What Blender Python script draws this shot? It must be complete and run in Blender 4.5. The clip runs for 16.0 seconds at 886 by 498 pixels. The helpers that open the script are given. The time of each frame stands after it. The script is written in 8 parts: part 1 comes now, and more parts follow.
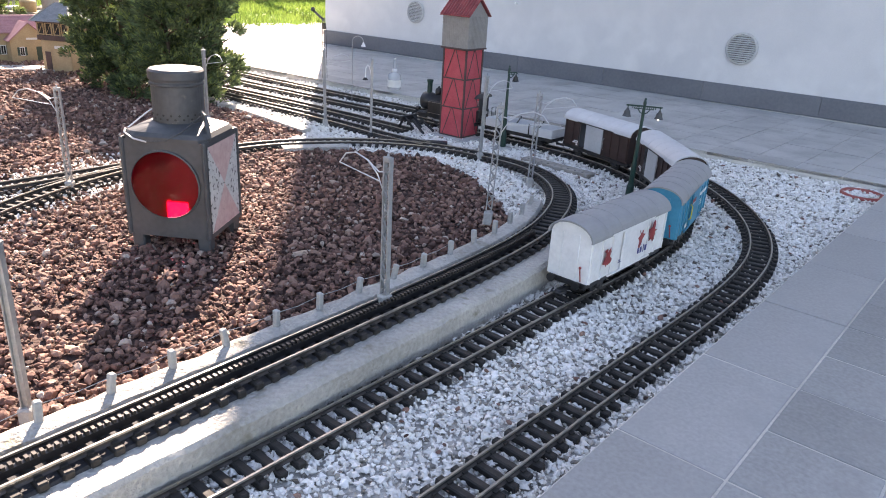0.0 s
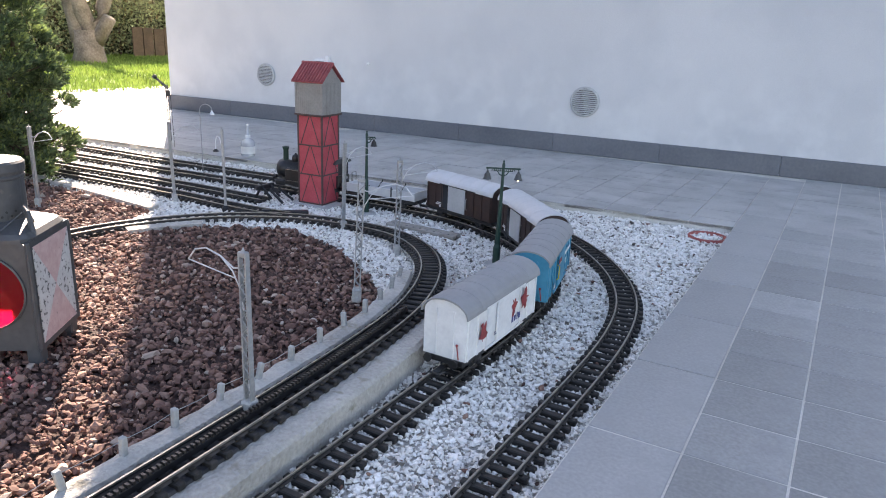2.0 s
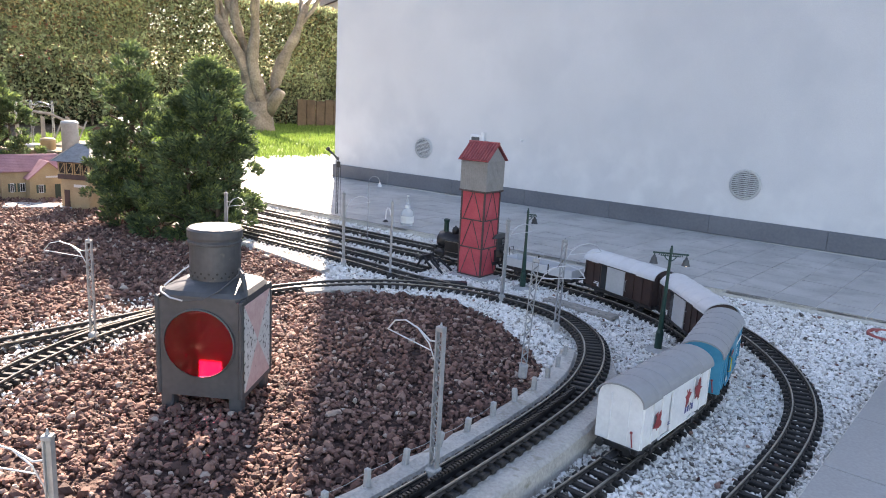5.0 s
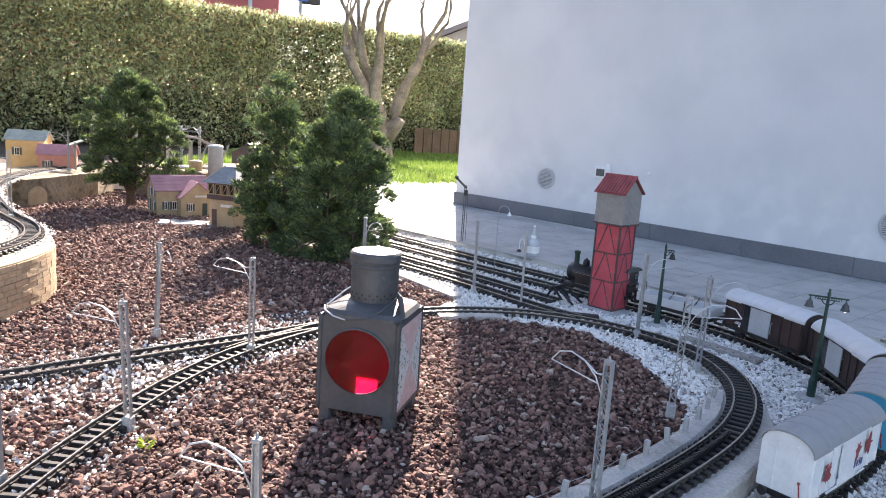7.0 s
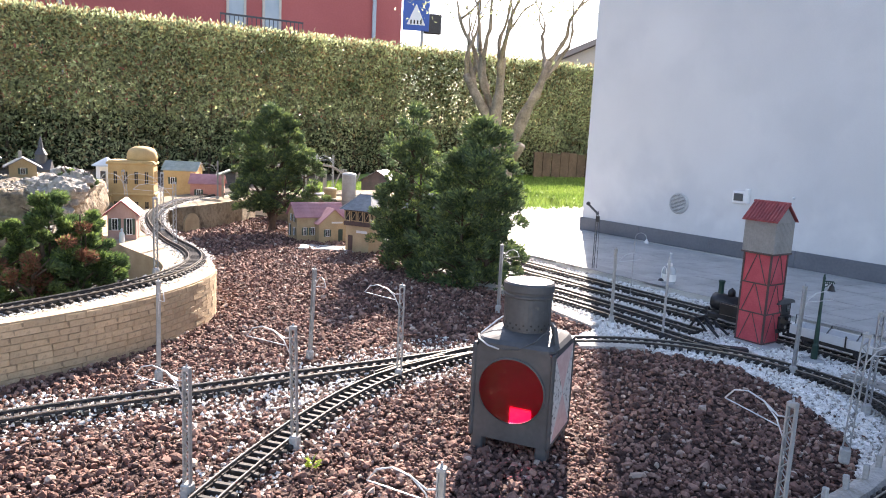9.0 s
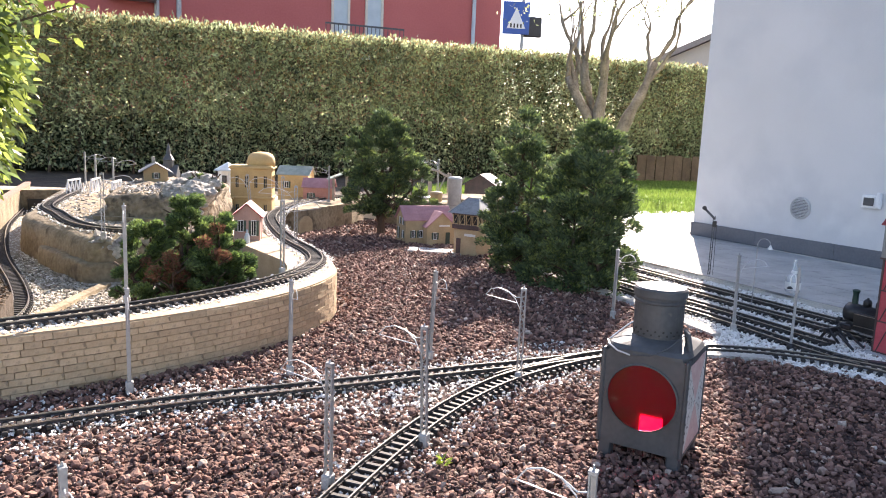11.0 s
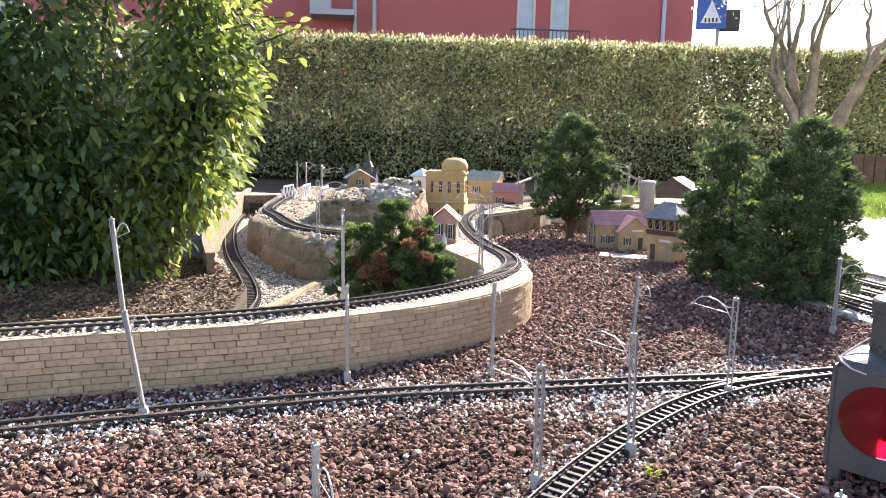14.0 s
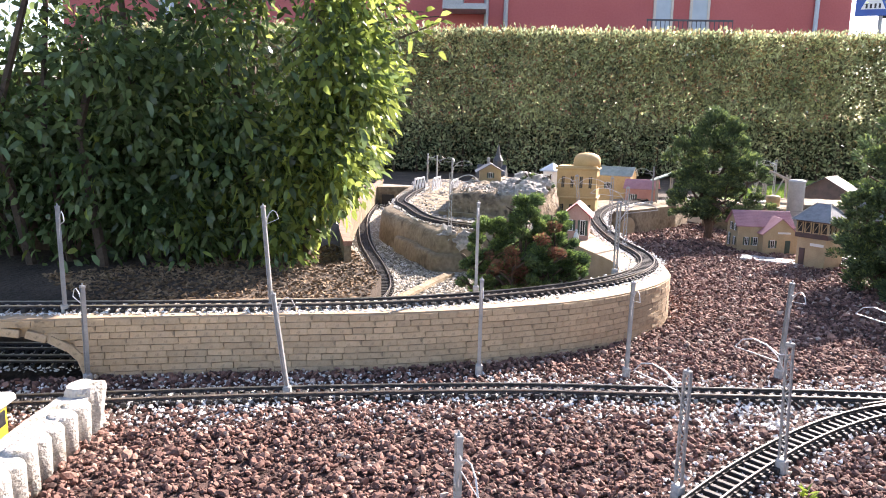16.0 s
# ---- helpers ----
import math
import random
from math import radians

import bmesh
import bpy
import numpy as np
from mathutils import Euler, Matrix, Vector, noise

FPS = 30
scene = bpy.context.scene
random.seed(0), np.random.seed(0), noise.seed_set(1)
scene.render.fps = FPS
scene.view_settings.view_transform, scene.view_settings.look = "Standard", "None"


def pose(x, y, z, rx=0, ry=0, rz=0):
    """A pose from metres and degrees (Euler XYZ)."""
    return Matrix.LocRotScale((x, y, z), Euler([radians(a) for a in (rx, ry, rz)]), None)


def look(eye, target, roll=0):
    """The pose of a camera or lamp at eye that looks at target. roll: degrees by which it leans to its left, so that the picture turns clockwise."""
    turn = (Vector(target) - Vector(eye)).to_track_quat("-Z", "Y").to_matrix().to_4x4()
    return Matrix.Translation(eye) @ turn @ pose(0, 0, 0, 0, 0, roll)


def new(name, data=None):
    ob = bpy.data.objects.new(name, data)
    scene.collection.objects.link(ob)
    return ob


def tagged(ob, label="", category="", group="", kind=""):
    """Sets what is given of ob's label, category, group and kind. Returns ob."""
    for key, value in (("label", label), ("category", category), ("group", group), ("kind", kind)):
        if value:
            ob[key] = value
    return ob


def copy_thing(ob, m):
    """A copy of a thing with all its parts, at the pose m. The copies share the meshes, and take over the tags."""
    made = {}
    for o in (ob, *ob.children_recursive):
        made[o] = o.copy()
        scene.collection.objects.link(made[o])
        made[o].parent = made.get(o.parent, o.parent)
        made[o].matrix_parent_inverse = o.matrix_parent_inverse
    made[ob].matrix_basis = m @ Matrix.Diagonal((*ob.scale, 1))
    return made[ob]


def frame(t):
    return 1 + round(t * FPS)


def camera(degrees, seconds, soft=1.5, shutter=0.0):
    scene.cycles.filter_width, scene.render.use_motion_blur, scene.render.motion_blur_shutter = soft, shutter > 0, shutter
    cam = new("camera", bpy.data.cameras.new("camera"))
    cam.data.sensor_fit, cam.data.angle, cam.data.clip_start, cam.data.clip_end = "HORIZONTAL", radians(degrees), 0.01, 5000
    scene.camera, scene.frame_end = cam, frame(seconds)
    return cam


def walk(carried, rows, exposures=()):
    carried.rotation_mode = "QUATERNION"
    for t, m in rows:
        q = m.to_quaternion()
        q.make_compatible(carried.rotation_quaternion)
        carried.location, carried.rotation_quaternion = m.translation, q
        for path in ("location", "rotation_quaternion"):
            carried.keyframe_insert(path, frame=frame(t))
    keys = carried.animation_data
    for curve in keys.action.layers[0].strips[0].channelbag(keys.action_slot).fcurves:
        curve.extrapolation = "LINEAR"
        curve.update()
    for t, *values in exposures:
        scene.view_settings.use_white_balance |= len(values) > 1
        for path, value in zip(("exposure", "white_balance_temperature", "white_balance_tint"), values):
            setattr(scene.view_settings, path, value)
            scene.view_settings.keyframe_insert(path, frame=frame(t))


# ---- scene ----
cam = camera(63.7, 16.0, 1.0)
PATH = [
    (0, (-0.143, 0.272, 0.585), (-0.095, 2.133, -0.145), 3.4),
    (0.5, (-0.132, 0.308, 0.595), (0.08, 2.175, -0.087), 3.0),
    (1, (-0.14, 0.336, 0.597), (0.19, 2.197, -0.056), 3.1),
    (1.5, (-0.138, 0.356, 0.606), (0.259, 2.215, -0.016), 2.8),
    (2, (-0.138, 0.352, 0.619), (0.272, 2.221, 0.037), 2.4),
    (2.5, (-0.147, 0.346, 0.63), (0.233, 2.234, 0.089), 2.1),
    (3, (-0.165, 0.341, 0.638), (0.163, 2.249, 0.136), 1.9),
    (3.5, (-0.19, 0.334, 0.644), (0.073, 2.26, 0.173), 2.2),
    (4, (-0.206, 0.328, 0.647), (-0.015, 2.267, 0.199), 2.5),
    (6.5, (-0.31, 0.293, 0.651), (-0.478, 2.252, 0.28), 3.8),
    (7, (-0.341, 0.283, 0.652), (-0.587, 2.236, 0.298), 3.9),
    (7.5, (-0.363, 0.274, 0.656), (-0.699, 2.216, 0.321), 3.8),
    (8, (-0.385, 0.267, 0.666), (-0.802, 2.196, 0.344), 3.5),
    (8.5, (-0.401, 0.263, 0.665), (-0.892, 2.176, 0.354), 3.2),
    (9, (-0.423, 0.253, 0.664), (-0.985, 2.147, 0.356), 2.8),
    (11.5, (-0.498, 0.208, 0.659), (-1.357, 1.987, 0.348), 2.3),
    (12, (-0.506, 0.205, 0.655), (-1.414, 1.959, 0.341), 2.2),
    (12.5, (-0.511, 0.194, 0.655), (-1.485, 1.91, 0.335), 1.8),
    (13, (-0.514, 0.179, 0.658), (-1.567, 1.849, 0.335), 1.4),
    (13.5, (-0.519, 0.169, 0.657), (-1.665, 1.777, 0.338), 1.1),
    (14, (-0.53, 0.161, 0.663), (-1.765, 1.703, 0.351), 1.0),
    (14.5, (-0.549, 0.156, 0.66), (-1.873, 1.624, 0.352), 1.1),
    (15, (-0.55, 0.155, 0.662), (-1.946, 1.552, 0.351), 1.1),
    (15.5, (-0.558, 0.149, 0.662), (-2.002, 1.495, 0.34), 1.2),
    (16, (-0.565, 0.144, 0.66), (-2.044, 1.448, 0.325), 1.4),
]
EXPOSURES = [(0, 2.3, 7600, 22), (4, 2.3, 7500, 20), (7, 2.17, 6950, 20), (9, 2.07, 6900, 20), (12, 1.93, 6980, 20), (16, 1.98, 6650, 22)]
walk(cam, [(t, look(eye, target, roll)) for t, eye, target, roll in PATH], EXPOSURES)

# ---- world, sun ----
SUN_AZ, SUN_EL = -6.9, 34.0            # degrees from +y towards +x, and above the horizon
world = bpy.data.worlds.new("sky")
scene.world = world
world.use_nodes = True
wn = world.node_tree
sky = wn.nodes.new("ShaderNodeTexSky")
sky.sky_type = "NISHITA"
sky.sun_disc = False
sky.sun_elevation, sky.sun_rotation = radians(SUN_EL), radians(SUN_AZ)
sky.air_density, sky.dust_density = 1.0, 0.6
wn.links.new(sky.outputs["Color"], wn.nodes["Background"].inputs["Color"])
wn.nodes["Background"].inputs["Strength"].default_value = 0.098
sun = new("sun", bpy.data.lights.new("sun", "SUN"))
sun.data.energy, sun.data.angle, sun.data.color = 5.0, radians(0.5), (1.0, 0.93, 0.82)
sd = Vector((math.sin(radians(SUN_AZ)) * math.cos(radians(SUN_EL)), math.cos(radians(SUN_AZ)) * math.cos(radians(SUN_EL)), math.sin(radians(SUN_EL))))
sun.matrix_world = look(sd * 20, (0, 0, 0))

# ---- materials ----


def material(name, a, b, rough=0.7, metal=0.0, grain=60.0, big=5.0, bump=0.2, step=0.002, vary=0.0, island=False, wear=None, wear_at=0.62, through_light=0.0, wear_soft=0.08):
    """Two colours mixed by a coarse and a fine noise; optional wear colour in patches; vary: change from piece to piece."""
    m = bpy.data.materials.new(name)
    m.use_nodes = True
    nt = m.node_tree
    n, l = nt.nodes, nt.links
    bsdf = n["Principled BSDF"]
    tc = n.new("ShaderNodeTexCoord")
    n1, n2 = n.new("ShaderNodeTexNoise"), n.new("ShaderNodeTexNoise")
    n1.inputs["Scale"].default_value, n1.inputs["Detail"].default_value = big, 5
    n2.inputs["Scale"].default_value, n2.inputs["Detail"].default_value = grain, 6
    for k in (n1, n2):
        l.new(tc.outputs["Object"], k.inputs["Vector"])
    add = n.new("ShaderNodeMath")
    add.operation = "MULTIPLY_ADD"
    l.new(n1.outputs["Fac"], add.inputs[0])
    add.inputs[1].default_value = 0.6
    half = n.new("ShaderNodeMath")
    half.operation = "MULTIPLY"
    half.inputs[1].default_value = 0.4
    l.new(n2.outputs["Fac"], half.inputs[0])
    l.new(half.outputs[0], add.inputs[2])
    ramp = n.new("ShaderNodeValToRGB")
    ramp.color_ramp.elements[0].position, ramp.color_ramp.elements[1].position = 0.36, 0.64
    ramp.color_ramp.elements[0].color, ramp.color_ramp.elements[1].color = (*a, 1), (*b, 1)
    l.new(add.outputs[0], ramp.inputs["Fac"])
    colour = ramp.outputs["Color"]
    if vary:
        src = n.new("ShaderNodeNewGeometry").outputs["Random Per Island"] if island else n.new("ShaderNodeObjectInfo").outputs["Random"]
        mr = n.new("ShaderNodeMapRange")
        mr.inputs["To Min"].default_value, mr.inputs["To Max"].default_value = 1 - vary, 1 + vary
        l.new(src, mr.inputs["Value"])
        hsv = n.new("ShaderNodeHueSaturation")
        l.new(colour, hsv.inputs["Color"])
        l.new(mr.outputs[0], hsv.inputs["Value"])
        colour = hsv.outputs["Color"]
    if wear:
        n3 = n.new("ShaderNodeTexNoise")
        n3.inputs["Scale"].default_value, n3.inputs["Detail"].default_value = big * 2.3, 8
        l.new(tc.outputs["Object"], n3.inputs["Vector"])
        r3 = n.new("ShaderNodeMapRange")
        r3.inputs["From Min"].default_value, r3.inputs["From Max"].default_value = wear_at, wear_at + wear_soft
        l.new(n3.outputs["Fac"], r3.inputs["Value"])
        mx = n.new("ShaderNodeMix")
        mx.data_type = "RGBA"
        l.new(r3.outputs[0], mx.inputs["Factor"])
        l.new(colour, mx.inputs["A"])
        mx.inputs["B"].default_value = (*wear, 1)
        colour = mx.outputs["Result"]
    l.new(colour, bsdf.inputs["Base Color"])
    bsdf.inputs["Roughness"].default_value, bsdf.inputs["Metallic"].default_value = rough, metal
    if bump:
        bp = n.new("ShaderNodeBump")
        bp.inputs["Strength"].default_value, bp.inputs["Distance"].default_value = bump, step
        l.new(n2.outputs["Fac"], bp.inputs["Height"])
        l.new(bp.outputs["Normal"], bsdf.inputs["Normal"])
    if through_light:
        tr = n.new("ShaderNodeBsdfTranslucent")
        l.new(colour, tr.inputs["Color"])
        mix = n.new("ShaderNodeMixShader")
        mix.inputs[0].default_value = through_light
        l.new(bsdf.outputs[0], mix.inputs[1])
        l.new(tr.outputs[0], mix.inputs[2])
        l.new(mix.outputs[0], n["Material Output"].inputs["Surface"])
    return m


def stone_material(name, stops, rough=0.9, grain=250.0, bump=0.5, step=0.002):
    """Stones: each island takes its own colour from the stops."""
    m = material(name, (0.8, 0.8, 0.8), (1.0, 1.0, 1.0), rough, 0, grain, 40, bump, step)
    n, l = m.node_tree.nodes, m.node_tree.links
    ramp = n.new("ShaderNodeValToRGB")
    ramp.color_ramp.interpolation = "LINEAR"
    e = ramp.color_ramp.elements
    e[0].position, e[0].color = stops[0][0], (*stops[0][1], 1)
    e[1].position, e[1].color = stops[-1][0], (*stops[-1][1], 1)
    for p, c in stops[1:-1]:
        e.new(p).color = (*c, 1)
    l.new(n.new("ShaderNodeNewGeometry").outputs["Random Per Island"], ramp.inputs["Fac"])
    mx = n.new("ShaderNodeMix")
    mx.data_type, mx.blend_type = "RGBA", "MULTIPLY"
    mx.inputs["Factor"].default_value = 1
    bsdf = n["Principled BSDF"]
    old = bsdf.inputs["Base Color"].links[0].from_socket
    l.new(ramp.outputs["Color"], mx.inputs["A"])
    l.new(old, mx.inputs["B"])
    l.new(mx.outputs["Result"], bsdf.inputs["Base Color"])
    return m


LAVA = stone_material("lava_stone", [(0.0, (0.060, 0.033, 0.027)), (0.3, (0.150, 0.080, 0.063)), (0.65, (0.245, 0.130, 0.100)), (0.92, (0.35, 0.218, 0.168)), (1.0, (0.50, 0.42, 0.35))])
MARBLE = stone_material("white_marble_chips", [(0.0, (0.10, 0.085, 0.07)), (0.06, (0.42, 0.39, 0.34)), (0.16, (0.84, 0.81, 0.75)), (1.0, (0.97, 0.945, 0.90))], 0.6, 300, 0.25, 0.001)
LAVA_BED = material("lava_bed", (0.035, 0.02, 0.017), (0.10, 0.055, 0.045), 0.95, 0, 90, 9, 1.0, 0.012)
# Bed darker than the chips: the shadow between them is put into its colour.
SHADED_GRAVEL_BED = material("gravel_bed", (0.22, 0.21, 0.19), (0.58, 0.56, 0.52), 0.85, 0, 160, 20, 1.0, 0.006)
EARTH = material("leaf_litter_earth", (0.03, 0.022, 0.015), (0.10, 0.072, 0.05), 0.95, 0, 60, 6, 0.9, 0.01)
GRASS_SOIL = material("lawn_soil", (0.10, 0.17, 0.03), (0.19, 0.28, 0.05), 0.95, 0, 40, 1.5, 0.8, 0.02)
GRASS = material("grass_blades", (0.115, 0.20, 0.035), (0.22, 0.30, 0.065), 0.7, 0, 5, 1.0, 0, vary=0.3, island=True, through_light=0.4)
SLAB = material("grey_paving_slab", (0.29, 0.288, 0.278), (0.41, 0.406, 0.395), 0.5, 0, 150, 3, 0.25, 0.001, vary=0.10, wear=(0.30, 0.297, 0.288), wear_at=0.5, wear_soft=0.3)
FIELD = material("grey_field_tile", (0.27, 0.268, 0.258), (0.41, 0.407, 0.392), 0.55, 0, 150, 5, 0.3, 0.001, vary=0.17, wear=(0.25, 0.248, 0.24), wear_at=0.52, wear_soft=0.3)
GROUT = material("pale_grout", (0.50, 0.475, 0.42), (0.70, 0.67, 0.61), 0.9, 0, 200, 10, 0.3, 0.001)
PLASTER = material("white_wall_plaster", (0.535, 0.54, 0.55), (0.62, 0.62, 0.625), 0.85, 0, 220, 1.3, 0.3, 0.0015, wear=(0.495, 0.508, 0.527), wear_at=0.48, wear_soft=0.36)
pn, pl = PLASTER.node_tree.nodes, PLASTER.node_tree.links
pb = pn["Principled BSDF"]
pc0 = pb.inputs["Base Color"].links[0].from_socket
ptc, pno, psep, pfall, pmul, pmix, pmap = pn.new("ShaderNodeTexCoord"), pn.new("ShaderNodeTexNoise"), pn.new("ShaderNodeSeparateXYZ"), pn.new("ShaderNodeMapRange"), pn.new("ShaderNodeMath"), pn.new("ShaderNodeMix"), pn.new("ShaderNodeMapRange")
pno.inputs["Scale"].default_value, pno.inputs["Detail"].default_value = 7.0, 9
pl.new(ptc.outputs["Object"], pno.inputs["Vector"])
pl.new(ptc.outputs["Object"], psep.inputs["Vector"])
pl.new(psep.outputs["Z"], pfall.inputs["Value"])
pfall.inputs["From Min"].default_value, pfall.inputs["From Max"].default_value, pfall.inputs["To Min"].default_value, pfall.inputs["To Max"].default_value = 0.12, 0.65, 1.0, 0.0
pl.new(pno.outputs["Fac"], pmap.inputs["Value"])
pmap.inputs["From Min"].default_value, pmap.inputs["From Max"].default_value = 0.46, 0.68
pmul.operation = "MULTIPLY"
pl.new(pfall.outputs[0], pmul.inputs[0])
pl.new(pmap.outputs[0], pmul.inputs[1])
pmix.data_type = "RGBA"
pl.new(pmul.outputs[0], pmix.inputs["Factor"])
pl.new(pc0, pmix.inputs["A"])
pmix.inputs["B"].default_value = (0.655, 0.655, 0.655, 1)
pl.new(pmix.outputs["Result"], pb.inputs["Base Color"])
SKIRT = material("dark_grey_skirting", (0.10, 0.108, 0.125), (0.145, 0.153, 0.17), 0.5, 0, 80, 4, 0.1, 0.001, vary=0.06)
CONCRETE = material("rough_concrete", (0.33, 0.315, 0.285), (0.54, 0.52, 0.475), 0.9, 0, 140, 9, 0.9, 0.006, wear=(0.27, 0.25, 0.20), wear_at=0.60)
GREY_CONCRETE = material("grey_concrete", (0.30, 0.30, 0.29), (0.46, 0.46, 0.44), 0.9, 0, 160, 12, 0.5, 0.003)
TAN_RENDER = material("tan_weathered_render", (0.15, 0.115, 0.068), (0.33, 0.265, 0.175), 0.92, 0, 55, 7, 0.9, 0.008, wear=(0.115, 0.085, 0.052), wear_at=0.54, wear_soft=0.16)
BRICK = material("yellow_sandstone_brick", (0.40, 0.29, 0.175), (0.54, 0.41, 0.27), 0.85, 0, 150, 18, 0.5, 0.002, vary=0.13, wear=(0.25, 0.19, 0.125), wear_at=0.60)
MORTAR = material("sandy_mortar", (0.34, 0.25, 0.16), (0.45, 0.345, 0.235), 0.9, 0, 160, 14, 0.4, 0.002)
RAIL_SIDE = material("dark_rail", (0.035, 0.032, 0.03), (0.07, 0.06, 0.055), 0.5, 0.4, 150, 30, 0.1, 0.0005)
RAIL_TOP = material("worn_brass_railhead", (0.27, 0.255, 0.23), (0.40, 0.38, 0.345), 0.33, 0.8, 200, 60, 0.1, 0.0003)
SLEEPER = material("dark_plastic_sleeper", (0.011, 0.010, 0.009), (0.030, 0.027, 0.024), 0.65, 0, 180, 40, 0.3, 0.001, vary=0.35)
ZINC = material("grey_mast_metal", (0.264, 0.271, 0.271), (0.370, 0.376, 0.376), 0.45, 0.25, 200, 40, 0.1, 0.0004)
WIRE = material("pale_bracket_wire", (0.52, 0.52, 0.52), (0.66, 0.66, 0.66), 0.4, 0.4, 100, 30, 0)
GREEN = material("dark_green_lamp_paint", (0.006, 0.032, 0.024), (0.012, 0.05, 0.038), 0.4, 0, 120, 25, 0.1, 0.0004)
BLACK = material("black_paint", (0.009, 0.009, 0.010), (0.022, 0.022, 0.024), 0.42, 0.0, 160, 30, 0.1, 0.0004)
DARK_GREY = material("weathered_grey_lantern_paint", (0.055, 0.058, 0.062), (0.085, 0.088, 0.092), 0.5, 0.15, 90, 16, 0.15, 0.001, wear=(0.17, 0.15, 0.13), wear_at=0.68)
FLAKED_PINK = material("flaking_pale_pink_paint", (0.52, 0.34, 0.33), (0.62, 0.46, 0.44), 0.65, 0, 120, 55, 0.3, 0.001, wear=(0.10, 0.10, 0.10), wear_at=0.66)
FLAKED_WHITE = material("flaking_white_paint", (0.50, 0.50, 0.49), (0.62, 0.62, 0.61), 0.65, 0, 120, 45, 0.3, 0.001, wear=(0.09, 0.09, 0.09), wear_at=0.55)
TOWER_RED = material("red_brick_infill", (0.38, 0.046, 0.062), (0.51, 0.085, 0.105), 0.6, 0, 200, 20, 0.25, 0.0008)
TOWER_GREY = material("grey_board_cladding", (0.22, 0.21, 0.20), (0.30, 0.285, 0.27), 0.65, 0, 150, 20, 0.2, 0.0008)
ROOF_RED = material("dark_red_roof_tile", (0.20, 0.035, 0.04), (0.31, 0.065, 0.065), 0.55, 0, 160, 25, 0.2, 0.0008, vary=0.15)
TIMBER = material("dark_timber_frame", (0.05, 0.035, 0.035), (0.10, 0.06, 0.055), 0.6, 0, 150, 20, 0.2, 0.0006)
WAGON_BROWN = material("dark_brown_wagon_boards", (0.024, 0.013, 0.012), (0.044, 0.023, 0.020), 0.5, 0, 140, 30, 0.15, 0.0006)
WAGON_BLUE = material("turquoise_blue_wagon_side", (0.02, 0.22, 0.34), (0.035, 0.28, 0.42), 0.4, 0, 140, 30, 0.05, 0.0004)
WAGON_WHITE = material("white_wagon_side", (0.66, 0.66, 0.66), (0.78, 0.78, 0.77), 0.4, 0, 140, 30, 0.05, 0.0004)
WAGON_ROOF = material("pale_grey_wagon_roof", (0.50, 0.51, 0.52), (0.56, 0.57, 0.58), 0.45, 0, 60, 6, 0.02, 0.0003)
WAGON_ROOF_DULL = material("dull_grey_wagon_roof", (0.25, 0.255, 0.26), (0.30, 0.305, 0.31), 0.5, 0, 60, 6, 0.02, 0.0003)
DOOR_GREY = material("light_grey_wagon_door", (0.36, 0.38, 0.39), (0.44, 0.46, 0.47), 0.45, 0, 120, 20, 0.05, 0.0004)
YELLOW_PAINT = material("yellow_paint", (0.62, 0.45, 0.03), (0.75, 0.55, 0.05), 0.4, 0, 100, 20, 0.05)
RED_PRINT = material("dark_red_print", (0.20, 0.03, 0.035), (0.34, 0.05, 0.05), 0.5, 0, 60, 20, 0)
BLUE_PRINT = material("navy_print", (0.03, 0.04, 0.16), (0.05, 0.06, 0.22), 0.5, 0, 60, 20, 0)
BARK = material("grey_brown_bark", (0.12, 0.095, 0.07), (0.30, 0.25, 0.19), 0.9, 0, 40, 6, 0.9, 0.012)
TWIG = material("dark_twig_bark", (0.05, 0.035, 0.025), (0.12, 0.085, 0.06), 0.9, 0, 90, 10, 0.6, 0.004)
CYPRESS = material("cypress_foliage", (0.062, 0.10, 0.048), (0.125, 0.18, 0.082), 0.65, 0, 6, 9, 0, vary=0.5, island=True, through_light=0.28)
# The lighter tip colours, cypress and shrub, imitate light from above on each clump.
CYPRESS_LIT_TIP = material("toplit_cypress_tips", (0.14, 0.20, 0.07), (0.26, 0.33, 0.11), 0.65, 0, 6, 9, 0, vary=0.4, island=True, through_light=0.38)
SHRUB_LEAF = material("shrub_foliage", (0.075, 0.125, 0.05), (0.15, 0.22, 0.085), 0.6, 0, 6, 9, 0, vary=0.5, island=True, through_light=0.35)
SHRUB_LIT_TIP = material("toplit_shrub_tips", (0.13, 0.21, 0.055), (0.25, 0.34, 0.10), 0.6, 0, 6, 9, 0, vary=0.4, island=True, through_light=0.45)
BROWN_TIP = material("browned_foliage", (0.20, 0.095, 0.06), (0.34, 0.17, 0.11), 0.7, 0, 6, 9, 0, vary=0.4, island=True, through_light=0.25)
LAUREL = material("glossy_laurel_leaves", (0.07, 0.12, 0.045), (0.19, 0.26, 0.10), 0.24, 0, 5, 4, 0, vary=0.5, island=True, through_light=0.42)
# Brighter laurel copy: sun shining through the edge leaves is put into the colour.
LAUREL_SUNLIT = material("sunlit_laurel_leaves", (0.16, 0.24, 0.05), (0.38, 0.44, 0.11), 0.26, 0, 5, 4, 0, vary=0.45, island=True, through_light=0.6)
HEDGE_LEAF = material("hedge_leaves", (0.21, 0.26, 0.14), (0.50, 0.54, 0.32), 0.28, 0, 5, 1.3, 0, vary=0.8, island=True, through_light=0.55)
HEDGE_DRY = material("dry_hedge_leaves", (0.24, 0.18, 0.085), (0.44, 0.35, 0.19), 0.5, 0, 5, 1.3, 0, vary=0.6, island=True, through_light=0.45)
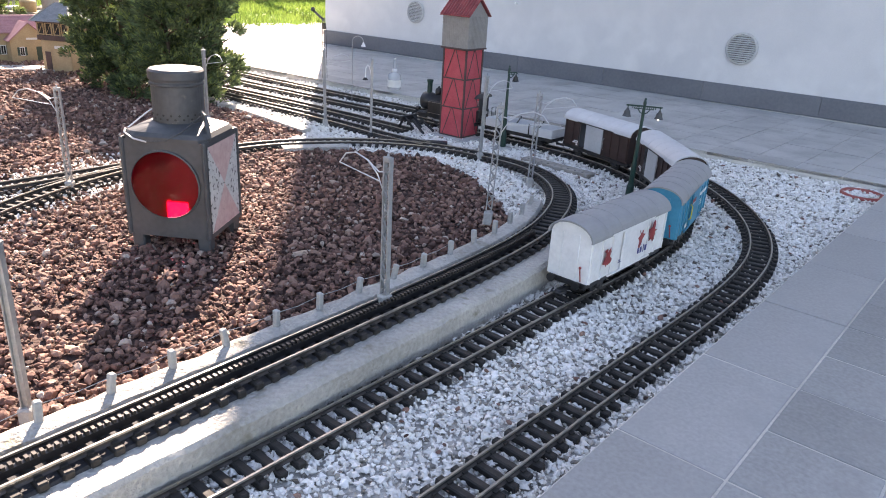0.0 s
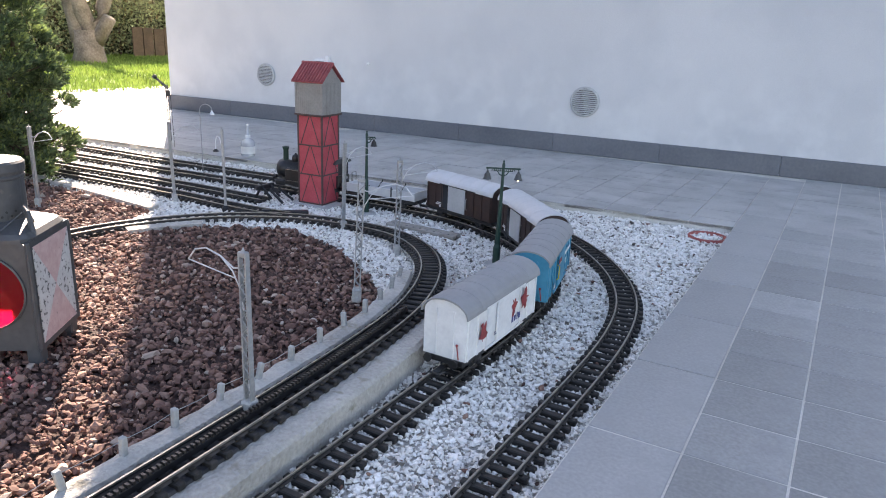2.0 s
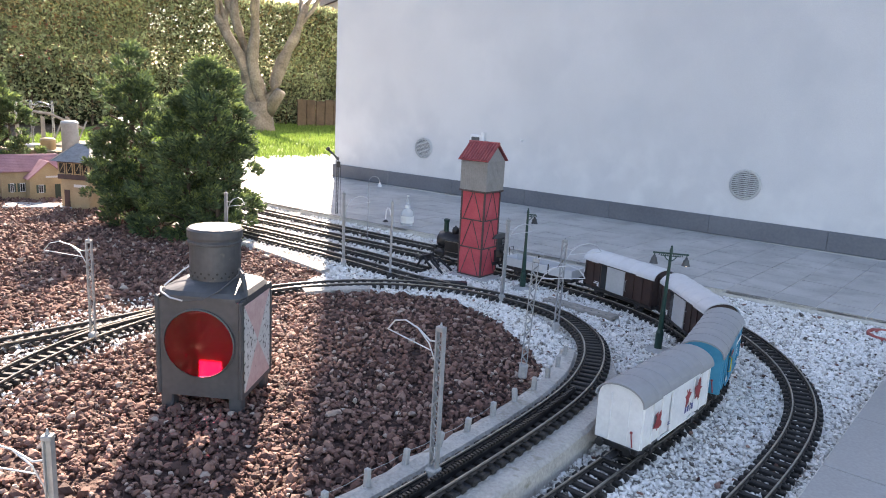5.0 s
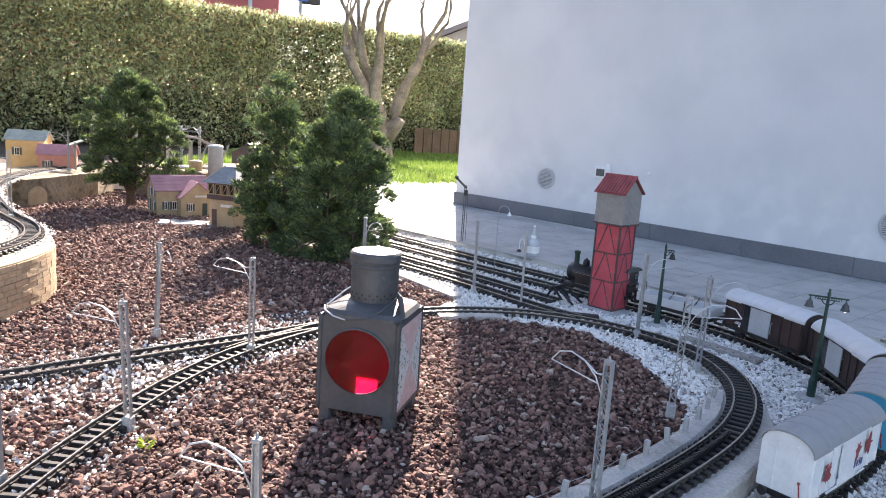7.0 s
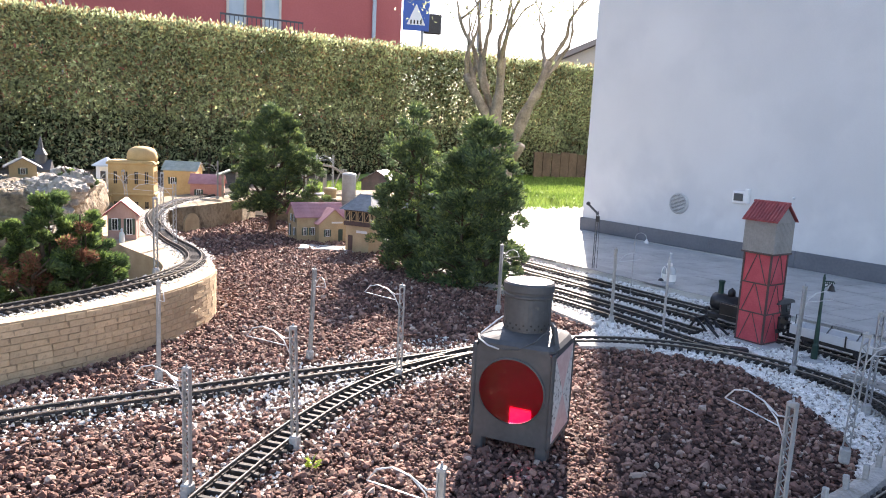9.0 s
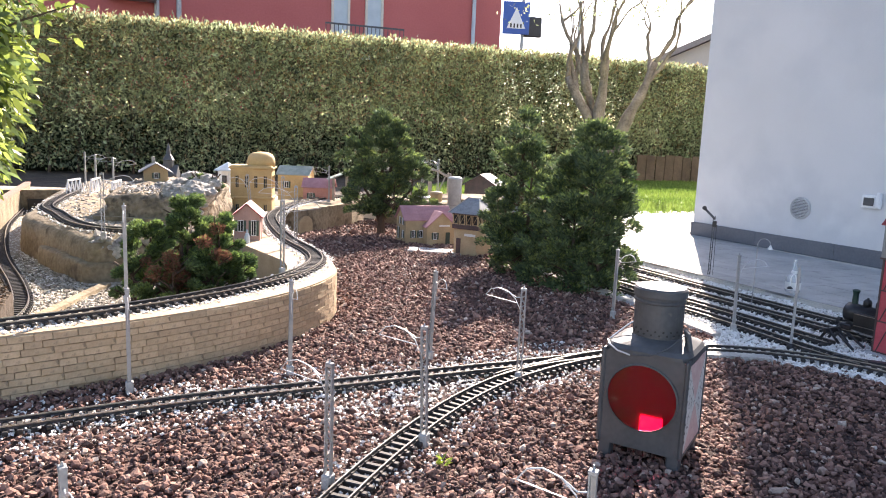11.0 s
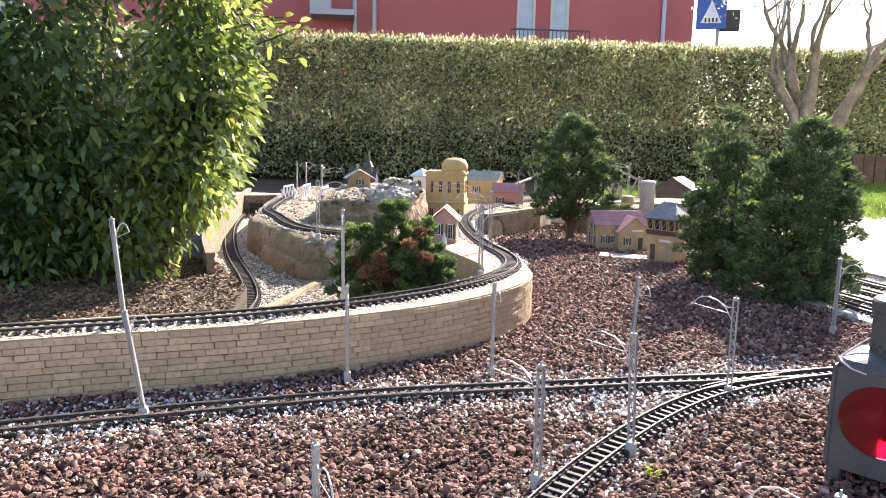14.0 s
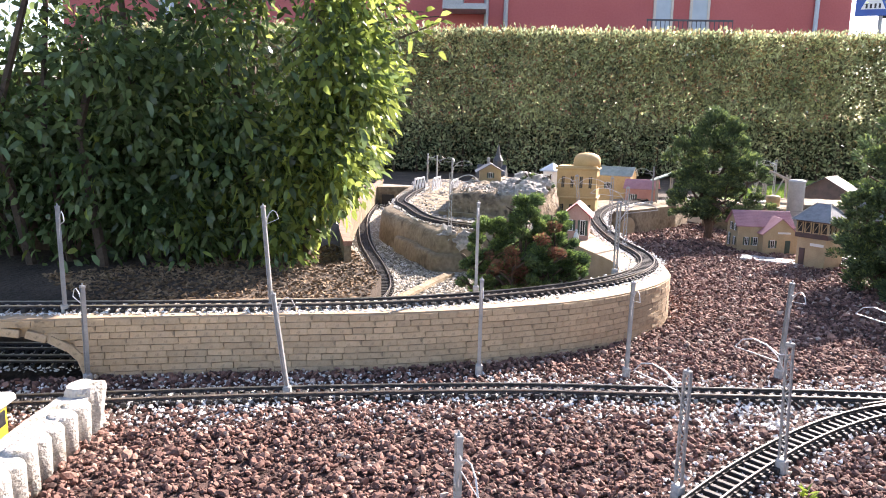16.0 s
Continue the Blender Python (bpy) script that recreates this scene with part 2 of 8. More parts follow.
HEDGE_INNER_SHADE = material("painted_hedge_shade", (0.015, 0.022, 0.01), (0.04, 0.05, 0.02), 0.9, 0, 20, 4, 0.8, 0.03)
CREAM = material("cream_house_wall", (0.36, 0.27, 0.155), (0.47, 0.365, 0.22), 0.75, 0, 160, 20, 0.2, 0.0008)
OCHRE = material("ochre_house_wall", (0.46, 0.31, 0.13), (0.57, 0.40, 0.19), 0.75, 0, 160, 20, 0.2, 0.0008)
PINK_ROOF = material("faded_pink_roof", (0.33, 0.17, 0.19), (0.44, 0.24, 0.26), 0.65, 0, 160, 20, 0.3, 0.001)
PINK_WALL = material("dusty_pink_wall", (0.45, 0.20, 0.16), (0.55, 0.28, 0.22), 0.75, 0, 160, 20, 0.2, 0.0008)
SHOP_WALL = material("faded_pink_shop_wall", (0.36, 0.22, 0.19), (0.46, 0.30, 0.26), 0.75, 0, 160, 20, 0.2, 0.0008)
SLATE = material("weathered_slate_roof", (0.14, 0.15, 0.16), (0.26, 0.27, 0.28), 0.6, 0, 120, 20, 0.3, 0.001)
GREEN_ROOF = material("grey_green_roof", (0.22, 0.27, 0.24), (0.36, 0.40, 0.36), 0.6, 0, 120, 20, 0.3, 0.001)
SHUTTER = material("dark_green_shutter", (0.03, 0.055, 0.04), (0.05, 0.08, 0.06), 0.6, 0, 100, 20, 0)
DARK_PANE = material("dark_window_pane", (0.02, 0.022, 0.025), (0.035, 0.037, 0.04), 0.15, 0, 60, 10, 0)
ROCK = material("pale_rock", (0.17, 0.16, 0.145), (0.44, 0.42, 0.385), 0.9, 0, 60, 12, 0.9, 0.01)
FACADE_RED = material("salmon_red_facade", (0.42, 0.105, 0.10), (0.50, 0.14, 0.13), 0.85, 0, 20, 0.4, 0.2, 0.004)
FACADE_CREAM = material("pale_far_facade", (0.55, 0.50, 0.42), (0.66, 0.60, 0.52), 0.85, 0, 20, 0.4, 0.1, 0.004)
WHITE_PAINT = material("white_painted_frame", (0.66, 0.67, 0.68), (0.78, 0.78, 0.78), 0.5, 0, 60, 3, 0.05)
FENCE_BROWN = material("brown_fence_board", (0.075, 0.05, 0.03), (0.15, 0.10, 0.06), 0.85, 0, 60, 6, 0.4, 0.003)
SHADE_GREY = material("pale_blue_shutter", (0.40, 0.47, 0.52), (0.50, 0.56, 0.60), 0.6, 0, 60, 3, 0.05)
SIGN_BLUE = material("sign_blue", (0.01, 0.07, 0.33), (0.015, 0.09, 0.38), 0.4, 0, 20, 3, 0)
DARK_MAT = material("oily_black_track_bed", (0.015, 0.016, 0.02), (0.05, 0.05, 0.055), 0.8, 0, 140, 16, 0.6, 0.003)
TERRACOTTA = material("faded_red_plastic_ring", (0.30, 0.06, 0.05), (0.42, 0.12, 0.10), 0.6, 0, 90, 20, 0.2, 0.001)
LABEL_WHITE = material("white_plastic", (0.62, 0.62, 0.60), (0.72, 0.72, 0.70), 0.4, 0, 60, 20, 0)
VENT_GREY = material("grey_vent_plastic", (0.36, 0.37, 0.37), (0.46, 0.47, 0.47), 0.5, 0, 80, 20, 0.05)
PLANK = material("grey_weathered_plank", (0.24, 0.22, 0.19), (0.36, 0.33, 0.29), 0.85, 0, 120, 20, 0.4, 0.001)


def clear(name, colour, rough=0.03, ior=1.45):
    m = bpy.data.materials.new(name)
    m.use_nodes = True
    b = m.node_tree.nodes["Principled BSDF"]
    b.inputs["Base Color"].default_value = (*colour, 1)
    b.inputs["Transmission Weight"].default_value = 1
    b.inputs["Roughness"].default_value, b.inputs["IOR"].default_value = rough, ior
    return m


RED_GLASS = clear("red_lens_glass", (0.95, 0.06, 0.20), 0.0, 1.50)
rn, rl = RED_GLASS.node_tree.nodes, RED_GLASS.node_tree.links
rt, rm = rn.new("ShaderNodeBsdfTranslucent"), rn.new("ShaderNodeMixShader")
rt.inputs["Color"].default_value = (0.88, 0.010, 0.055, 1)
rm.inputs[0].default_value = 0.40
rl.new(rn["Principled BSDF"].outputs[0], rm.inputs[1])
rl.new(rt.outputs[0], rm.inputs[2])
rl.new(rm.outputs[0], rn["Material Output"].inputs["Surface"])
CLEAR_PLASTIC = clear("clear_plastic", (0.85, 0.88, 0.9), 0.2, 1.3)
CLEAR_PLASTIC.node_tree.nodes["Principled BSDF"].inputs["Transmission Weight"].default_value = 0.6
BULB = bpy.data.materials.new("lit_bulb")
BULB.use_nodes = True
BULB.node_tree.nodes["Principled BSDF"].inputs["Emission Color"].default_value = (1.0, 0.72, 0.4, 1)
BULB.node_tree.nodes["Principled BSDF"].inputs["Emission Strength"].default_value = 6

# ---- mesh helpers ----


def part(name, bm, mat, parent=None, label="", smooth=False):
    """Links a bmesh as one mesh object under a thing or part."""
    me = bpy.data.meshes.new(name)
    bmesh.ops.recalc_face_normals(bm, faces=bm.faces)
    bm.to_mesh(me)
    bm.free()
    me.materials.append(mat)
    if smooth:
        me.shade_smooth()
    ob = new(name, me)
    ob.parent = parent
    if label:
        ob["label"] = label
    return ob


def shared(name, me, parent, m):
    ob = new(name, me)
    ob.parent = parent
    ob.matrix_basis = m
    return ob


def thing(name, m, label, category, group="", kind=""):
    ob = new(name)
    ob.empty_display_size = 0.02
    ob.matrix_world = m
    return tagged(ob, label, category, group, kind)


def box(bm, cx, cy, cz, sx, sy, sz, m=None, bevel=0.0):
    r = bmesh.ops.create_cube(bm, size=1, matrix=(m or Matrix()) @ Matrix.Translation((cx, cy, cz)) @ Matrix.Diagonal((sx, sy, sz, 1)))
    if bevel:
        es = list({e for v in r["verts"] for e in v.link_edges})
        bmesh.ops.bevel(bm, geom=es, offset=bevel, segments=1, affect="EDGES")
    return bm


def rod(bm, p, q, r0, r1=None, seg=8):
    p, q = Vector(p), Vector(q)
    d = q - p
    m = Matrix.Translation((p + q) / 2) @ d.to_track_quat("Z", "Y").to_matrix().to_4x4()
    bmesh.ops.create_cone(bm, cap_ends=True, segments=seg, radius1=r0, radius2=r0 if r1 is None else r1, depth=d.length, matrix=m)
    return bm


def ball(bm, p, r, sub=2, sz=1.0):
    bmesh.ops.create_icosphere(bm, subdivisions=sub, radius=r, matrix=Matrix.Translation(p) @ Matrix.Diagonal((1, 1, sz, 1)))
    return bm


def turned(bm, rings, seg=24, m=None, loop=False):
    """Surface of revolution about z: rings of (radius, height); loop: the section closes on itself."""
    m = m or Matrix()
    rows = []
    for r, z in rings:
        rows.append([bm.verts.new(m @ Vector((max(r, 1e-4) * math.cos(a), max(r, 1e-4) * math.sin(a), z))) for a in [2 * math.pi * k / seg for k in range(seg)]])
    for u, v in zip(rows, rows[1:] + (rows[:1] if loop else [])):
        for k in range(seg):
            bm.faces.new((u[k], u[(k + 1) % seg], v[(k + 1) % seg], v[k]))
    if not loop:
        bm.faces.new(rows[0][::-1])
        bm.faces.new(rows[-1])
    return bm


def tube(bm, pts, r, seg=6):
    pts = [Vector(p) for p in pts]
    rings = []
    for i, p in enumerate(pts):
        d = (pts[min(i + 1, len(pts) - 1)] - pts[max(i - 1, 0)]).normalized()
        side = d.cross(Vector((0, 0, 1))) if abs(d.z) < 0.95 else d.cross(Vector((0, 1, 0)))
        side.normalize()
        up = side.cross(d)
        rr = r[i] if isinstance(r, (list, tuple)) else r
        rings.append([bm.verts.new(p + rr * (math.cos(a) * side + math.sin(a) * up)) for a in [2 * math.pi * k / seg for k in range(seg)]])
    for u, v in zip(rings, rings[1:]):
        for k in range(seg):
            bm.faces.new((u[k], u[(k + 1) % seg], v[(k + 1) % seg], v[k]))
    bm.faces.new(rings[0][::-1])
    bm.faces.new(rings[-1])
    return bm


def prism(bm, pts, y0, y1, m=None):
    """A closed outline in x, z, drawn out from y0 to y1."""
    m = m or Matrix()
    a = [bm.verts.new(m @ Vector((x, y0, z))) for x, z in pts]
    b = [bm.verts.new(m @ Vector((x, y1, z))) for x, z in pts]
    bm.faces.new(a)
    bm.faces.new(b[::-1])
    for k in range(len(pts)):
        j = (k + 1) % len(pts)
        bm.faces.new((a[k], b[k], b[j], a[j]))
    return bm


def slab(bm, pts, z0, z1):
    a = [bm.verts.new((x, y, z0)) for x, y in pts]
    b = [bm.verts.new((x, y, z1)) for x, y in pts]
    bm.faces.new(a[::-1])
    bm.faces.new(b)
    for k in range(len(pts)):
        j = (k + 1) % len(pts)
        bm.faces.new((a[k], a[j], b[j], b[k]))
    return bm


def glide(points, step=0.03, soft=2):
    """A smooth path through the points, evenly spaced (numpy, n x 3)."""
    p = np.array([(*q, 0.0) if len(q) == 2 else q for q in points], float)
    p = np.vstack([2 * p[0] - p[1], p, 2 * p[-1] - p[-2]])
    out = []
    for i in range(1, len(p) - 2):
        for u in np.linspace(0, 1, 12, endpoint=False):
            a, b, c, d = p[i - 1:i + 3]
            out.append(0.5 * (2 * b + (c - a) * u + (2 * a - 5 * b + 4 * c - d) * u * u + (3 * b - a - 3 * c + d) * u ** 3))
    out.append(p[-2])
    out = np.array(out)
    s = np.r_[0, np.cumsum(np.linalg.norm(np.diff(out, axis=0), axis=1))]
    n = max(2, int(round(s[-1] / step)))
    q = np.stack([np.interp(np.linspace(0, s[-1], n + 1), s, out[:, k]) for k in range(3)], 1)
    for _ in range(soft):
        r = q.copy()
        r[1:-1] = (q[:-2] + 2 * q[1:-1] + q[2:]) / 4
        r[2:-2] = (r[:-4] + r[1:-3] + r[2:-2] + r[3:-1] + r[4:]) / 5
        q = r
    return q


def sides(path):
    """Unit vectors to the right of the path, in plan."""
    d = np.gradient(path[:, :2], axis=0)
    d /= np.linalg.norm(d, axis=1)[:, None]
    return np.stack([d[:, 1], -d[:, 0]], 1)


def sweep(bm, path, outline):
    """Draws an outline of (offset to the right, height) along the path; closed ends."""
    nrm = sides(path)
    rings = [[bm.verts.new((p[0] + n[0] * o, p[1] + n[1] * o, p[2] + h)) for o, h in outline] for p, n in zip(path, nrm)]
    k = len(outline)
    for u, v in zip(rings, rings[1:]):
        for i in range(k):
            bm.faces.new((u[i], u[(i + 1) % k], v[(i + 1) % k], v[i]))
    bm.faces.new(rings[0])
    bm.faces.new(rings[-1][::-1])
    return bm


def at_length(path, s):
    """Place and heading (radians) at length s along a path."""
    d = np.r_[0, np.cumsum(np.linalg.norm(np.diff(path, axis=0), axis=1))]
    p = [float(np.interp(s, d, path[:, k])) for k in range(3)]
    q = [float(np.interp(s + 0.01, d, path[:, k])) for k in range(3)]
    o = [float(np.interp(s - 0.01, d, path[:, k])) for k in range(3)]
    return Vector(p), math.atan2(q[1] - o[1], q[0] - o[0])


def length_of(path):
    return float(np.linalg.norm(np.diff(path, axis=0), axis=1).sum())


def inside(poly, x, y):
    """Which of the points lie inside the outline."""
    r = np.zeros(len(x), bool)
    for (x0, y0), (x1, y1) in zip(poly, poly[1:] + poly[:1]):
        c = (y0 > y) != (y1 > y)
        r ^= c & (x < (x1 - x0) * (y - y0) / ((y1 - y0) if y1 != y0 else 1e-9) + x0)
    return r


def near(path, x, y):
    """Distance in plan to a path."""
    best = np.full(len(x), 9.0)
    for p in path[::1]:
        best = np.minimum(best, np.hypot(x - p[0], y - p[1]))
    return best


def raw(name, verts, faces, mat, parent=None, smooth=False):
    """A mesh of equal-sided faces from arrays."""
    me = bpy.data.meshes.new(name)
    verts, faces = np.asarray(verts, np.float32), np.asarray(faces, np.int32)
    k = faces.shape[1]
    me.vertices.add(len(verts))
    me.vertices.foreach_set("co", verts.ravel())
    me.loops.add(faces.size)
    me.loops.foreach_set("vertex_index", faces.ravel())
    me.polygons.add(len(faces))
    me.polygons.foreach_set("loop_start", np.arange(0, faces.size, k, dtype=np.int32))
    me.update(calc_edges=True)
    me.materials.append(mat)
    if smooth:
        me.shade_smooth()
    else:
        me.shade_flat()
    ob = new(name, me)
    ob.parent = parent
    return ob


rng = np.random.default_rng(5)


def turns(n):
    """n random rotation matrices."""
    q = rng.normal(size=(n, 4))
    q /= np.linalg.norm(q, axis=1)[:, None]
    w, x, y, z = q.T
    return np.stack([1 - 2 * (y * y + z * z), 2 * (x * y - w * z), 2 * (x * z + w * y), 2 * (x * y + w * z), 1 - 2 * (x * x + z * z), 2 * (y * z - w * x), 2 * (x * z - w * y), 2 * (y * z + w * x), 1 - 2 * (x * x + y * y)], 1).reshape(n, 3, 3)


def stones(name, x, y, z, size, mat, flat=0.7, rough=0.22, smooth=False, detail=1):
    """Loose stones, one island each."""
    if detail:
        bm = bmesh.new()
        bmesh.ops.create_icosphere(bm, subdivisions=detail, radius=1)
        v0 = np.array([v.co[:] for v in bm.verts])
        f0 = np.array([[v.index for v in f.verts] for f in bm.faces])
        bm.free()
    else:
        v0 = np.array([(1, 0, 0), (-1, 0, 0), (0, 1, 0), (0, -1, 0), (0, 0, 1), (0, 0, -1)], float) * 1.15
        f0 = np.array([(0, 2, 4), (2, 1, 4), (1, 3, 4), (3, 0, 4), (2, 0, 5), (1, 2, 5), (3, 1, 5), (0, 3, 5)])
    n = len(x)
    forms = []
    for q in range(12):
        if detail > 1:
            k = np.array([1 + rough * 1.5 * noise.noise(Vector(p) * 1.4 + Vector((q * 9.1, 0, 0))) + rough * 0.8 * noise.noise(Vector(p) * 3.3 + Vector((0, q * 7.3, 0))) for p in v0])[:, None]
        else:
            k = 1 + rough * rng.normal(size=(len(v0), 1))
        forms.append(v0 * k * np.array([1.25, 1.0, 0.75]))
    kinds = rng.integers(0, 12, n)
    v = np.stack(forms)[kinds]
    v = np.einsum("nij,nkj->nki", turns(n), v) * np.array([1, 1, flat])
    v = v * (size[:, None, None] / 2) + np.stack([x, y, z], 1)[:, None, :]
    f = f0[None] + (np.arange(n) * len(v0))[:, None, None]
    return raw(name, v.reshape(-1, 3), f.reshape(-1, 3), mat, smooth=smooth)


def leaves(name, pts, out, length, width, mat, parent=None, fold=0.25, droop=0.0, oval=False):
    """Folded leaves: pts n x 3, out n x 3 the way each points."""
    n = len(pts)
    out = out / (np.linalg.norm(out, axis=1)[:, None] + 1e-9)
    side = np.cross(out, rng.normal(size=(n, 3)))
    side /= np.linalg.norm(side, axis=1)[:, None] + 1e-9
    up = np.cross(side, out)
    L = length * rng.uniform(0.7, 1.3, n)[:, None]
    W = width * rng.uniform(0.7, 1.3, n)[:, None]
    if oval:
        a, b = pts + out * L * 0.30, pts + out * L * 0.70 - np.array([0, 0, 1]) * droop * L * 0.4
        tip = pts + out * L - np.array([0, 0, 1]) * droop * L
        lift = up * W * fold
        v = np.stack([pts, a + side * W * 0.46 + lift, b + side * W * 0.42 + lift, tip, b - side * W * 0.42 + lift, a - side * W * 0.46 + lift], 1)
        f = np.array([[0, 1, 5], [1, 2, 5], [2, 4, 5], [2, 3, 4]])[None] + (np.arange(n) * 6)[:, None, None]
        return raw(name, v.reshape(-1, 3), f.reshape(-1, 3), mat, parent)
    mid = pts + out * L * 0.45
    tip = pts + out * L - np.array([0, 0, 1]) * droop * L
    v = np.stack([pts, mid + side * W / 2 + up * W * fold, tip, mid - side * W / 2 + up * W * fold], 1)
    f = np.array([[0, 1, 2], [0, 2, 3]])[None] + (np.arange(n) * 4)[:, None, None]
    return raw(name, v.reshape(-1, 3), f.reshape(-1, 3), mat, parent)

# ---- lines of the plan ----
TRACK_OUTER = glide([(-0.52, 0.475), (0.054, 1.105), (0.45, 1.54), (0.61, 1.76), (0.676, 1.907), (0.715, 2.067), (0.726, 2.295), (0.687, 2.514), (0.62, 2.68), (0.524, 2.845), (0.39, 2.965), (0.15, 3.11), (-0.114, 3.285), (-0.661, 3.711), (-1.216, 4.167), (-2.0, 4.81), (-2.6, 5.30)])
TRACK_MIDDLE = glide([(-0.65, 0.64), (-0.045, 1.315), (0.172, 1.557), (0.255, 1.645), (0.366, 1.776), (0.462, 1.913), (0.521, 2.05), (0.541, 2.2), (0.52, 2.37), (0.455, 2.53), (0.371, 2.67), (0.222, 2.82), (0.071, 2.945), (-0.274, 3.215), (-0.613, 3.473), (-1.14, 3.883), (-1.9, 4.48), (-2.5, 4.95)])
TRACK_INNER = glide([(-0.80, 0.62, 0.05), (-0.45, 1.035, 0.05), (-0.114, 1.437, 0.05), (0.075, 1.69, 0.05), (0.139, 1.814, 0.05), (0.183, 1.94, 0.046), (0.212, 2.1, 0.036), (0.213, 2.25, 0.022), (0.19, 2.39, 0.012), (0.13, 2.505, 0.005), (0.03, 2.605, 0), (-0.10, 2.685, 0), (-0.2, 2.71, 0), (-0.35, 2.72, 0), (-0.5, 2.69, 0), (-0.677, 2.61, 0), (-0.85, 2.45, 0), (-0.98, 2.26, 0), (-1.075, 2.05, 0), (-1.125, 1.85, 0), (-1.147, 1.6, 0), (-1.14, 1.27, 0), (-1.09, 0.9, 0), (-1.0, 0.5, 0)])
TRACK_BRANCH = glide([(-0.93, 2.345), (-1.075, 2.165), (-1.226, 2.005), (-1.43, 1.772), (-1.607, 1.574), (-1.755, 1.401), (-2.067, 0.956), (-2.3, 0.589), (-2.5, 0.27), (-2.72, -0.08)])
TRACK_SIDING = glide([(-0.235, 2.945), (-0.6, 3.256), (-1.075, 3.62), (-1.7, 4.10), (-2.3, 4.55)])
TRACK_LOOP = glide([(-0.16, 2.72), (-0.30, 2.82), (-0.573, 3.075), (-0.9, 3.335), (-1.2, 3.57), (-1.7, 3.93)])
TRACK_VIADUCT = glide([(-3.05, -0.08, 0.157), (-2.756, 0.40, 0.157), (-2.483, 0.80, 0.157), (-2.224, 1.20, 0.157), (-2.07, 1.52, 0.157), (-1.975, 1.88, 0.157), (-1.96, 2.20, 0.157), (-2.04, 2.48, 0.157), (-2.2, 2.68, 0.157), (-2.444, 2.87, 0.157), (-2.787, 3.204, 0.157), (-3.107, 3.583, 0.157), (-3.37, 4.05, 0.157), (-3.53, 4.55, 0.157), (-3.55, 5.1, 0.157), (-3.4, 5.6, 0.157)])
TRACK_LANE = glide([(-2.52, 1.52, 0.03), (-2.741, 1.764, 0.03), (-3.062, 1.978, 0.03), (-3.735, 2.367, 0.03), (-4.516, 2.913, 0.04), (-5.184, 3.491, 0.05), (-5.9, 4.1, 0.05)])
TRACK_HILL = glide([(-5.2, 3.95, 0.208), (-4.7, 3.55, 0.208), (-4.3, 3.12, 0.208), (-3.94, 2.771, 0.208), (-3.68, 2.635, 0.208), (-3.36, 2.455, 0.208), (-3.12, 2.375, 0.208), (-2.92, 2.40, 0.208), (-2.74, 2.52, 0.208)])
TRACK_ARCH = [glide([(-3.05, 0.06), (-2.741, 0.474), (-2.617, 0.639), (-2.40, 0.93)]), glide([(-3.2, 0.05), (-2.866, 0.496), (-2.735, 0.67), (-2.52, 0.96)])]
VIADUCT_EDGE = glide([(-2.98, -0.18), (-2.6, 0.46), (-2.33, 0.91), (-2.06, 1.33), (-1.885, 1.75), (-1.835, 2.06), (-1.885, 2.37), (-2.07, 2.60), (-2.34, 2.76), (-2.65, 2.96), (-2.95, 3.25), (-3.2, 3.62), (-3.33, 4.05)])
PAVE_CORNER = (1.325, 2.435)
FAR_WAY = Vector((-0.798, 0.603, 0))                 # along the far edge of the gravel
NEAR_WAY = Vector((0.661, 0.750, 0))                # along the near edge, towards the corner
PAVE_TOP = 0.026
WALL_FOOT, WALL_WAY = Vector((-0.957, 5.725, 0)), Vector((math.cos(radians(38)), -math.sin(radians(38)), 0))
WALL_BACK = Vector((-WALL_WAY.y, WALL_WAY.x, 0))

# ---- ground ----
bm = bmesh.new()
g0 = [bm.verts.new(p) for p in ((-700, -700, -0.04), (700, -700, -0.04), (700, 700, -0.04), (-700, 700, -0.04))]
bm.faces.new(g0)
tagged(part("ground", bm, EARTH), "bare brown garden earth", "ground", kind="structure")

pc = Vector((*PAVE_CORNER, 0))
far_end, near_end = pc + FAR_WAY * 4.6, pc - NEAR_WAY * 3.6
WHITE_BED = [(-0.62, 2.62), (-0.4, 2.635), (-0.145, 2.59), (-0.016, 2.373), (0.051, 2.147), (0.07, 2.0), (0.0, 1.78), (-0.3, 1.30), (-0.9, 0.58), (near_end.x, near_end.y), PAVE_CORNER, (far_end.x, far_end.y), (-2.25, 4.45), (-1.15, 3.38), (-0.6, 2.85), (-0.70, 2.62)]
LAVA_AREA = [(-1.35, 0.25), (-0.75, 0.35), (-0.28, 1.10), (0.10, 1.75), (0.16, 2.2), (0.0, 2.55), (-0.25, 2.68), (-0.62, 2.62), (-0.55, 2.84), (-1.15, 3.36), (-2.2, 4.40), (-2.1, 5.0), (-3.0, 5.4), (-3.6, 4.8), (-3.3, 4.0), (-2.6, 2.9), (-1.95, 2.45), (-1.85, 2.05), (-1.9, 1.75), (-2.35, 0.92), (-2.75, 0.15), (-2.0, 0.1)]
bm = bmesh.new()
slab(bm, LAVA_AREA, -0.035, -0.006)
tagged(part("lava_bed", bm, LAVA_BED), "red-brown crushed lava stone bed", "gravel bed", kind="structure")
bm = bmesh.new()
slab(bm, WHITE_BED, -0.035, -0.003)
tagged(part("gravel_bed", bm, SHADED_GRAVEL_BED), "white marble chip bed under the model tracks", "gravel bed", kind="structure")

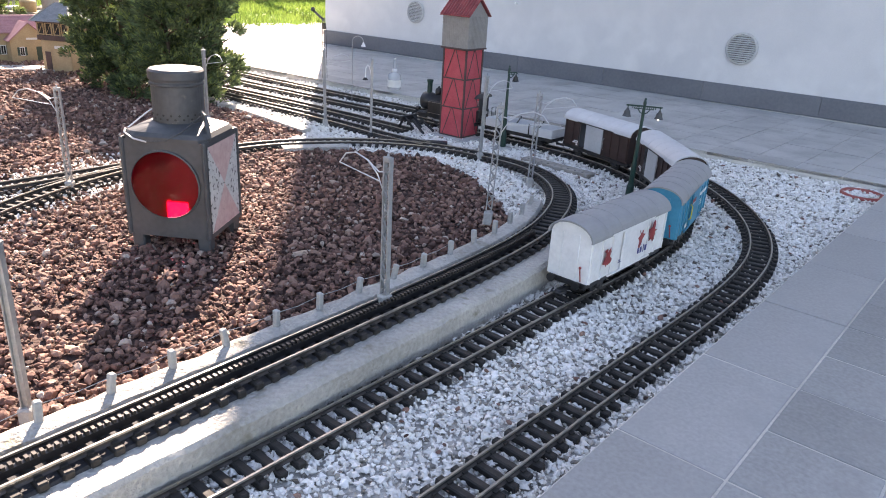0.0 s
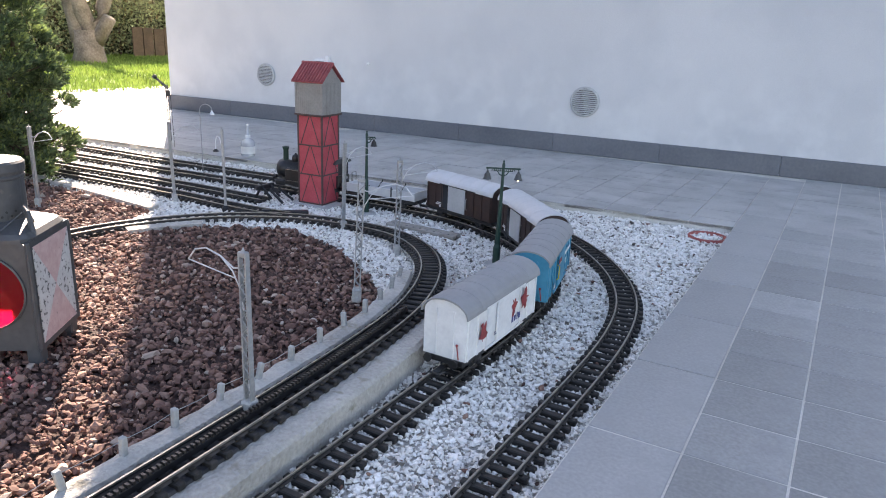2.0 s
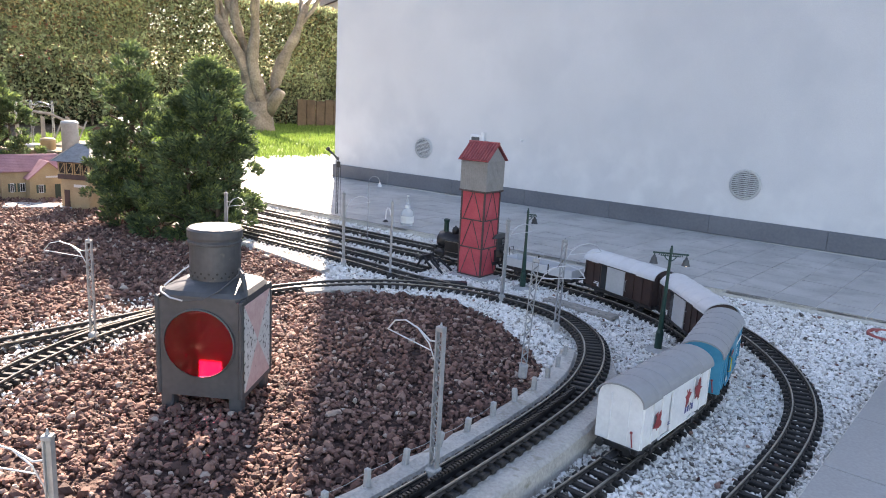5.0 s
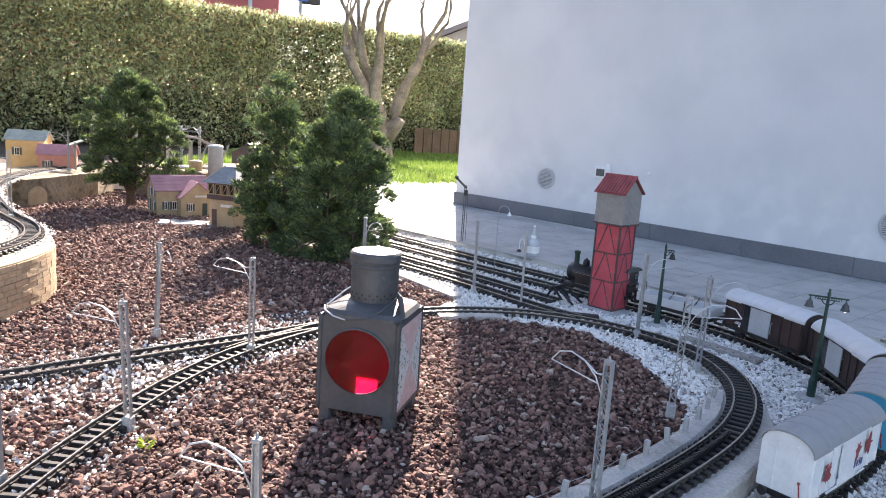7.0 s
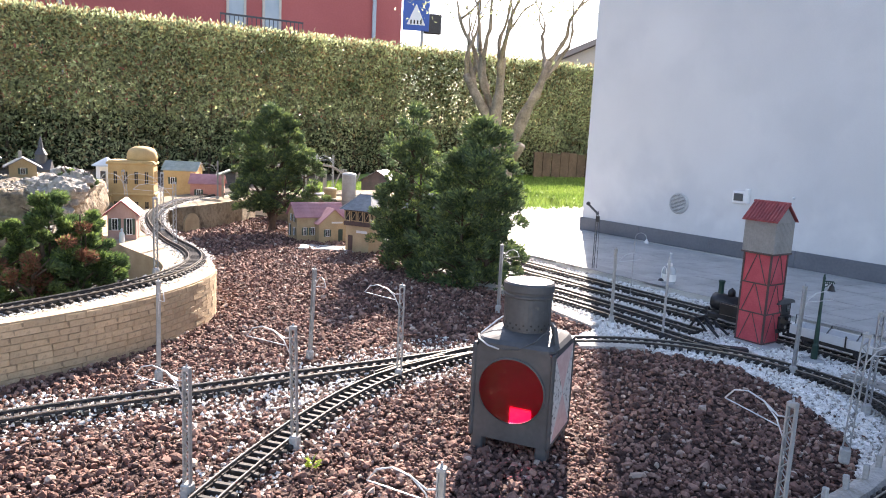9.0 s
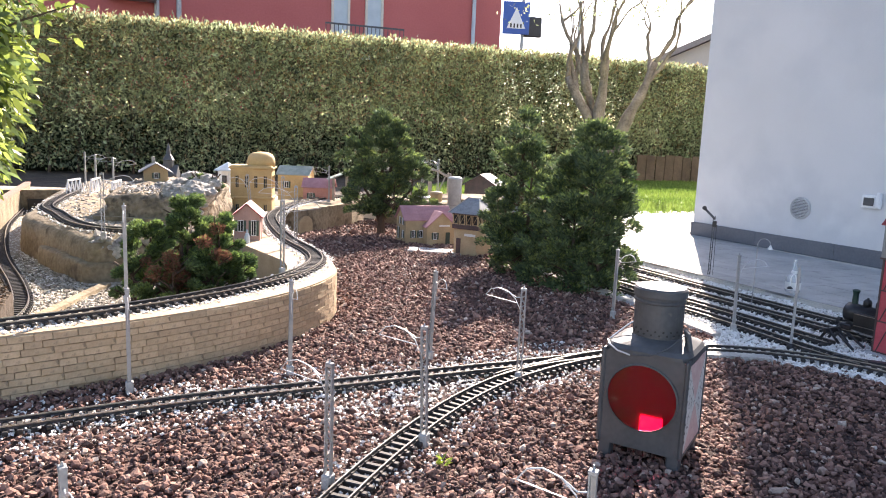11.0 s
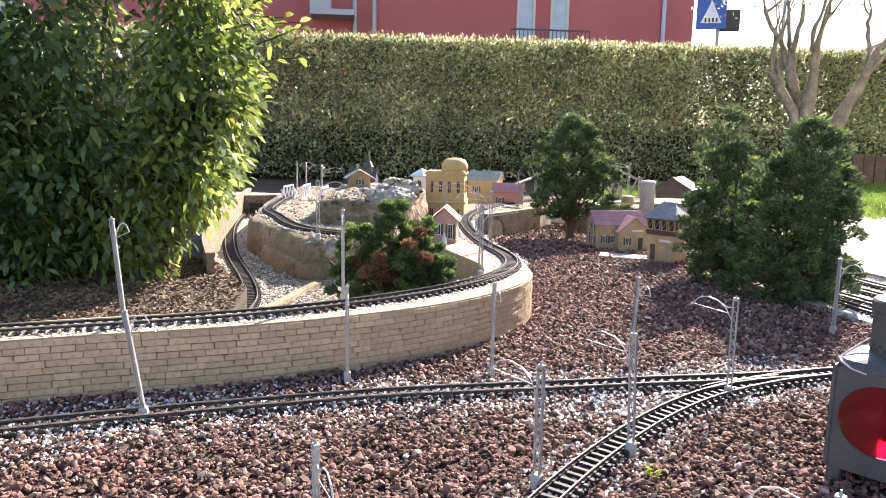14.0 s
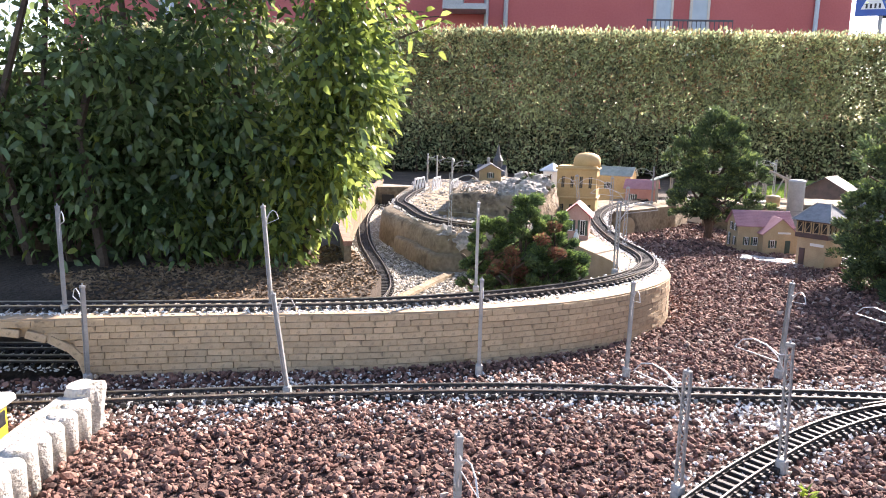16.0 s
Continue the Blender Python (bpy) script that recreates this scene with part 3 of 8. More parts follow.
# pavement body round the bed, joints showing between the slabs laid on it later
bm = bmesh.new()
r0, r1 = near_end, pc
out = Vector((NEAR_WAY.y, -NEAR_WAY.x, 0))
p = [r0, r0 + out * 3.4, pc + out * 3.4 + NEAR_WAY * 3.2, pc + NEAR_WAY * 3.2 + FAR_WAY * 0.2, pc]
slab(bm, [(q.x, q.y) for q in p], -0.035, PAVE_TOP - 0.0016)
fb = Vector((-FAR_WAY.y, FAR_WAY.x, 0))
if fb.y < 0:
    fb = -fb
p = [pc, pc + NEAR_WAY * 3.2 + FAR_WAY * 0.2, pc + FAR_WAY * 1.2 + fb * 4.2, Vector((-1.0, 7.95, 0)), Vector((-3.6, 5.4, 0)), far_end]
slab(bm, [(q.x, q.y) for q in p], -0.035, PAVE_TOP - 0.0021)
pavement = tagged(part("pavement", bm, GROUT), "grey rectangular paving slabs with pale grout joints", "pavement", kind="structure")

# lawn beyond the pavement
bm = bmesh.new()
slab(bm, [(-3.7, 5.42), (-0.9, 8.1), (6, 15), (0, 17), (-5.2, 11.5), (-4.3, 6.6)], -0.039, 0.0)
tagged(part("lawn", bm, GRASS_SOIL), "sunlit green lawn in front of the hedge", "lawn", kind="structure")
n = 42000
u, w = rng.uniform(-1.5, 6.5, n), rng.uniform(0.02, 6.8, n)
gx = -2.0 + (u - w) * 0.7071 + 0.4
gy = 7.05 + (u + w) * 0.7071 - 0.1
keep = (np.abs(gx + 1.9) < 2.6)
gx, gy = gx[keep], gy[keep]
gp = np.stack([gx, gy, np.full(len(gx), -0.002)], 1)
gd = rng.normal(size=(len(gx), 3)) * 0.35 + np.array([0, 0, 1])
ob = leaves("grass", gp, gd, 0.06, 0.014, GRASS)
tagged(ob, "short bright green lawn grass", "grass", kind="stuff")

# ---- white building ----
bm = bmesh.new()
q0, q1 = WALL_FOOT, WALL_FOOT + WALL_WAY * 9
q2, q3 = q1 + WALL_BACK * 7, q0 + WALL_BACK * 7
slab(bm, [(q.x, q.y) for q in (q0, q1, q2, q3)], -0.03, 6.2)
wall_far = tagged(part("wall_north", bm, PLASTER), "tall white plastered house wall with faint stains", "wall", kind="structure")
skirting = thing("baseboard", Matrix(), "dark grey stone skirting along the white wall", "skirting", kind="structure")
wf = Matrix.Translation(WALL_FOOT) @ Matrix.Rotation(-radians(38), 4, "Z")
for k in range(16):
    bm = bmesh.new()
    box(bm, 0.275 + k * 0.562 - 0.006, -0.006, PAVE_TOP + 0.0485, 0.5612, 0.012, 0.097, wf, 0.002)
    part("skirting_tile", bm, SKIRT, skirting)
bm = bmesh.new()
box(bm, -0.006, 1.5, PAVE_TOP + 0.0485, 0.012, 3.0, 0.097, wf, 0.002)
part("skirting_tile", bm, SKIRT, skirting)


def wall_vent(along, z, r):
    t = thing("wall_vent", wf @ Matrix.Translation((along, 0, z)) @ Matrix.Rotation(radians(90), 4, "X"), "round grey slatted vent cover on the white wall", "vent", "wall vents")
    bm = bmesh.new()
    turned(bm, [(r, 0.0), (r, 0.010), (r * 0.92, 0.014), (r * 0.86, 0.014), (r * 0.86, 0.004), (0.001, 0.004)], 32)
    part("rim", bm, VENT_GREY, t)
    k = 13
    for i in range(k):
        y = (i - (k - 1) / 2) * (2 * r * 0.84 / k)
        hw = math.sqrt(max((r * 0.87) ** 2 - y * y, 1e-5))
        bm = bmesh.new()
        box(bm, 0, 0, 0, 2 * hw, r * 0.075, 0.006, Matrix.Translation((0, y, 0.009)) @ Matrix.Rotation(radians(-35), 4, "X"))
        part("slat", bm, VENT_GREY, t)
    bm = bmesh.new()
    turned(bm, [(r * 0.855, 0.0042), (r * 0.855, 0.005), (0.001, 0.005)], 32)
    part("backing", bm, BLACK, t)
    return t


wall_vent(0.853, 0.312, 0.070)
wall_vent(2.95, 0.300, 0.078)
t = thing("wall_socket_box", wf @ Matrix.Translation((1.30, 0, 0.395)), "small white weatherproof socket box on the wall", "socket")
bm = bmesh.new()
box(bm, 0, -0.012, 0, 0.11, 0.024, 0.075, None, 0.005)
part("body", bm, WHITE_PAINT, t)
bm = bmesh.new()
box(bm, -0.01, -0.026, 0.0, 0.06, 0.006, 0.045, None, 0.002)
part("cover", bm, DARK_GREY, t, "dark socket flap")
bm = bmesh.new()
box(bm, 0.045, -0.02, 0.012, 0.022, 0.03, 0.085, None, 0.004)
part("latch", bm, WHITE_PAINT, t)
t = thing("wall_hook", wf @ Matrix.Translation((1.62, 0, 0.42)), "tiny white fixing on the plaster wall", "fixing")
bm = bmesh.new()
rod(bm, (0, 0, 0), (0, -0.015, 0), 0.008, 0.005, 10)
part("fixing_head", bm, WHITE_PAINT, t)

# ---- tracks ----
sl = bmesh.new()
box(sl, 0, 0, 0.0055, 0.0125, 0.080, 0.011, None, 0.0018)
for s in (-1, 1):
    box(sl, 0, s * 0.0245, 0.0122, 0.008, 0.012, 0.003)
sleeper_mesh = bpy.data.meshes.new("sleeper")
sl.to_mesh(sleeper_mesh)
sl.free()
sleeper_mesh.materials.append(SLEEPER)


def track(path, label, rack=0.0, gauge=0.045, lift=0.0, pitch=0.0275):
    t = thing("railway_track", Matrix(), label, "railway track", "model railway tracks")
    for s in (-1, 1):
        o = s * (gauge / 2 + 0.0012)
        bm = bmesh.new()
        sweep(bm, path, [(o - 0.0035, 0.011 + lift), (o + 0.0035, 0.011 + lift), (o + 0.0012, 0.0135 + lift), (o + 0.0012, 0.0168 + lift), (o - 0.0012, 0.0168 + lift), (o - 0.0012, 0.0135 + lift)])
        r = part("rail", bm, RAIL_SIDE, t)
        bm = bmesh.new()
        sweep(bm, path, [(o - 0.0017, 0.0169 + lift), (o + 0.0017, 0.0169 + lift), (o + 0.0015, 0.0196 + lift), (o - 0.0015, 0.0196 + lift)])
        part("railhead", bm, RAIL_TOP, r, "worn brass railhead")
    n = int(length_of(path) / pitch)
    for k in range(n):
        p, a = at_length(path, (k + 0.5) * pitch)
        shared("sleeper", sleeper_mesh, t, Matrix.Translation(p + Vector((0, 0, lift))) @ Matrix.Rotation(a + rng.normal() * 0.015, 4, "Z"))
    if rack:
        k = int(rack / 0.03)
        bm = bmesh.new()
        sweep(bm, path[:k], [(-0.004, 0.011), (0.004, 0.011), (0.004, 0.020), (-0.004, 0.020)])
        part("rack_rail", bm, BLACK, t, "toothed black rack rail")
        bm = bmesh.new()
        for i in range(int((k - 1) * 0.03 / 0.008)):
            p, a = at_length(path, i * 0.008 + 0.004)
            box(bm, 0, 0, 0.0225, 0.004, 0.007, 0.005, Matrix.Translation(p) @ Matrix.Rotation(a, 4, "Z"))
        part("rack_toothing", bm, RAIL_SIDE, t)
    return t


track(TRACK_OUTER, "model railway track of dark sleepers and brass rails beside the paving")
track(TRACK_MIDDLE, "curved model railway track on white gravel carrying the train")
track(TRACK_INNER, "model railway track on a concrete ledge round the lava bed", rack=1.45)
track(TRACK_BRANCH, "straight model branch track beside the yellow brick viaduct")
track(TRACK_SIDING, "dead-end model siding with a buffer stop")
track(TRACK_LOOP, "model loop track in the white gravel yard")
track(TRACK_VIADUCT, "model track curving along the top of the brick viaduct")
track(TRACK_LANE, "sunken model track in a pale gravel cutting")
track(TRACK_HILL, "model track on the concrete hillside")
for q in TRACK_ARCH:
    track(q, "model track passing behind the viaduct arch")

# switch rails where the branch leaves
t = thing("track_switch", Matrix(), "black point blades of a model railway switch", "railway switch")
for s in (-1, 1):
    bm = bmesh.new()
    sweep(bm, glide([(-0.985, 2.255, 0), (-1.075, 2.12, 0), (-1.115, 2.02, 0)], 0.02) + np.array([0.010 * s, 0, 0]), [(-0.002, 0.012), (0.002, 0.012), (0.002, 0.019), (-0.002, 0.019)])
    part("blade", bm, RAIL_SIDE, t)
bm = bmesh.new()
box(bm, -0.155, 2.775, 0.0, 0.14, 0.03, 0.028, None, 0.003)
lever = part("switch_box", bm, BLACK, t)
bm = bmesh.new()
box(bm, -0.225, 2.78, 0.004, 0.03, 0.02, 0.03, None, 0.003)
part("motor_cover", bm, BLACK, t)

# ---- concrete ledge with posts ----
ledge = TRACK_INNER[:int(1.73 / 0.03)].copy()
ledge[:, 2] = 0
bm = bmesh.new()
nr = sides(ledge)
rings = []
for i, (p, n2) in enumerate(zip(ledge, nr)):
    end = min(1.0, (len(ledge) - 1 - i) / 6)
    j = [0.004 * noise.noise((p[0] * 25, p[1] * 25, k * 7.1)) for k in range(4)]
    prof = [(-0.085 + j[0], -0.03), (-0.085 + j[0], 0.058 + j[1]), (-0.070, 0.063 + j[1]), (-0.048 + j[2], 0.060), (-0.043, 0.0495), (0.040, 0.0495), (0.050, 0.050), (0.074 + 0.5 * j[3], 0.049 + j[2] * 0.5), (0.080 + j[3], 0.043), (0.082 + j[3], -0.03)]
    rings.append([bm.verts.new((p[0] + n2[0] * o * (0.55 + 0.45 * end if o > 0 else 1), p[1] + n2[1] * o * (0.55 + 0.45 * end if o > 0 else 1), h)) for o, h in prof])
for a, b in zip(rings, rings[1:]):
    for k in range(len(a)):
        bm.faces.new((a[k], a[(k + 1) % len(a)], b[(k + 1) % len(a)], b[k]))
bm.faces.new(rings[0]), bm.faces.new(rings[-1][::-1])
ledge_ob = tagged(part("concrete_ledge", bm, CONCRETE), "rough pale concrete ledge carrying the inner track", "ledge", kind="structure")
bm = bmesh.new()
sweep(bm, ledge[:-3] + np.array([0, 0, 0.05]), [(-0.040, -0.002), (0.036, -0.002), (0.034, 0.004), (-0.038, 0.004)])
part("track_mat", bm, DARK_MAT, ledge_ob, "oily black bed between the rails")

post_bm = bmesh.new()
box(post_bm, 0, 0, 0.018, 0.009, 0.010, 0.036, None, 0.0015)
post_mesh = bpy.data.meshes.new("post")
post_bm.to_mesh(post_mesh)
post_bm.free()
post_mesh.materials.append(GREY_CONCRETE)
fence = thing("post_and_wire_fence", Matrix(), "row of little concrete posts joined by thin wire", "fence")
tops = []
for k in range(17):
    p, a = at_length(TRACK_INNER, 0.24 + k * 0.0865)
    n2 = Vector((-math.sin(a), math.cos(a), 0))
    m = Matrix.Translation(p + n2 * 0.072 + Vector((0, 0, 0.004))) @ Matrix.Rotation(a, 4, "Z") @ pose(0, 0, 0, rng.normal() * 5, rng.normal() * 5, rng.normal() * 8)
    shared("post", post_mesh, fence, m)
    tops.append(m @ Vector((0, 0, 0.031)))
for a, b in list(zip(tops, tops[1:]))[:11]:
    bm = bmesh.new()
    tube(bm, [a, (a + b) / 2 - Vector((0, 0, 0.003)), b], 0.0006, 4)
    part("wire", bm, ZINC, fence)

# pale concrete strips edging the gravel yard
for pts, lab in (([(-1.55, 3.72, 0), (-0.98, 3.25, 0), (-0.60, 2.86, 0)], "pale concrete strip between lava and gravel"), ([(-0.63, 2.575, 0), (-0.50, 2.632, 0), (-0.42, 2.645, 0)], "short pale concrete strip beside the inner track")):
    bm = bmesh.new()
    sweep(bm, glide(pts, 0.04), [(-0.022, -0.03), (0.022, -0.03), (0.02, 0.012), (-0.018, 0.014)])
    tagged(part("edging_strip", bm, CONCRETE), lab, "edging", "edging strips", "structure")

# ---- brick viaduct ----
ARCH_A, ARCH_B = 0.46, 0.93         # stretch of the edge that the arch opens
ve = VIADUCT_EDGE
es = np.r_[0, np.cumsum(np.linalg.norm(np.diff(ve, axis=0), axis=1))]
fine = np.stack([np.interp(np.arange(0, es[-1], 0.0125), es, ve[:, k]) for k in range(3)], 1)
vn = sides(fine)


def arch_height(s):
    if not ARCH_A < s < ARCH_B:
        return -0.03
    u = (s - (ARCH_A + ARCH_B) / 2) / ((ARCH_B - ARCH_A) / 2)
    return 0.118 * math.sqrt(max(0.0, 1 - u * u)) ** 0.85


bm = bmesh.new()
rings = []
for i, (p, n2) in enumerate(zip(fine, vn)):
    zb = arch_height(i * 0.0125)
    rings.append([bm.verts.new((p[0] + n2[0] * o, p[1] + n2[1] * o, h)) for o, h in ((-0.004, zb), (-0.004, 0.150), (0.004, 0.151), (0.004, 0.158), (-0.175, 0.158), (-0.175, zb))])
for a, b in zip(rings, rings[1:]):
    for k in range(6):
        bm.faces.new((a[k], a[(k + 1) % 6], b[(k + 1) % 6], b[k]))
bm.faces.new(rings[0]), bm.faces.new(rings[-1][::-1])
viaduct = tagged(part("viaduct", bm, MORTAR), "curved yellow sandstone brick viaduct with an arch", "viaduct", kind="structure")

# concrete tunnel wall where the raised line ends
bm = bmesh.new()
slab(bm, [(-3.40, 3.96), (-3.245, 4.02), (-3.235, 4.18), (-3.25, 4.70), (-3.36, 5.05), (-3.8, 5.2), (-3.75, 4.4)], -0.03, 0.158)
tunnel = tagged(part("tunnel_block", bm, TAN_RENDER), "weathered tan concrete block with a blind arch", "retaining wall", kind="structure")
bm = bmesh.new()
aw = Matrix.Translation((-3.242, 4.10, 0)) @ Matrix.Rotation(radians(90), 4, "Z")
prism(bm, [(-0.075, -0.01), (0.075, -0.01)] + [(0.075 * math.cos(a), 0.055 + 0.06 * math.sin(a)) for a in np.linspace(0, math.pi, 9)], -0.010, 0.03, aw)
part("blind_arch", bm, CREAM, tunnel)

# terrain behind the viaduct
bm = bmesh.new()
slab(bm, [(-2.75, 0.75), (-2.32, 1.28), (-2.18, 1.62), (-2.10, 2.0), (-2.2, 2.45), (-2.6, 2.78), (-3.1, 3.4), (-3.6, 4.4), (-3.6, 5.2), (-5.0, 6.0), (-7.5, 4.6), (-4.6, 2.2), (-3.4, 1.5)], -0.035, 0.028)
tagged(part("cutting_floor", bm, stone_material("beige_grit", [(0, (0.32, 0.28, 0.22)), (1, (0.40, 0.36, 0.29))], 0.95, 160, 0.9, 0.006)), "pale beige grit floor of the cutting", "ground", kind="structure")
bm = bmesh.new()
slab(bm, [(-2.75, 0.72), (-2.42, 1.12), (-2.40, 1.44), (-2.62, 1.66), (-3.3, 1.95), (-5.2, 3.2), (-8.5, 5.5), (-9, 0), (-6, -3), (-3.4, -0.3), (-3.05, 0.30)], -0.034, 0.12)
tagged(part("planting_bank", bm, EARTH), "brown leaf-littered bank under the laurel", "ground", kind="structure")
# low wall with a stepped coping beside the cutting
cut = glide([(-2.93, 1.72, 0), (-3.42, 2.02, 0), (-4.1, 2.55, 0), (-4.75, 3.1, 0), (-5.6, 3.85, 0)], 0.05)
bm = bmesh.new()
sweep(bm, cut, [(-0.014, -0.03), (0.014, -0.03), (0.014, 0.185), (-0.014, 0.185)])
lowwall = tagged(part("cutting_wall", bm, TAN_RENDER), "low tan rendered wall beside the cutting", "wall", kind="structure")
bm = bmesh.new()
sweep(bm, cut, [(-0.018, 0.1855), (0.018, 0.1855), (0.018, 0.204), (-0.018, 0.204)])
part("coping", bm, material("red_tile_coping", (0.22, 0.12, 0.09), (0.34, 0.20, 0.15), 0.8, 0, 100, 20, 0.3, 0.001), lowwall, "pinkish tile coping")


def lumpy_block(name, outline, z0, z1, mat, label, category, amp=0.007, step=0.06, freq=9.0):
    """A mass with a flat outline, rounded shoulders and uneven faces."""
    pts = []
    for a, b in zip(outline, outline[1:] + outline[:1]):
        d = math.hypot(b[0] - a[0], b[1] - a[1])
        k = max(1, int(d / step))
        pts += [(a[0] + (b[0] - a[0]) * i / k, a[1] + (b[1] - a[1]) * i / k) for i in range(k)]
    cx, cy = np.mean([q[0] for q in pts]), np.mean([q[1] for q in pts])
    bm = bmesh.new()
    rings = []
    rows = [(1.0, z0), (1.0, z0 + (z1 - z0) * 0.3), (0.995, z0 + (z1 - z0) * 0.6), (0.985, z0 + (z1 - z0) * 0.88), (0.95, z1), (0.8, z1 + 0.004), (0.5, z1 + 0.008), (0.2, z1 + 0.008)]
    for f, z in rows:
        ring = []
        for x, y in pts:
            px, py = cx + (x - cx) * f, cy + (y - cy) * f
            d = amp * noise.noise((px * freq, py * freq, z * freq))
            ring.append(bm.verts.new((px + d, py + d, z + (amp * noise.noise((px * freq, py * freq, 5.0)) if z > z0 else 0))))
        rings.append(ring)
    k = len(pts)
    for u, v in zip(rings, rings[1:]):
        for i in range(k):
            bm.faces.new((u[i], u[(i + 1) % k], v[(i + 1) % k], v[i]))
    bm.faces.new(rings[-1])
    return tagged(part(name, bm, mat, None, "", True), label, category, kind="structure")


lumpy_block("hillside", [(-2.95, 2.20), (-2.78, 2.36), (-2.62, 2.60), (-2.85, 2.85), (-3.3, 3.4), (-3.7, 4.1), (-4.6, 4.6), (-5.6, 4.4), (-4.95, 3.62), (-4.40, 3.06), (-4.0, 2.72), (-3.84, 2.54), (-3.70, 2.46), (-3.35, 2.345)], 0.0, 0.203, TAN_RENDER, "tan concrete hillside terrace with a pale gravel top", "hillside")
lumpy_block("hillside_footing", [(-2.93, 2.165), (-2.84, 2.27), (-2.95, 2.42), (-3.30, 2.46), (-3.52, 2.43), (-3.46, 2.355), (-3.2, 2.26)], 0.0, 0.105, TAN_RENDER, "projecting tan concrete footing of the hillside", "hillside", 0.010)
lumpy_block("rock_terrace", [(-3.37, 2.65), (-3.16, 2.72), (-3.02, 2.78), (-3.03, 3.02), (-3.28, 3.42), (-3.62, 3.72), (-4.05, 3.72), (-4.0, 3.4), (-3.72, 3.05)], 0.17, 0.330, material("weathered_tan_rock", (0.13, 0.10, 0.068), (0.34, 0.28, 0.20), 0.95, 0, 45, 9, 1.0, 0.014, wear=(0.075, 0.06, 0.045), wear_at=0.54, wear_soft=0.12), "upper terrace of weathered tan rock and concrete", "hillside", 0.034, 0.035, 16.0)
bm = bmesh.new()
sweep(bm, glide([(-3.38, 2.60, 0), (-3.16, 2.68, 0), (-2.90, 2.72, 0)], 0.04), [(-0.018, 0.18), (0.018, 0.18), (0.016, 0.228), (-0.016, 0.228)])
tagged(part("terrace_kerb", bm, TAN_RENDER), "low tan concrete kerb below the upper terrace", "kerb", kind="structure")
bm = bmesh.new()
sweep(bm, glide([(-2.56, 1.66, 0), (-2.642, 1.829, 0), (-2.732, 2.003, 0), (-2.817, 2.18, 0)], 0.03), [(-0.020, 0.01), (0.020, 0.01), (0.016, 0.042), (-0.015, 0.045)])
tagged(part("cutting_kerb", bm, TAN_RENDER), "pale concrete kerb beside the sunken track", "kerb", kind="structure")
# wall that closes the cutting; a black panel is the shade in its tunnel mouth
bm = bmesh.new()
slab(bm, [(-5.30, 3.46), (-5.22, 3.38), (-4.98, 3.66), (-5.06, 3.74)], 0.0, 0.190)
endwall = tagged(part("cutting_end_wall", bm, TAN_RENDER), "tan wall closing the cutting above a black panel painted as tunnel shade", "wall", kind="structure")
bm = bmesh.new()
box(bm, 0, 0, 0.085, 0.10, 0.006, 0.09, Matrix.Translation((-5.085, 3.535, 0)) @ Matrix.Rotation(math.atan2(0.28, 0.24), 4, "Z"))
part("tunnel_mouth", bm, BLACK, endwall, "black panel painted as tunnel shade")
# dark board fence behind the laurel
fence_back = thing("board_fence", Matrix.Translation((-3.9, 0.75, 0.10)) @ Matrix.Rotation(radians(54), 4, "Z"), "dark brown board fence behind the laurel", "fence")
for k in range(26):
    bm = bmesh.new()
    box(bm, -2.2 + k * 0.12, rng.normal() * 0.003, 0.36, 0.114, 0.016, 0.76, None, 0.003)
    part("board", bm, FENCE_BROWN, fence_back)

# concrete base under the far trestle
lumpy_block("trestle_base", [(-2.80, 5.20), (-2.42, 5.18), (-2.08, 5.40), (-1.95, 5.75), (-2.6, 5.9), (-2.95, 5.6)], -0.03, 0.20, TAN_RENDER, "weathered concrete base under the far trestle", "retaining wall")

# ---- signal lantern ----


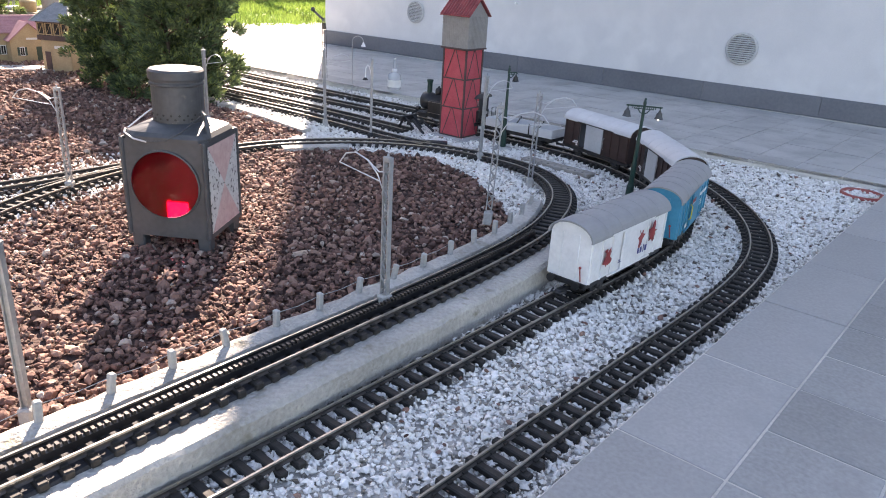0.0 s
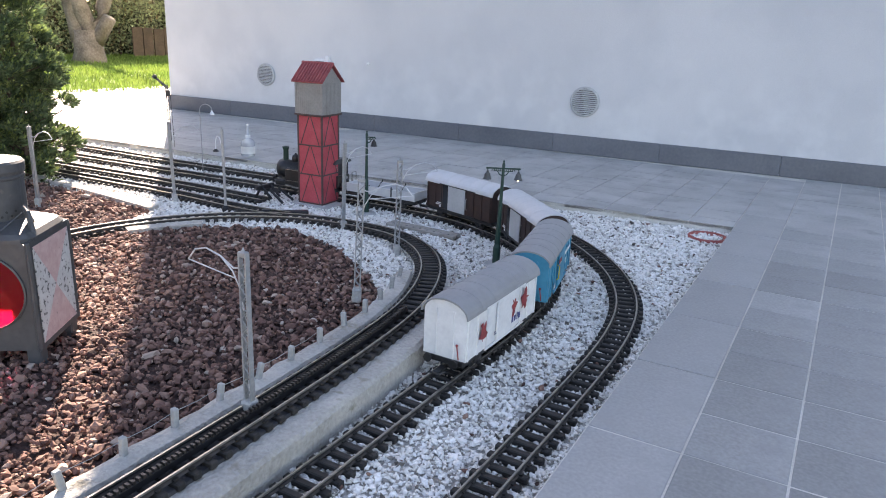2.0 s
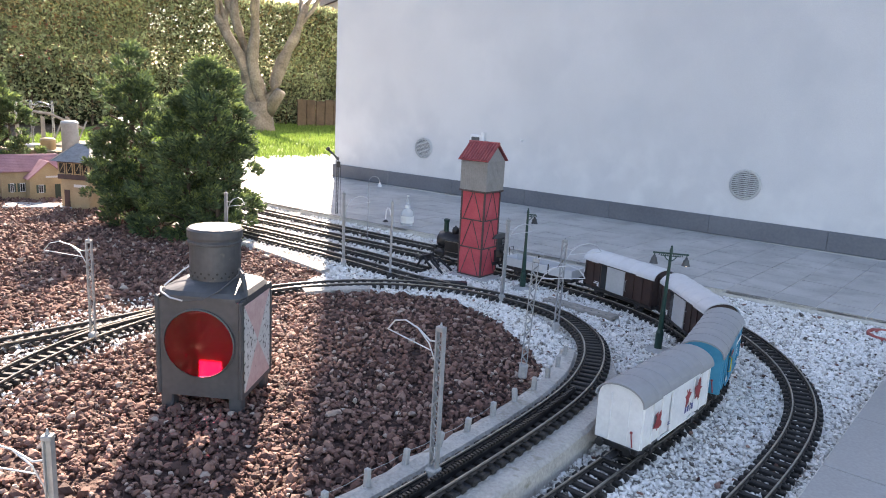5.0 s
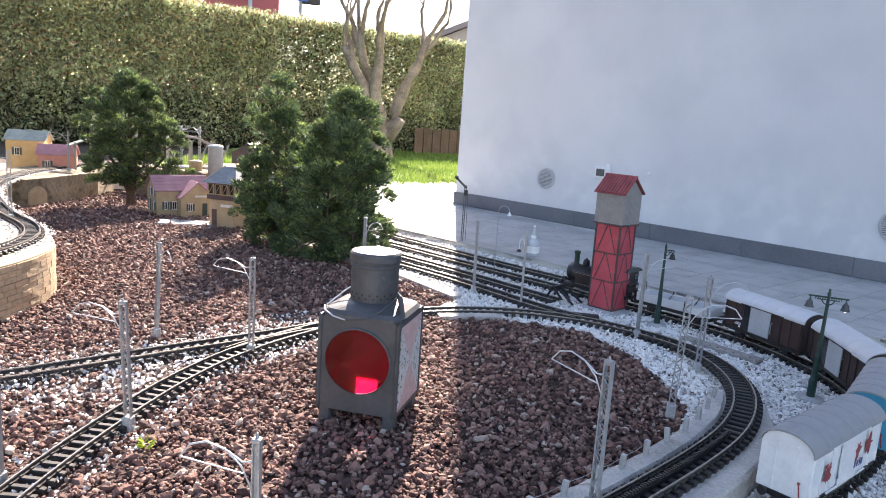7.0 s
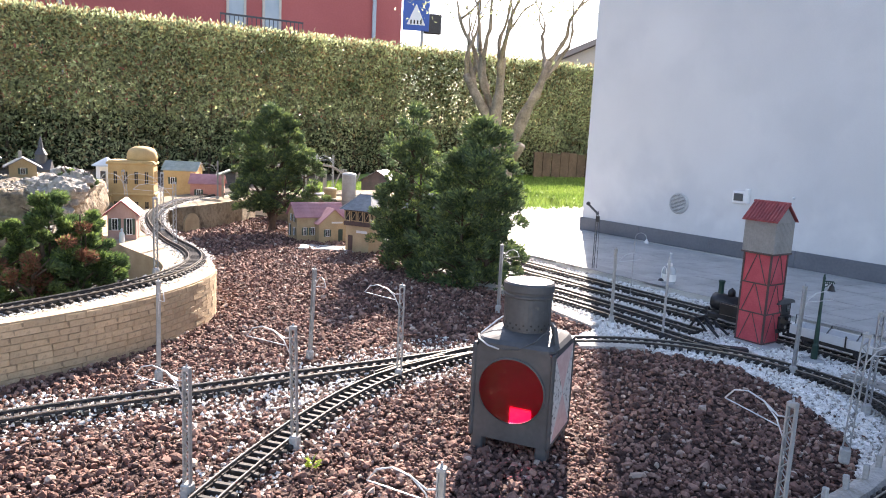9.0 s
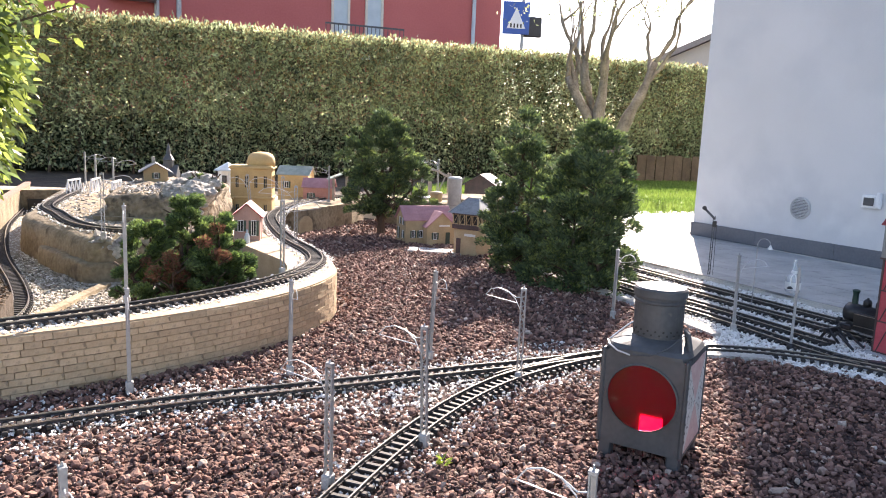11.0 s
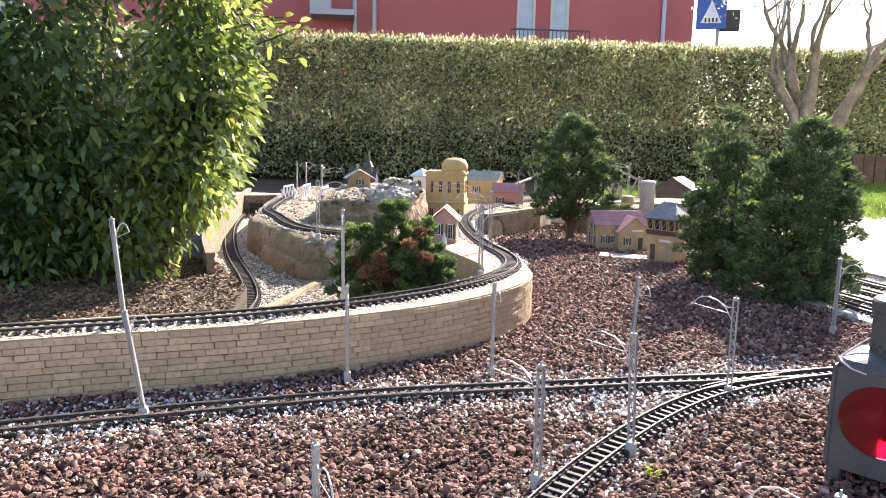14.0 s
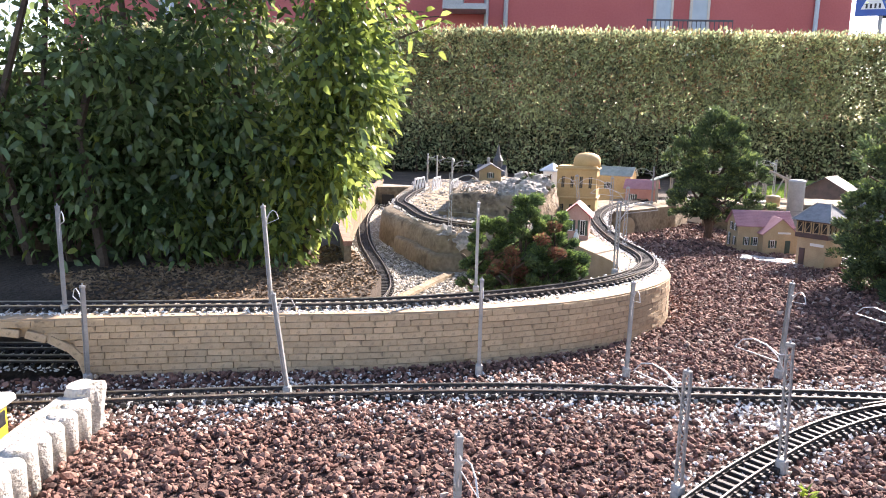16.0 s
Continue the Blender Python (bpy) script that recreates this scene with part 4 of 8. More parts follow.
def signal_lantern(m):
    t = thing("signal_lantern", m, "weathered grey metal railway lantern with a red lens", "lantern")
    w, d, z0, z1 = 0.084, 0.080, 0.028, 0.236
    bm = bmesh.new()
    # front plate with a round hole, drawn as a ring of quads out to the square edge
    cz, k = 0.142, 48
    for yy, sgn, hole in ((-d, 1, 0.0695),):
        a = []
        for i in range(k):
            an = 2 * math.pi * i / k
            c, s = math.cos(an), math.sin(an)
            f = min(w / max(abs(c), 1e-6), ((z1 - cz) if s > 0 else (cz - z0)) / max(abs(s), 1e-6))
            a.append((bm.verts.new((hole * c, yy, cz + hole * s)), bm.verts.new((f * c, yy, cz + f * s)), bm.verts.new((hole * c, yy + 0.004 * sgn, cz + hole * s))))
        for i in range(k):
            u, v = a[i], a[(i + 1) % k]
            bm.faces.new((u[0], u[1], v[1], v[0]))
            bm.faces.new((u[0], v[0], v[2], u[2]))
    body = part("body", bm, DARK_GREY, t, "dull grey sheet-metal front plate with a round opening")
    for x, y in ((w + 0.0005, 2 * d + 0.003), (-w, 2 * d - 0.002)):
        bm = bmesh.new()
        box(bm, x, 0, (z0 + z1) / 2, 0.003, y, z1 - z0)
        part("side_panel", bm, DARK_GREY, body)
    for sx in (-1, 1):
        for sy in (-1, 1):
            bm = bmesh.new()
            box(bm, sx * w, sy * d, (z0 + z1) / 2, 0.009, 0.009, z1 - z0, None, 0.003)
            part("corner_post", bm, DARK_GREY, body)
    bm = bmesh.new()
    tr = Matrix.Translation((0, -d - 0.001, cz)) @ Matrix.Rotation(radians(90), 4, "X")
    turned(bm, [(0.0690, -0.001), (0.0725, -0.001), (0.0728, 0.003), (0.0700, 0.004), (0.0690, 0.002)], 48, tr, True)
    part("lens_ring", bm, DARK_GREY, body)
    bm = bmesh.new()
    turned(bm, [(0.0005, 0.003), (0.0692, 0.003), (0.0692, 0.0), (0.0005, 0.0)], 48, tr)
    ob = part("red_lens", bm, RED_GLASS, body, "flat red glass lens")
    ob.visible_shadow = False
    bm = bmesh.new()
    # unseen added back plate; the window near its top lets sun onto the lens
    for x0, x1, zz0, zz1 in ((-w, -0.040, z0, z1), (0.006, w, z0, z1), (-0.040, 0.006, z0, 0.180), (-0.040, 0.006, 0.226, z1)):
        box(bm, (x0 + x1) / 2, d, (zz0 + zz1) / 2, x1 - x0, 0.003, zz1 - zz0)
    part("added_back_plate", bm, WHITE_PAINT, body, "unseen white back with a small window, added to light the lens")
    bm = bmesh.new()
    # added bright lining with a round blanked opening, bounces light to the lens
    a = []
    for i in range(k):
        an = 2 * math.pi * i / k
        c, q = math.cos(an), math.sin(an)
        f = min((d - 0.006) / max(abs(c), 1e-6), ((z1 - 0.006 - cz) if q > 0 else (cz - z0 - 0.004)) / max(abs(q), 1e-6))
        a.append([bm.verts.new((w - e, g * c, cz + g * q)) for e, g in ((0.004, 0.060), (0.004, f), (0.0015, 0.060))])
    for u, v in zip(a, a[1:] + a[:1]):
        bm.faces.new((u[0], u[1], v[1], v[0]))
        bm.faces.new((u[0], v[0], v[2], u[2]))
    part("lining", bm, WHITE_PAINT, body, "white lining added to bounce light into the lens")
    # sloping hood, then the chimney
    bm = bmesh.new()
    rows = []
    for f, z in ((1.05, z1 - 0.004), (1.05, z1 + 0.004), (0.97, z1 + 0.012), (0.80, z1 + 0.020), (0.63, z1 + 0.026)):
        ring = []
        for i in range(48):
            an = 2 * math.pi * (i + 0.5) / 48
            c, s = math.cos(an), math.sin(an)
            q = (abs(c) ** 6 + abs(s) ** 6) ** (-1 / 6) * (w * f) if f > 0.9 else (abs(c) ** (2 + 6 * (f - 0.6)) + abs(s) ** (2 + 6 * (f - 0.6))) ** (-1 / (2 + 6 * (f - 0.6))) * w * f
            ring.append(bm.verts.new((q * c, q * s * d / w, z)))
        rows.append(ring)
    for u, v in zip(rows, rows[1:]):
        for i in range(48):
            bm.faces.new((u[i], u[(i + 1) % 48], v[(i + 1) % 48], v[i]))
    bm.faces.new(rows[0]), bm.faces.new(rows[-1])
    part("hood", bm, DARK_GREY, t)
    bm = bmesh.new()
    zc = z1 + 0.024
    turned(bm, [(0.050, zc), (0.050, zc + 0.074), (0.0525, zc + 0.076), (0.0525, zc + 0.080), (0.0505, zc + 0.082), (0.0505, zc + 0.090)], 40)
    ch = part("chimney", bm, DARK_GREY, t)
    bm = bmesh.new()
    turned(bm, [(0.053, zc + 0.086), (0.054, zc + 0.089), (0.054, zc + 0.103), (0.050, zc + 0.107), (0.03, zc + 0.110), (0.003, zc + 0.111)], 40)
    part("cap", bm, DARK_GREY, ch, "dull round cap", False)
    bm = bmesh.new()
    for row in range(2):
        for i in range(20):
            an = 2 * math.pi * (i + 0.5 * row) / 20
            p = Vector((math.cos(an), math.sin(an), 0))
            rod(bm, p * 0.0485 + Vector((0, 0, zc + 0.010 + row * 0.008)), p * 0.0506 + Vector((0, 0, zc + 0.010 + row * 0.008)), 0.0024, None, 8)
    part("vent_perforation", bm, BLACK, ch, "two rows of small air holes")
    # painted side shield, quartered pink and white
    for i, (mat, pts) in enumerate(((FLAKED_PINK, [(-1, 1), (1, 1), (0, 0)]), (FLAKED_WHITE, [(1, 1), (1, -1), (0, 0)]), (FLAKED_PINK, [(1, -1), (-1, -1), (0, 0)]), (FLAKED_WHITE, [(-1, -1), (-1, 1), (0, 0)]))):
        bm = bmesh.new()
        f = [(w + 0.0025, y * (d - 0.010), 0.132 + z * 0.092) for y, z in pts]
        a = [bm.verts.new(p) for p in f]
        b = [bm.verts.new((p[0] + 0.0012, p[1], p[2])) for p in f]
        bm.faces.new(a), bm.faces.new(b[::-1])
        for q in range(3):
            bm.faces.new((a[q], a[(q + 1) % 3], b[(q + 1) % 3], b[q]))
        part("painted_quarter", bm, mat, body, "flaking pink paint" if mat is FLAKED_PINK else "flaking white paint")
    for sx, sy in ((-1, -1), (1, -1), (-1, 1), (1, 1)):
        bm = bmesh.new()
        box(bm, sx * (w - 0.014), sy * (d - 0.014), 0.010, 0.026, 0.026, 0.045, None, 0.003)
        part("foot", bm, DARK_GREY, t)
    bm = bmesh.new()
    tube(bm, [(-0.086, -0.02, z1 - 0.002), (-0.085, -0.06, z1 + 0.012), (-0.074, -0.083, z1 + 0.010), (-0.055, -0.085, z1 - 0.001), (-0.03, -0.084, z1 - 0.006)], 0.0018)
    tube(bm, [(-0.084, -0.05, z1 + 0.012), (-0.06, -0.02, z1 + 0.038), (-0.035, 0.0, z1 + 0.058)], 0.0016)
    part("carrying_wire", bm, WIRE, t, "bent shiny carrying wire")
    bm = bmesh.new()
    tube(bm, [(-0.03, -0.084, z1 - 0.006), (0.01, -0.086, z1 - 0.001), (0.04, -0.075, z1 + 0.018), (0.066, -0.045, z1 + 0.045)], 0.0013)
    part("carrying_wire", bm, DARK_GREY, t, "dull end of the carrying wire")
    for y in (-0.035,):
        bm = bmesh.new()
        tube(bm, [(0.082, y - 0.012, z1 + 0.004), (0.07, y, z1 + 0.045), (0.064, y + 0.004, z1 + 0.052), (0.066, y + 0.02, z1 + 0.02)], 0.0050)
        part("handle_bracket", bm, DARK_GREY, t)
    return t


signal_lantern(Matrix.Translation((-0.672, 1.765, 0)) @ Matrix.Rotation(-radians(7), 4, "Z") @ Matrix.Diagonal((1.03, 1.03, 1.0, 1)))

# ---- overhead line masts ----


def arm_wires(reach, z):
    bm = bmesh.new()
    k = reach / 0.11
    tube(bm, [(0.004, 0, z), (0.02 * k, 0, z - 0.003), (0.045 * k, 0, z + 0.011), (0.072 * k, 0, z + 0.018), (0.095 * k, 0, z + 0.012), (0.11 * k, 0, z - 0.006)], 0.0013)
    tube(bm, [(0.004, 0, z - 0.065), (0.008 * k, 0, z - 0.035), (0.022 * k, 0, z - 0.008), (0.045 * k, 0, z + 0.011)], 0.0012)
    tube(bm, [(0.11 * k, 0, z - 0.006), (0.018 * k, 0, z - 0.018)], 0.0010)
    return bm


def lattice_mast(x, y, z=0.0, h=0.265, toward=180.0, lean=(0, 0), reach=0.11, label="slim grey lattice catenary mast with a curved wire bracket"):
    t = thing("catenary_mast", Matrix.Translation((x, y, z)) @ Matrix.Rotation(radians(toward), 4, "Z") @ pose(0, 0, 0, lean[0], lean[1], 0), label, "mast", "catenary masts")
    bm = bmesh.new()
    box(bm, 0, 0, 0.012, 0.020, 0.022, 0.032, None, 0.003)
    part("foot", bm, GREY_CONCRETE, t)
    for s in (-1, 1):
        bm = bmesh.new()
        box(bm, s * 0.0062, 0, 0.03 + (h - 0.03) / 2 - 0.004, 0.0025, 0.0085, h - 0.026)
        part("upright", bm, ZINC, t)
    bm = bmesh.new()
    n = int((h - 0.045) / 0.0125)
    for i in range(n):
        z0 = 0.034 + i * 0.0125
        for yy in (-0.0036, 0.0036):
            s = 1 if (i % 2) else -1
            rod(bm, (-0.0055 * s, yy, z0), (0.0055 * s, yy, z0 + 0.0125), 0.0009, None, 4)
    part("lattice", bm, ZINC, t)
    bm = bmesh.new()
    box(bm, 0, 0, h - 0.004, 0.015, 0.010, 0.008, None, 0.001)
    rod(bm, (0, 0, h), (0, 0, h + 0.006), 0.003, 0.001, 6)
    part("cap", bm, ZINC, t)
    part("bracket", arm_wires(reach, h - 0.025), WIRE, t, "pale curved wire bracket")
    return t


def solid_mast(x, y, z=0.0, h=0.27, toward=0.0, lean=(0, 0), reach=0.07, label="plain grey catenary mast with a small wire bracket"):
    t = thing("catenary_mast", Matrix.Translation((x, y, z)) @ Matrix.Rotation(radians(toward), 4, "Z") @ pose(0, 0, 0, lean[0], lean[1], 0), label, "mast", "catenary masts")
    bm = bmesh.new()
    box(bm, 0, 0, 0.012, 0.019, 0.019, 0.032, None, 0.003)
    part("foot", bm, GREY_CONCRETE, t)
    bm = bmesh.new()
    for s in (-1, 1):
        box(bm, s * 0.0042, 0, h / 2 + 0.01, 0.0018, 0.0095, h - 0.02)
    box(bm, 0, 0, h / 2 + 0.01, 0.007, 0.0018, h - 0.021)
    part("upright", bm, ZINC, t)
    bm = bmesh.new()
    box(bm, 0, 0, h, 0.0125, 0.0115, 0.006, None, 0.001)
    rod(bm, (0, 0, h + 0.003), (0, 0, h + 0.010), 0.0028, 0.001, 6)
    part("cap", bm, ZINC, t)
    part("bracket", arm_wires(reach, h - 0.028), WIRE, t, "pale curved wire bracket")
    return t


lattice_mast(-0.208, 1.352, 0.048, 0.262, 140)
lattice_mast(-0.003, 1.845, 0.040, 0.275, -10, (0, 2))
lattice_mast(0.152, 2.297, 0.0, 0.275, 5, (0, 1))
solid_mast(0.020, 2.580, 0.0, 0.275, 15, (0, 1), 0.09)
solid_mast(-0.550, 2.985, 0.0, 0.28, 15, (0, -1), 0.10)
lattice_mast(-1.062, 2.038, 0.0, 0.265, 180)
lattice_mast(-1.110, 1.538, 0.0, 0.265, 180, (0, 2))
lattice_mast(-1.186, 1.280, 0.0, 0.245, 180)
solid_mast(-1.362, 2.09, 0.0, 0.272, -35, (0, 4))
solid_mast(-1.630, 1.762, 0.0, 0.265, -40, (0, 2))
solid_mast(-1.892, 1.455, 0.0, 0.262, -40, (0, 0))
solid_mast(-2.058, 0.966, 0.0, 0.256, 45, (-3, -8.6), 0.05, "tilted grey catenary mast beside the branch track")
solid_mast(-2.440, 0.613, 0.0, 0.252, 190, (0, 0), 0.055)
solid_mast(-0.650, 1.060, 0.0, 0.255, 180, (0, 0), 0.10)
lattice_mast(-1.222, 0.760, 0.0, 0.255, -30)
solid_mast(-0.98, 2.93, 0.0, 0.265, -20, (0, 0), 0.08)
solid_mast(-2.585, 0.605, 0.150, 0.285, 0, (0, -3), 0.06, "grey catenary mast standing on the viaduct")
solid_mast(-2.300, 1.053, 0.150, 0.290, 45, (0, -4), 0.04, "leaning grey catenary mast on the viaduct")
solid_mast(-2.125, 1.66, 0.150, 0.285, -45, (0, 1), 0.05, "grey catenary mast on the viaduct")
lattice_mast(-2.035, 2.262, 0.150, 0.27, 60, (0, 0), 0.15, "lattice catenary mast on the curve of the viaduct")
lattice_mast(-2.368, 2.798, 0.150, 0.275, 225, (0, 0), 0.16, "lattice catenary mast where the viaduct straightens")
lattice_mast(-2.655, 3.085, 0.150, 0.29, 225, (0, 0), 0.16, "lattice catenary mast on the far stretch of the viaduct")
lattice_mast(-2.84, 3.09, 0.150, 0.29, 225, (0, 6), 0.10, "leaning lattice catenary mast before the yellow palace")
solid_mast(-3.40, 4.62, 0.150, 0.27, 225, (0, 0), 0.13, "grey catenary mast on the tunnel block")
lattice_mast(-2.925, 2.262, 0.200, 0.265, 45, (0, 0), 0.12, "lattice mast at the corner of the concrete hillside")
for x, y in ((-4.35, 3.55), (-4.75, 3.75), (-5.1, 3.95)):
    solid_mast(x, y, 0.205, 0.24, 20, (0, 0), 0.16, "grey mast with a long arched arm on the hillside")
for x, y, a in ((-3.05, 5.45, 0), (-2.98, 5.6, 180), (-3.3, 5.7, 0)):
    lattice_mast(x, y, 0.10, 0.38, a, (0, 0), 0.13, "tall pale lattice mast beside the far trestle")

# ---- lamps and signals ----


def bell_shade(bm, x, z, r=0.012):
    turned(bm, [(0.0025, 0.017), (0.004, 0.012), (r * 0.62, 0.009), (r * 0.75, 0.0), (r, -0.006), (r * 0.9, -0.0062), (r * 0.6, -0.001)], 14, Matrix.Translation((x, 0, z)))
    return bm


def street_lamp(m, h, double):
    t = thing("street_lamp", m, "dark green cast model street lamp with %s" % ("two bell shades, one lit" if double else "one bell shade"), "lamp", "model street lamps")
    bm = bmesh.new()
    turned(bm, [(0.034, -0.012), (0.034, 0.004), (0.031, 0.008), (0.012, 0.010)], 24)
    part("base", bm, GREY_CONCRETE, t, "round grey foot")
    bm = bmesh.new()
    turned(bm, [(0.0105, 0.008), (0.0105, 0.055), (0.0085, 0.060), (0.0075, 0.064), (0.0068, 0.12), (0.0058, 0.125), (0.0050, 0.17), (0.0040, h - 0.03), (0.0036, h - 0.012), (0.005, h - 0.010), (0.003, h)], 14)
    ball(bm, (0, 0, h + 0.003), 0.0035, 1)
    part("post", bm, GREEN, t)
    w = 0.042 if double else 0.024
    ends = (-w, w) if double else (w,)
    bm = bmesh.new()
    z = h - 0.016
    box(bm, 0 if double else w / 2, 0, z, 2 * w + 0.01 if double else w + 0.008, 0.0035, 0.004)
    box(bm, 0 if double else w / 2, 0, z - 0.007, (2 * w if double else w) * 0.62, 0.0025, 0.0022)
    for e in ends:
        s = 1 if e > 0 else -1
        for i in range(5):
            rod(bm, (s * (0.006 + i * 0.0055), 0, z), (s * (0.009 + i * 0.0055), 0, z - 0.007), 0.0012, None, 5)
        tube(bm, [(s * 0.003, 0, z - 0.02), (s * 0.010, 0, z - 0.016), (s * 0.016, 0, z - 0.007)], 0.0016, 5)
        rod(bm, (e, 0, z), (e, 0, z - 0.012), 0.0016, None, 5)
    part("crossarm", bm, GREEN, t, "ornate fretted arm")
    for e in ends:
        sh = part("shade", bell_shade(bmesh.new(), e, z - 0.024), DARK_GREY if double else BLACK, t, "dark bell shade")
        if double and e > 0:
            bm = bmesh.new()
            ball(bm, (e, 0, z - 0.0285), 0.0045, 2)
            part("bulb", bm, BULB, sh, "small lit warm bulb", True)
    return t


street_lamp(Matrix.Translation((0.412, 2.168, 0.0)) @ Matrix.Rotation(radians(-8), 4, "Z") @ pose(0, 0, 0, 0, 1, 0), 0.292, True)
street_lamp(Matrix.Translation((0.112, 2.765, 0.0)) @ Matrix.Rotation(radians(-10), 4, "Z"), 0.285, False)


def swan_lamp(x, y, z, h, a, r=0.022):
    t = thing("swan_neck_lamp", Matrix.Translation((x, y, z)) @ Matrix.Rotation(radians(a), 4, "Z"), "thin grey swan-neck model lamp with a white shade", "lamp", "swan-neck lamps")
    bm = bmesh.new()
    tube(bm, [(0, 0, -0.01), (0.001, 0, h * 0.5), (0, 0, h - r)] + [(r - r * math.cos(u), 0, h - r + r * math.sin(u)) for u in np.linspace(0.3, math.pi, 8)], 0.0017)
    part("stem", bm, ZINC, t)
    bm = bmesh.new()
    turned(bm, [(0.002, 0.004), (0.004, 0.0), (0.010, -0.012), (0.0105, -0.014), (0.004, -0.010)], 12, Matrix.Translation((2 * r, 0, h - r - 0.004)))
    part("shade", bm, WHITE_PAINT, t, "small white shade")
    return t


swan_lamp(-0.50, 3.425, 0.0, 0.30, -5, 0.024)
t = thing("yard_lamp", Matrix.Translation((-0.363, 2.833, 0)), "grey model yard lamp with a small hooked arm", "lamp")
bm = bmesh.new()
turned(bm, [(0.012, -0.01), (0.012, 0.012), (0.006, 0.02)], 10)
part("base", bm, BLACK, t)
bm = bmesh.new()
box(bm, 0, 0, 0.145, 0.0085, 0.0085, 0.27, None, 0.001)
rod(bm, (0, 0, 0.28), (0, 0, 0.288), 0.003, 0.001, 6)
part("post", bm, ZINC, t)
bm = bmesh.new()
tube(bm, [(-0.003, 0, 0.225), (-0.009, 0, 0.252), (-0.016, 0, 0.258), (-0.022, 0, 0.245), (-0.023, 0, 0.215)], 0.0018)
part("hook", bm, WHITE_PAINT, t)
bm = bmesh.new()
turned(bm, [(0.004, 0.006), (0.010, 0.0), (0.010, -0.002)], 10, Matrix.Translation((-0.023, 0, 0.208)))
part("shade", bm, BLACK, t)

t = thing("semaphore_signal", Matrix.Translation((-0.715, 4.03, 0)), "tall grey model semaphore signal with its arm raised", "signal")
bm = bmesh.new()
box(bm, 0, 0, 0.0, 0.03, 0.03, 0.03, None, 0.003)
part("base", bm, BLACK, t)
for s in (-1, 1):
    bm = bmesh.new()
    box(bm, s * 0.0045, 0, 0.165, 0.0035, 0.007, 0.32)
    part("upright", bm, DARK_GREY, t)
bm = bmesh.new()
for i in range(12):
    rod(bm, (-0.0045, 0, 0.02 + i * 0.022), (0.0045, 0, 0.042 + i * 0.022), 0.0012, None, 4)
part("lattice", bm, TOWER_GREY, t)
bm = bmesh.new()
box(bm, -0.030, -0.006, 0.0, 0.075, 0.004, 0.011, Matrix.Translation((0, 0, 0.315)) @ Matrix.Rotation(radians(42), 4, "Y"))
turned(bm, [(0.011, -0.002), (0.011, 0.002)], 14, Matrix.Translation((-0.050, -0.006, 0.362)) @ Matrix.Rotation(radians(90), 4, "X"))
part("arm", bm, DARK_GREY, t, "raised dark signal arm")
bm = bmesh.new()
box(bm, 0.004, -0.006, 0.285, 0.02, 0.012, 0.03, None, 0.002)
part("lamp_box", bm, BLACK, t)
rod_bm = rod(bmesh.new(), (0.018, 0, 0.02), (0.014, 0, 0.28), 0.0012, None, 5)
part("pull_rod", rod_bm, BLACK, t)

# ---- water tower ----


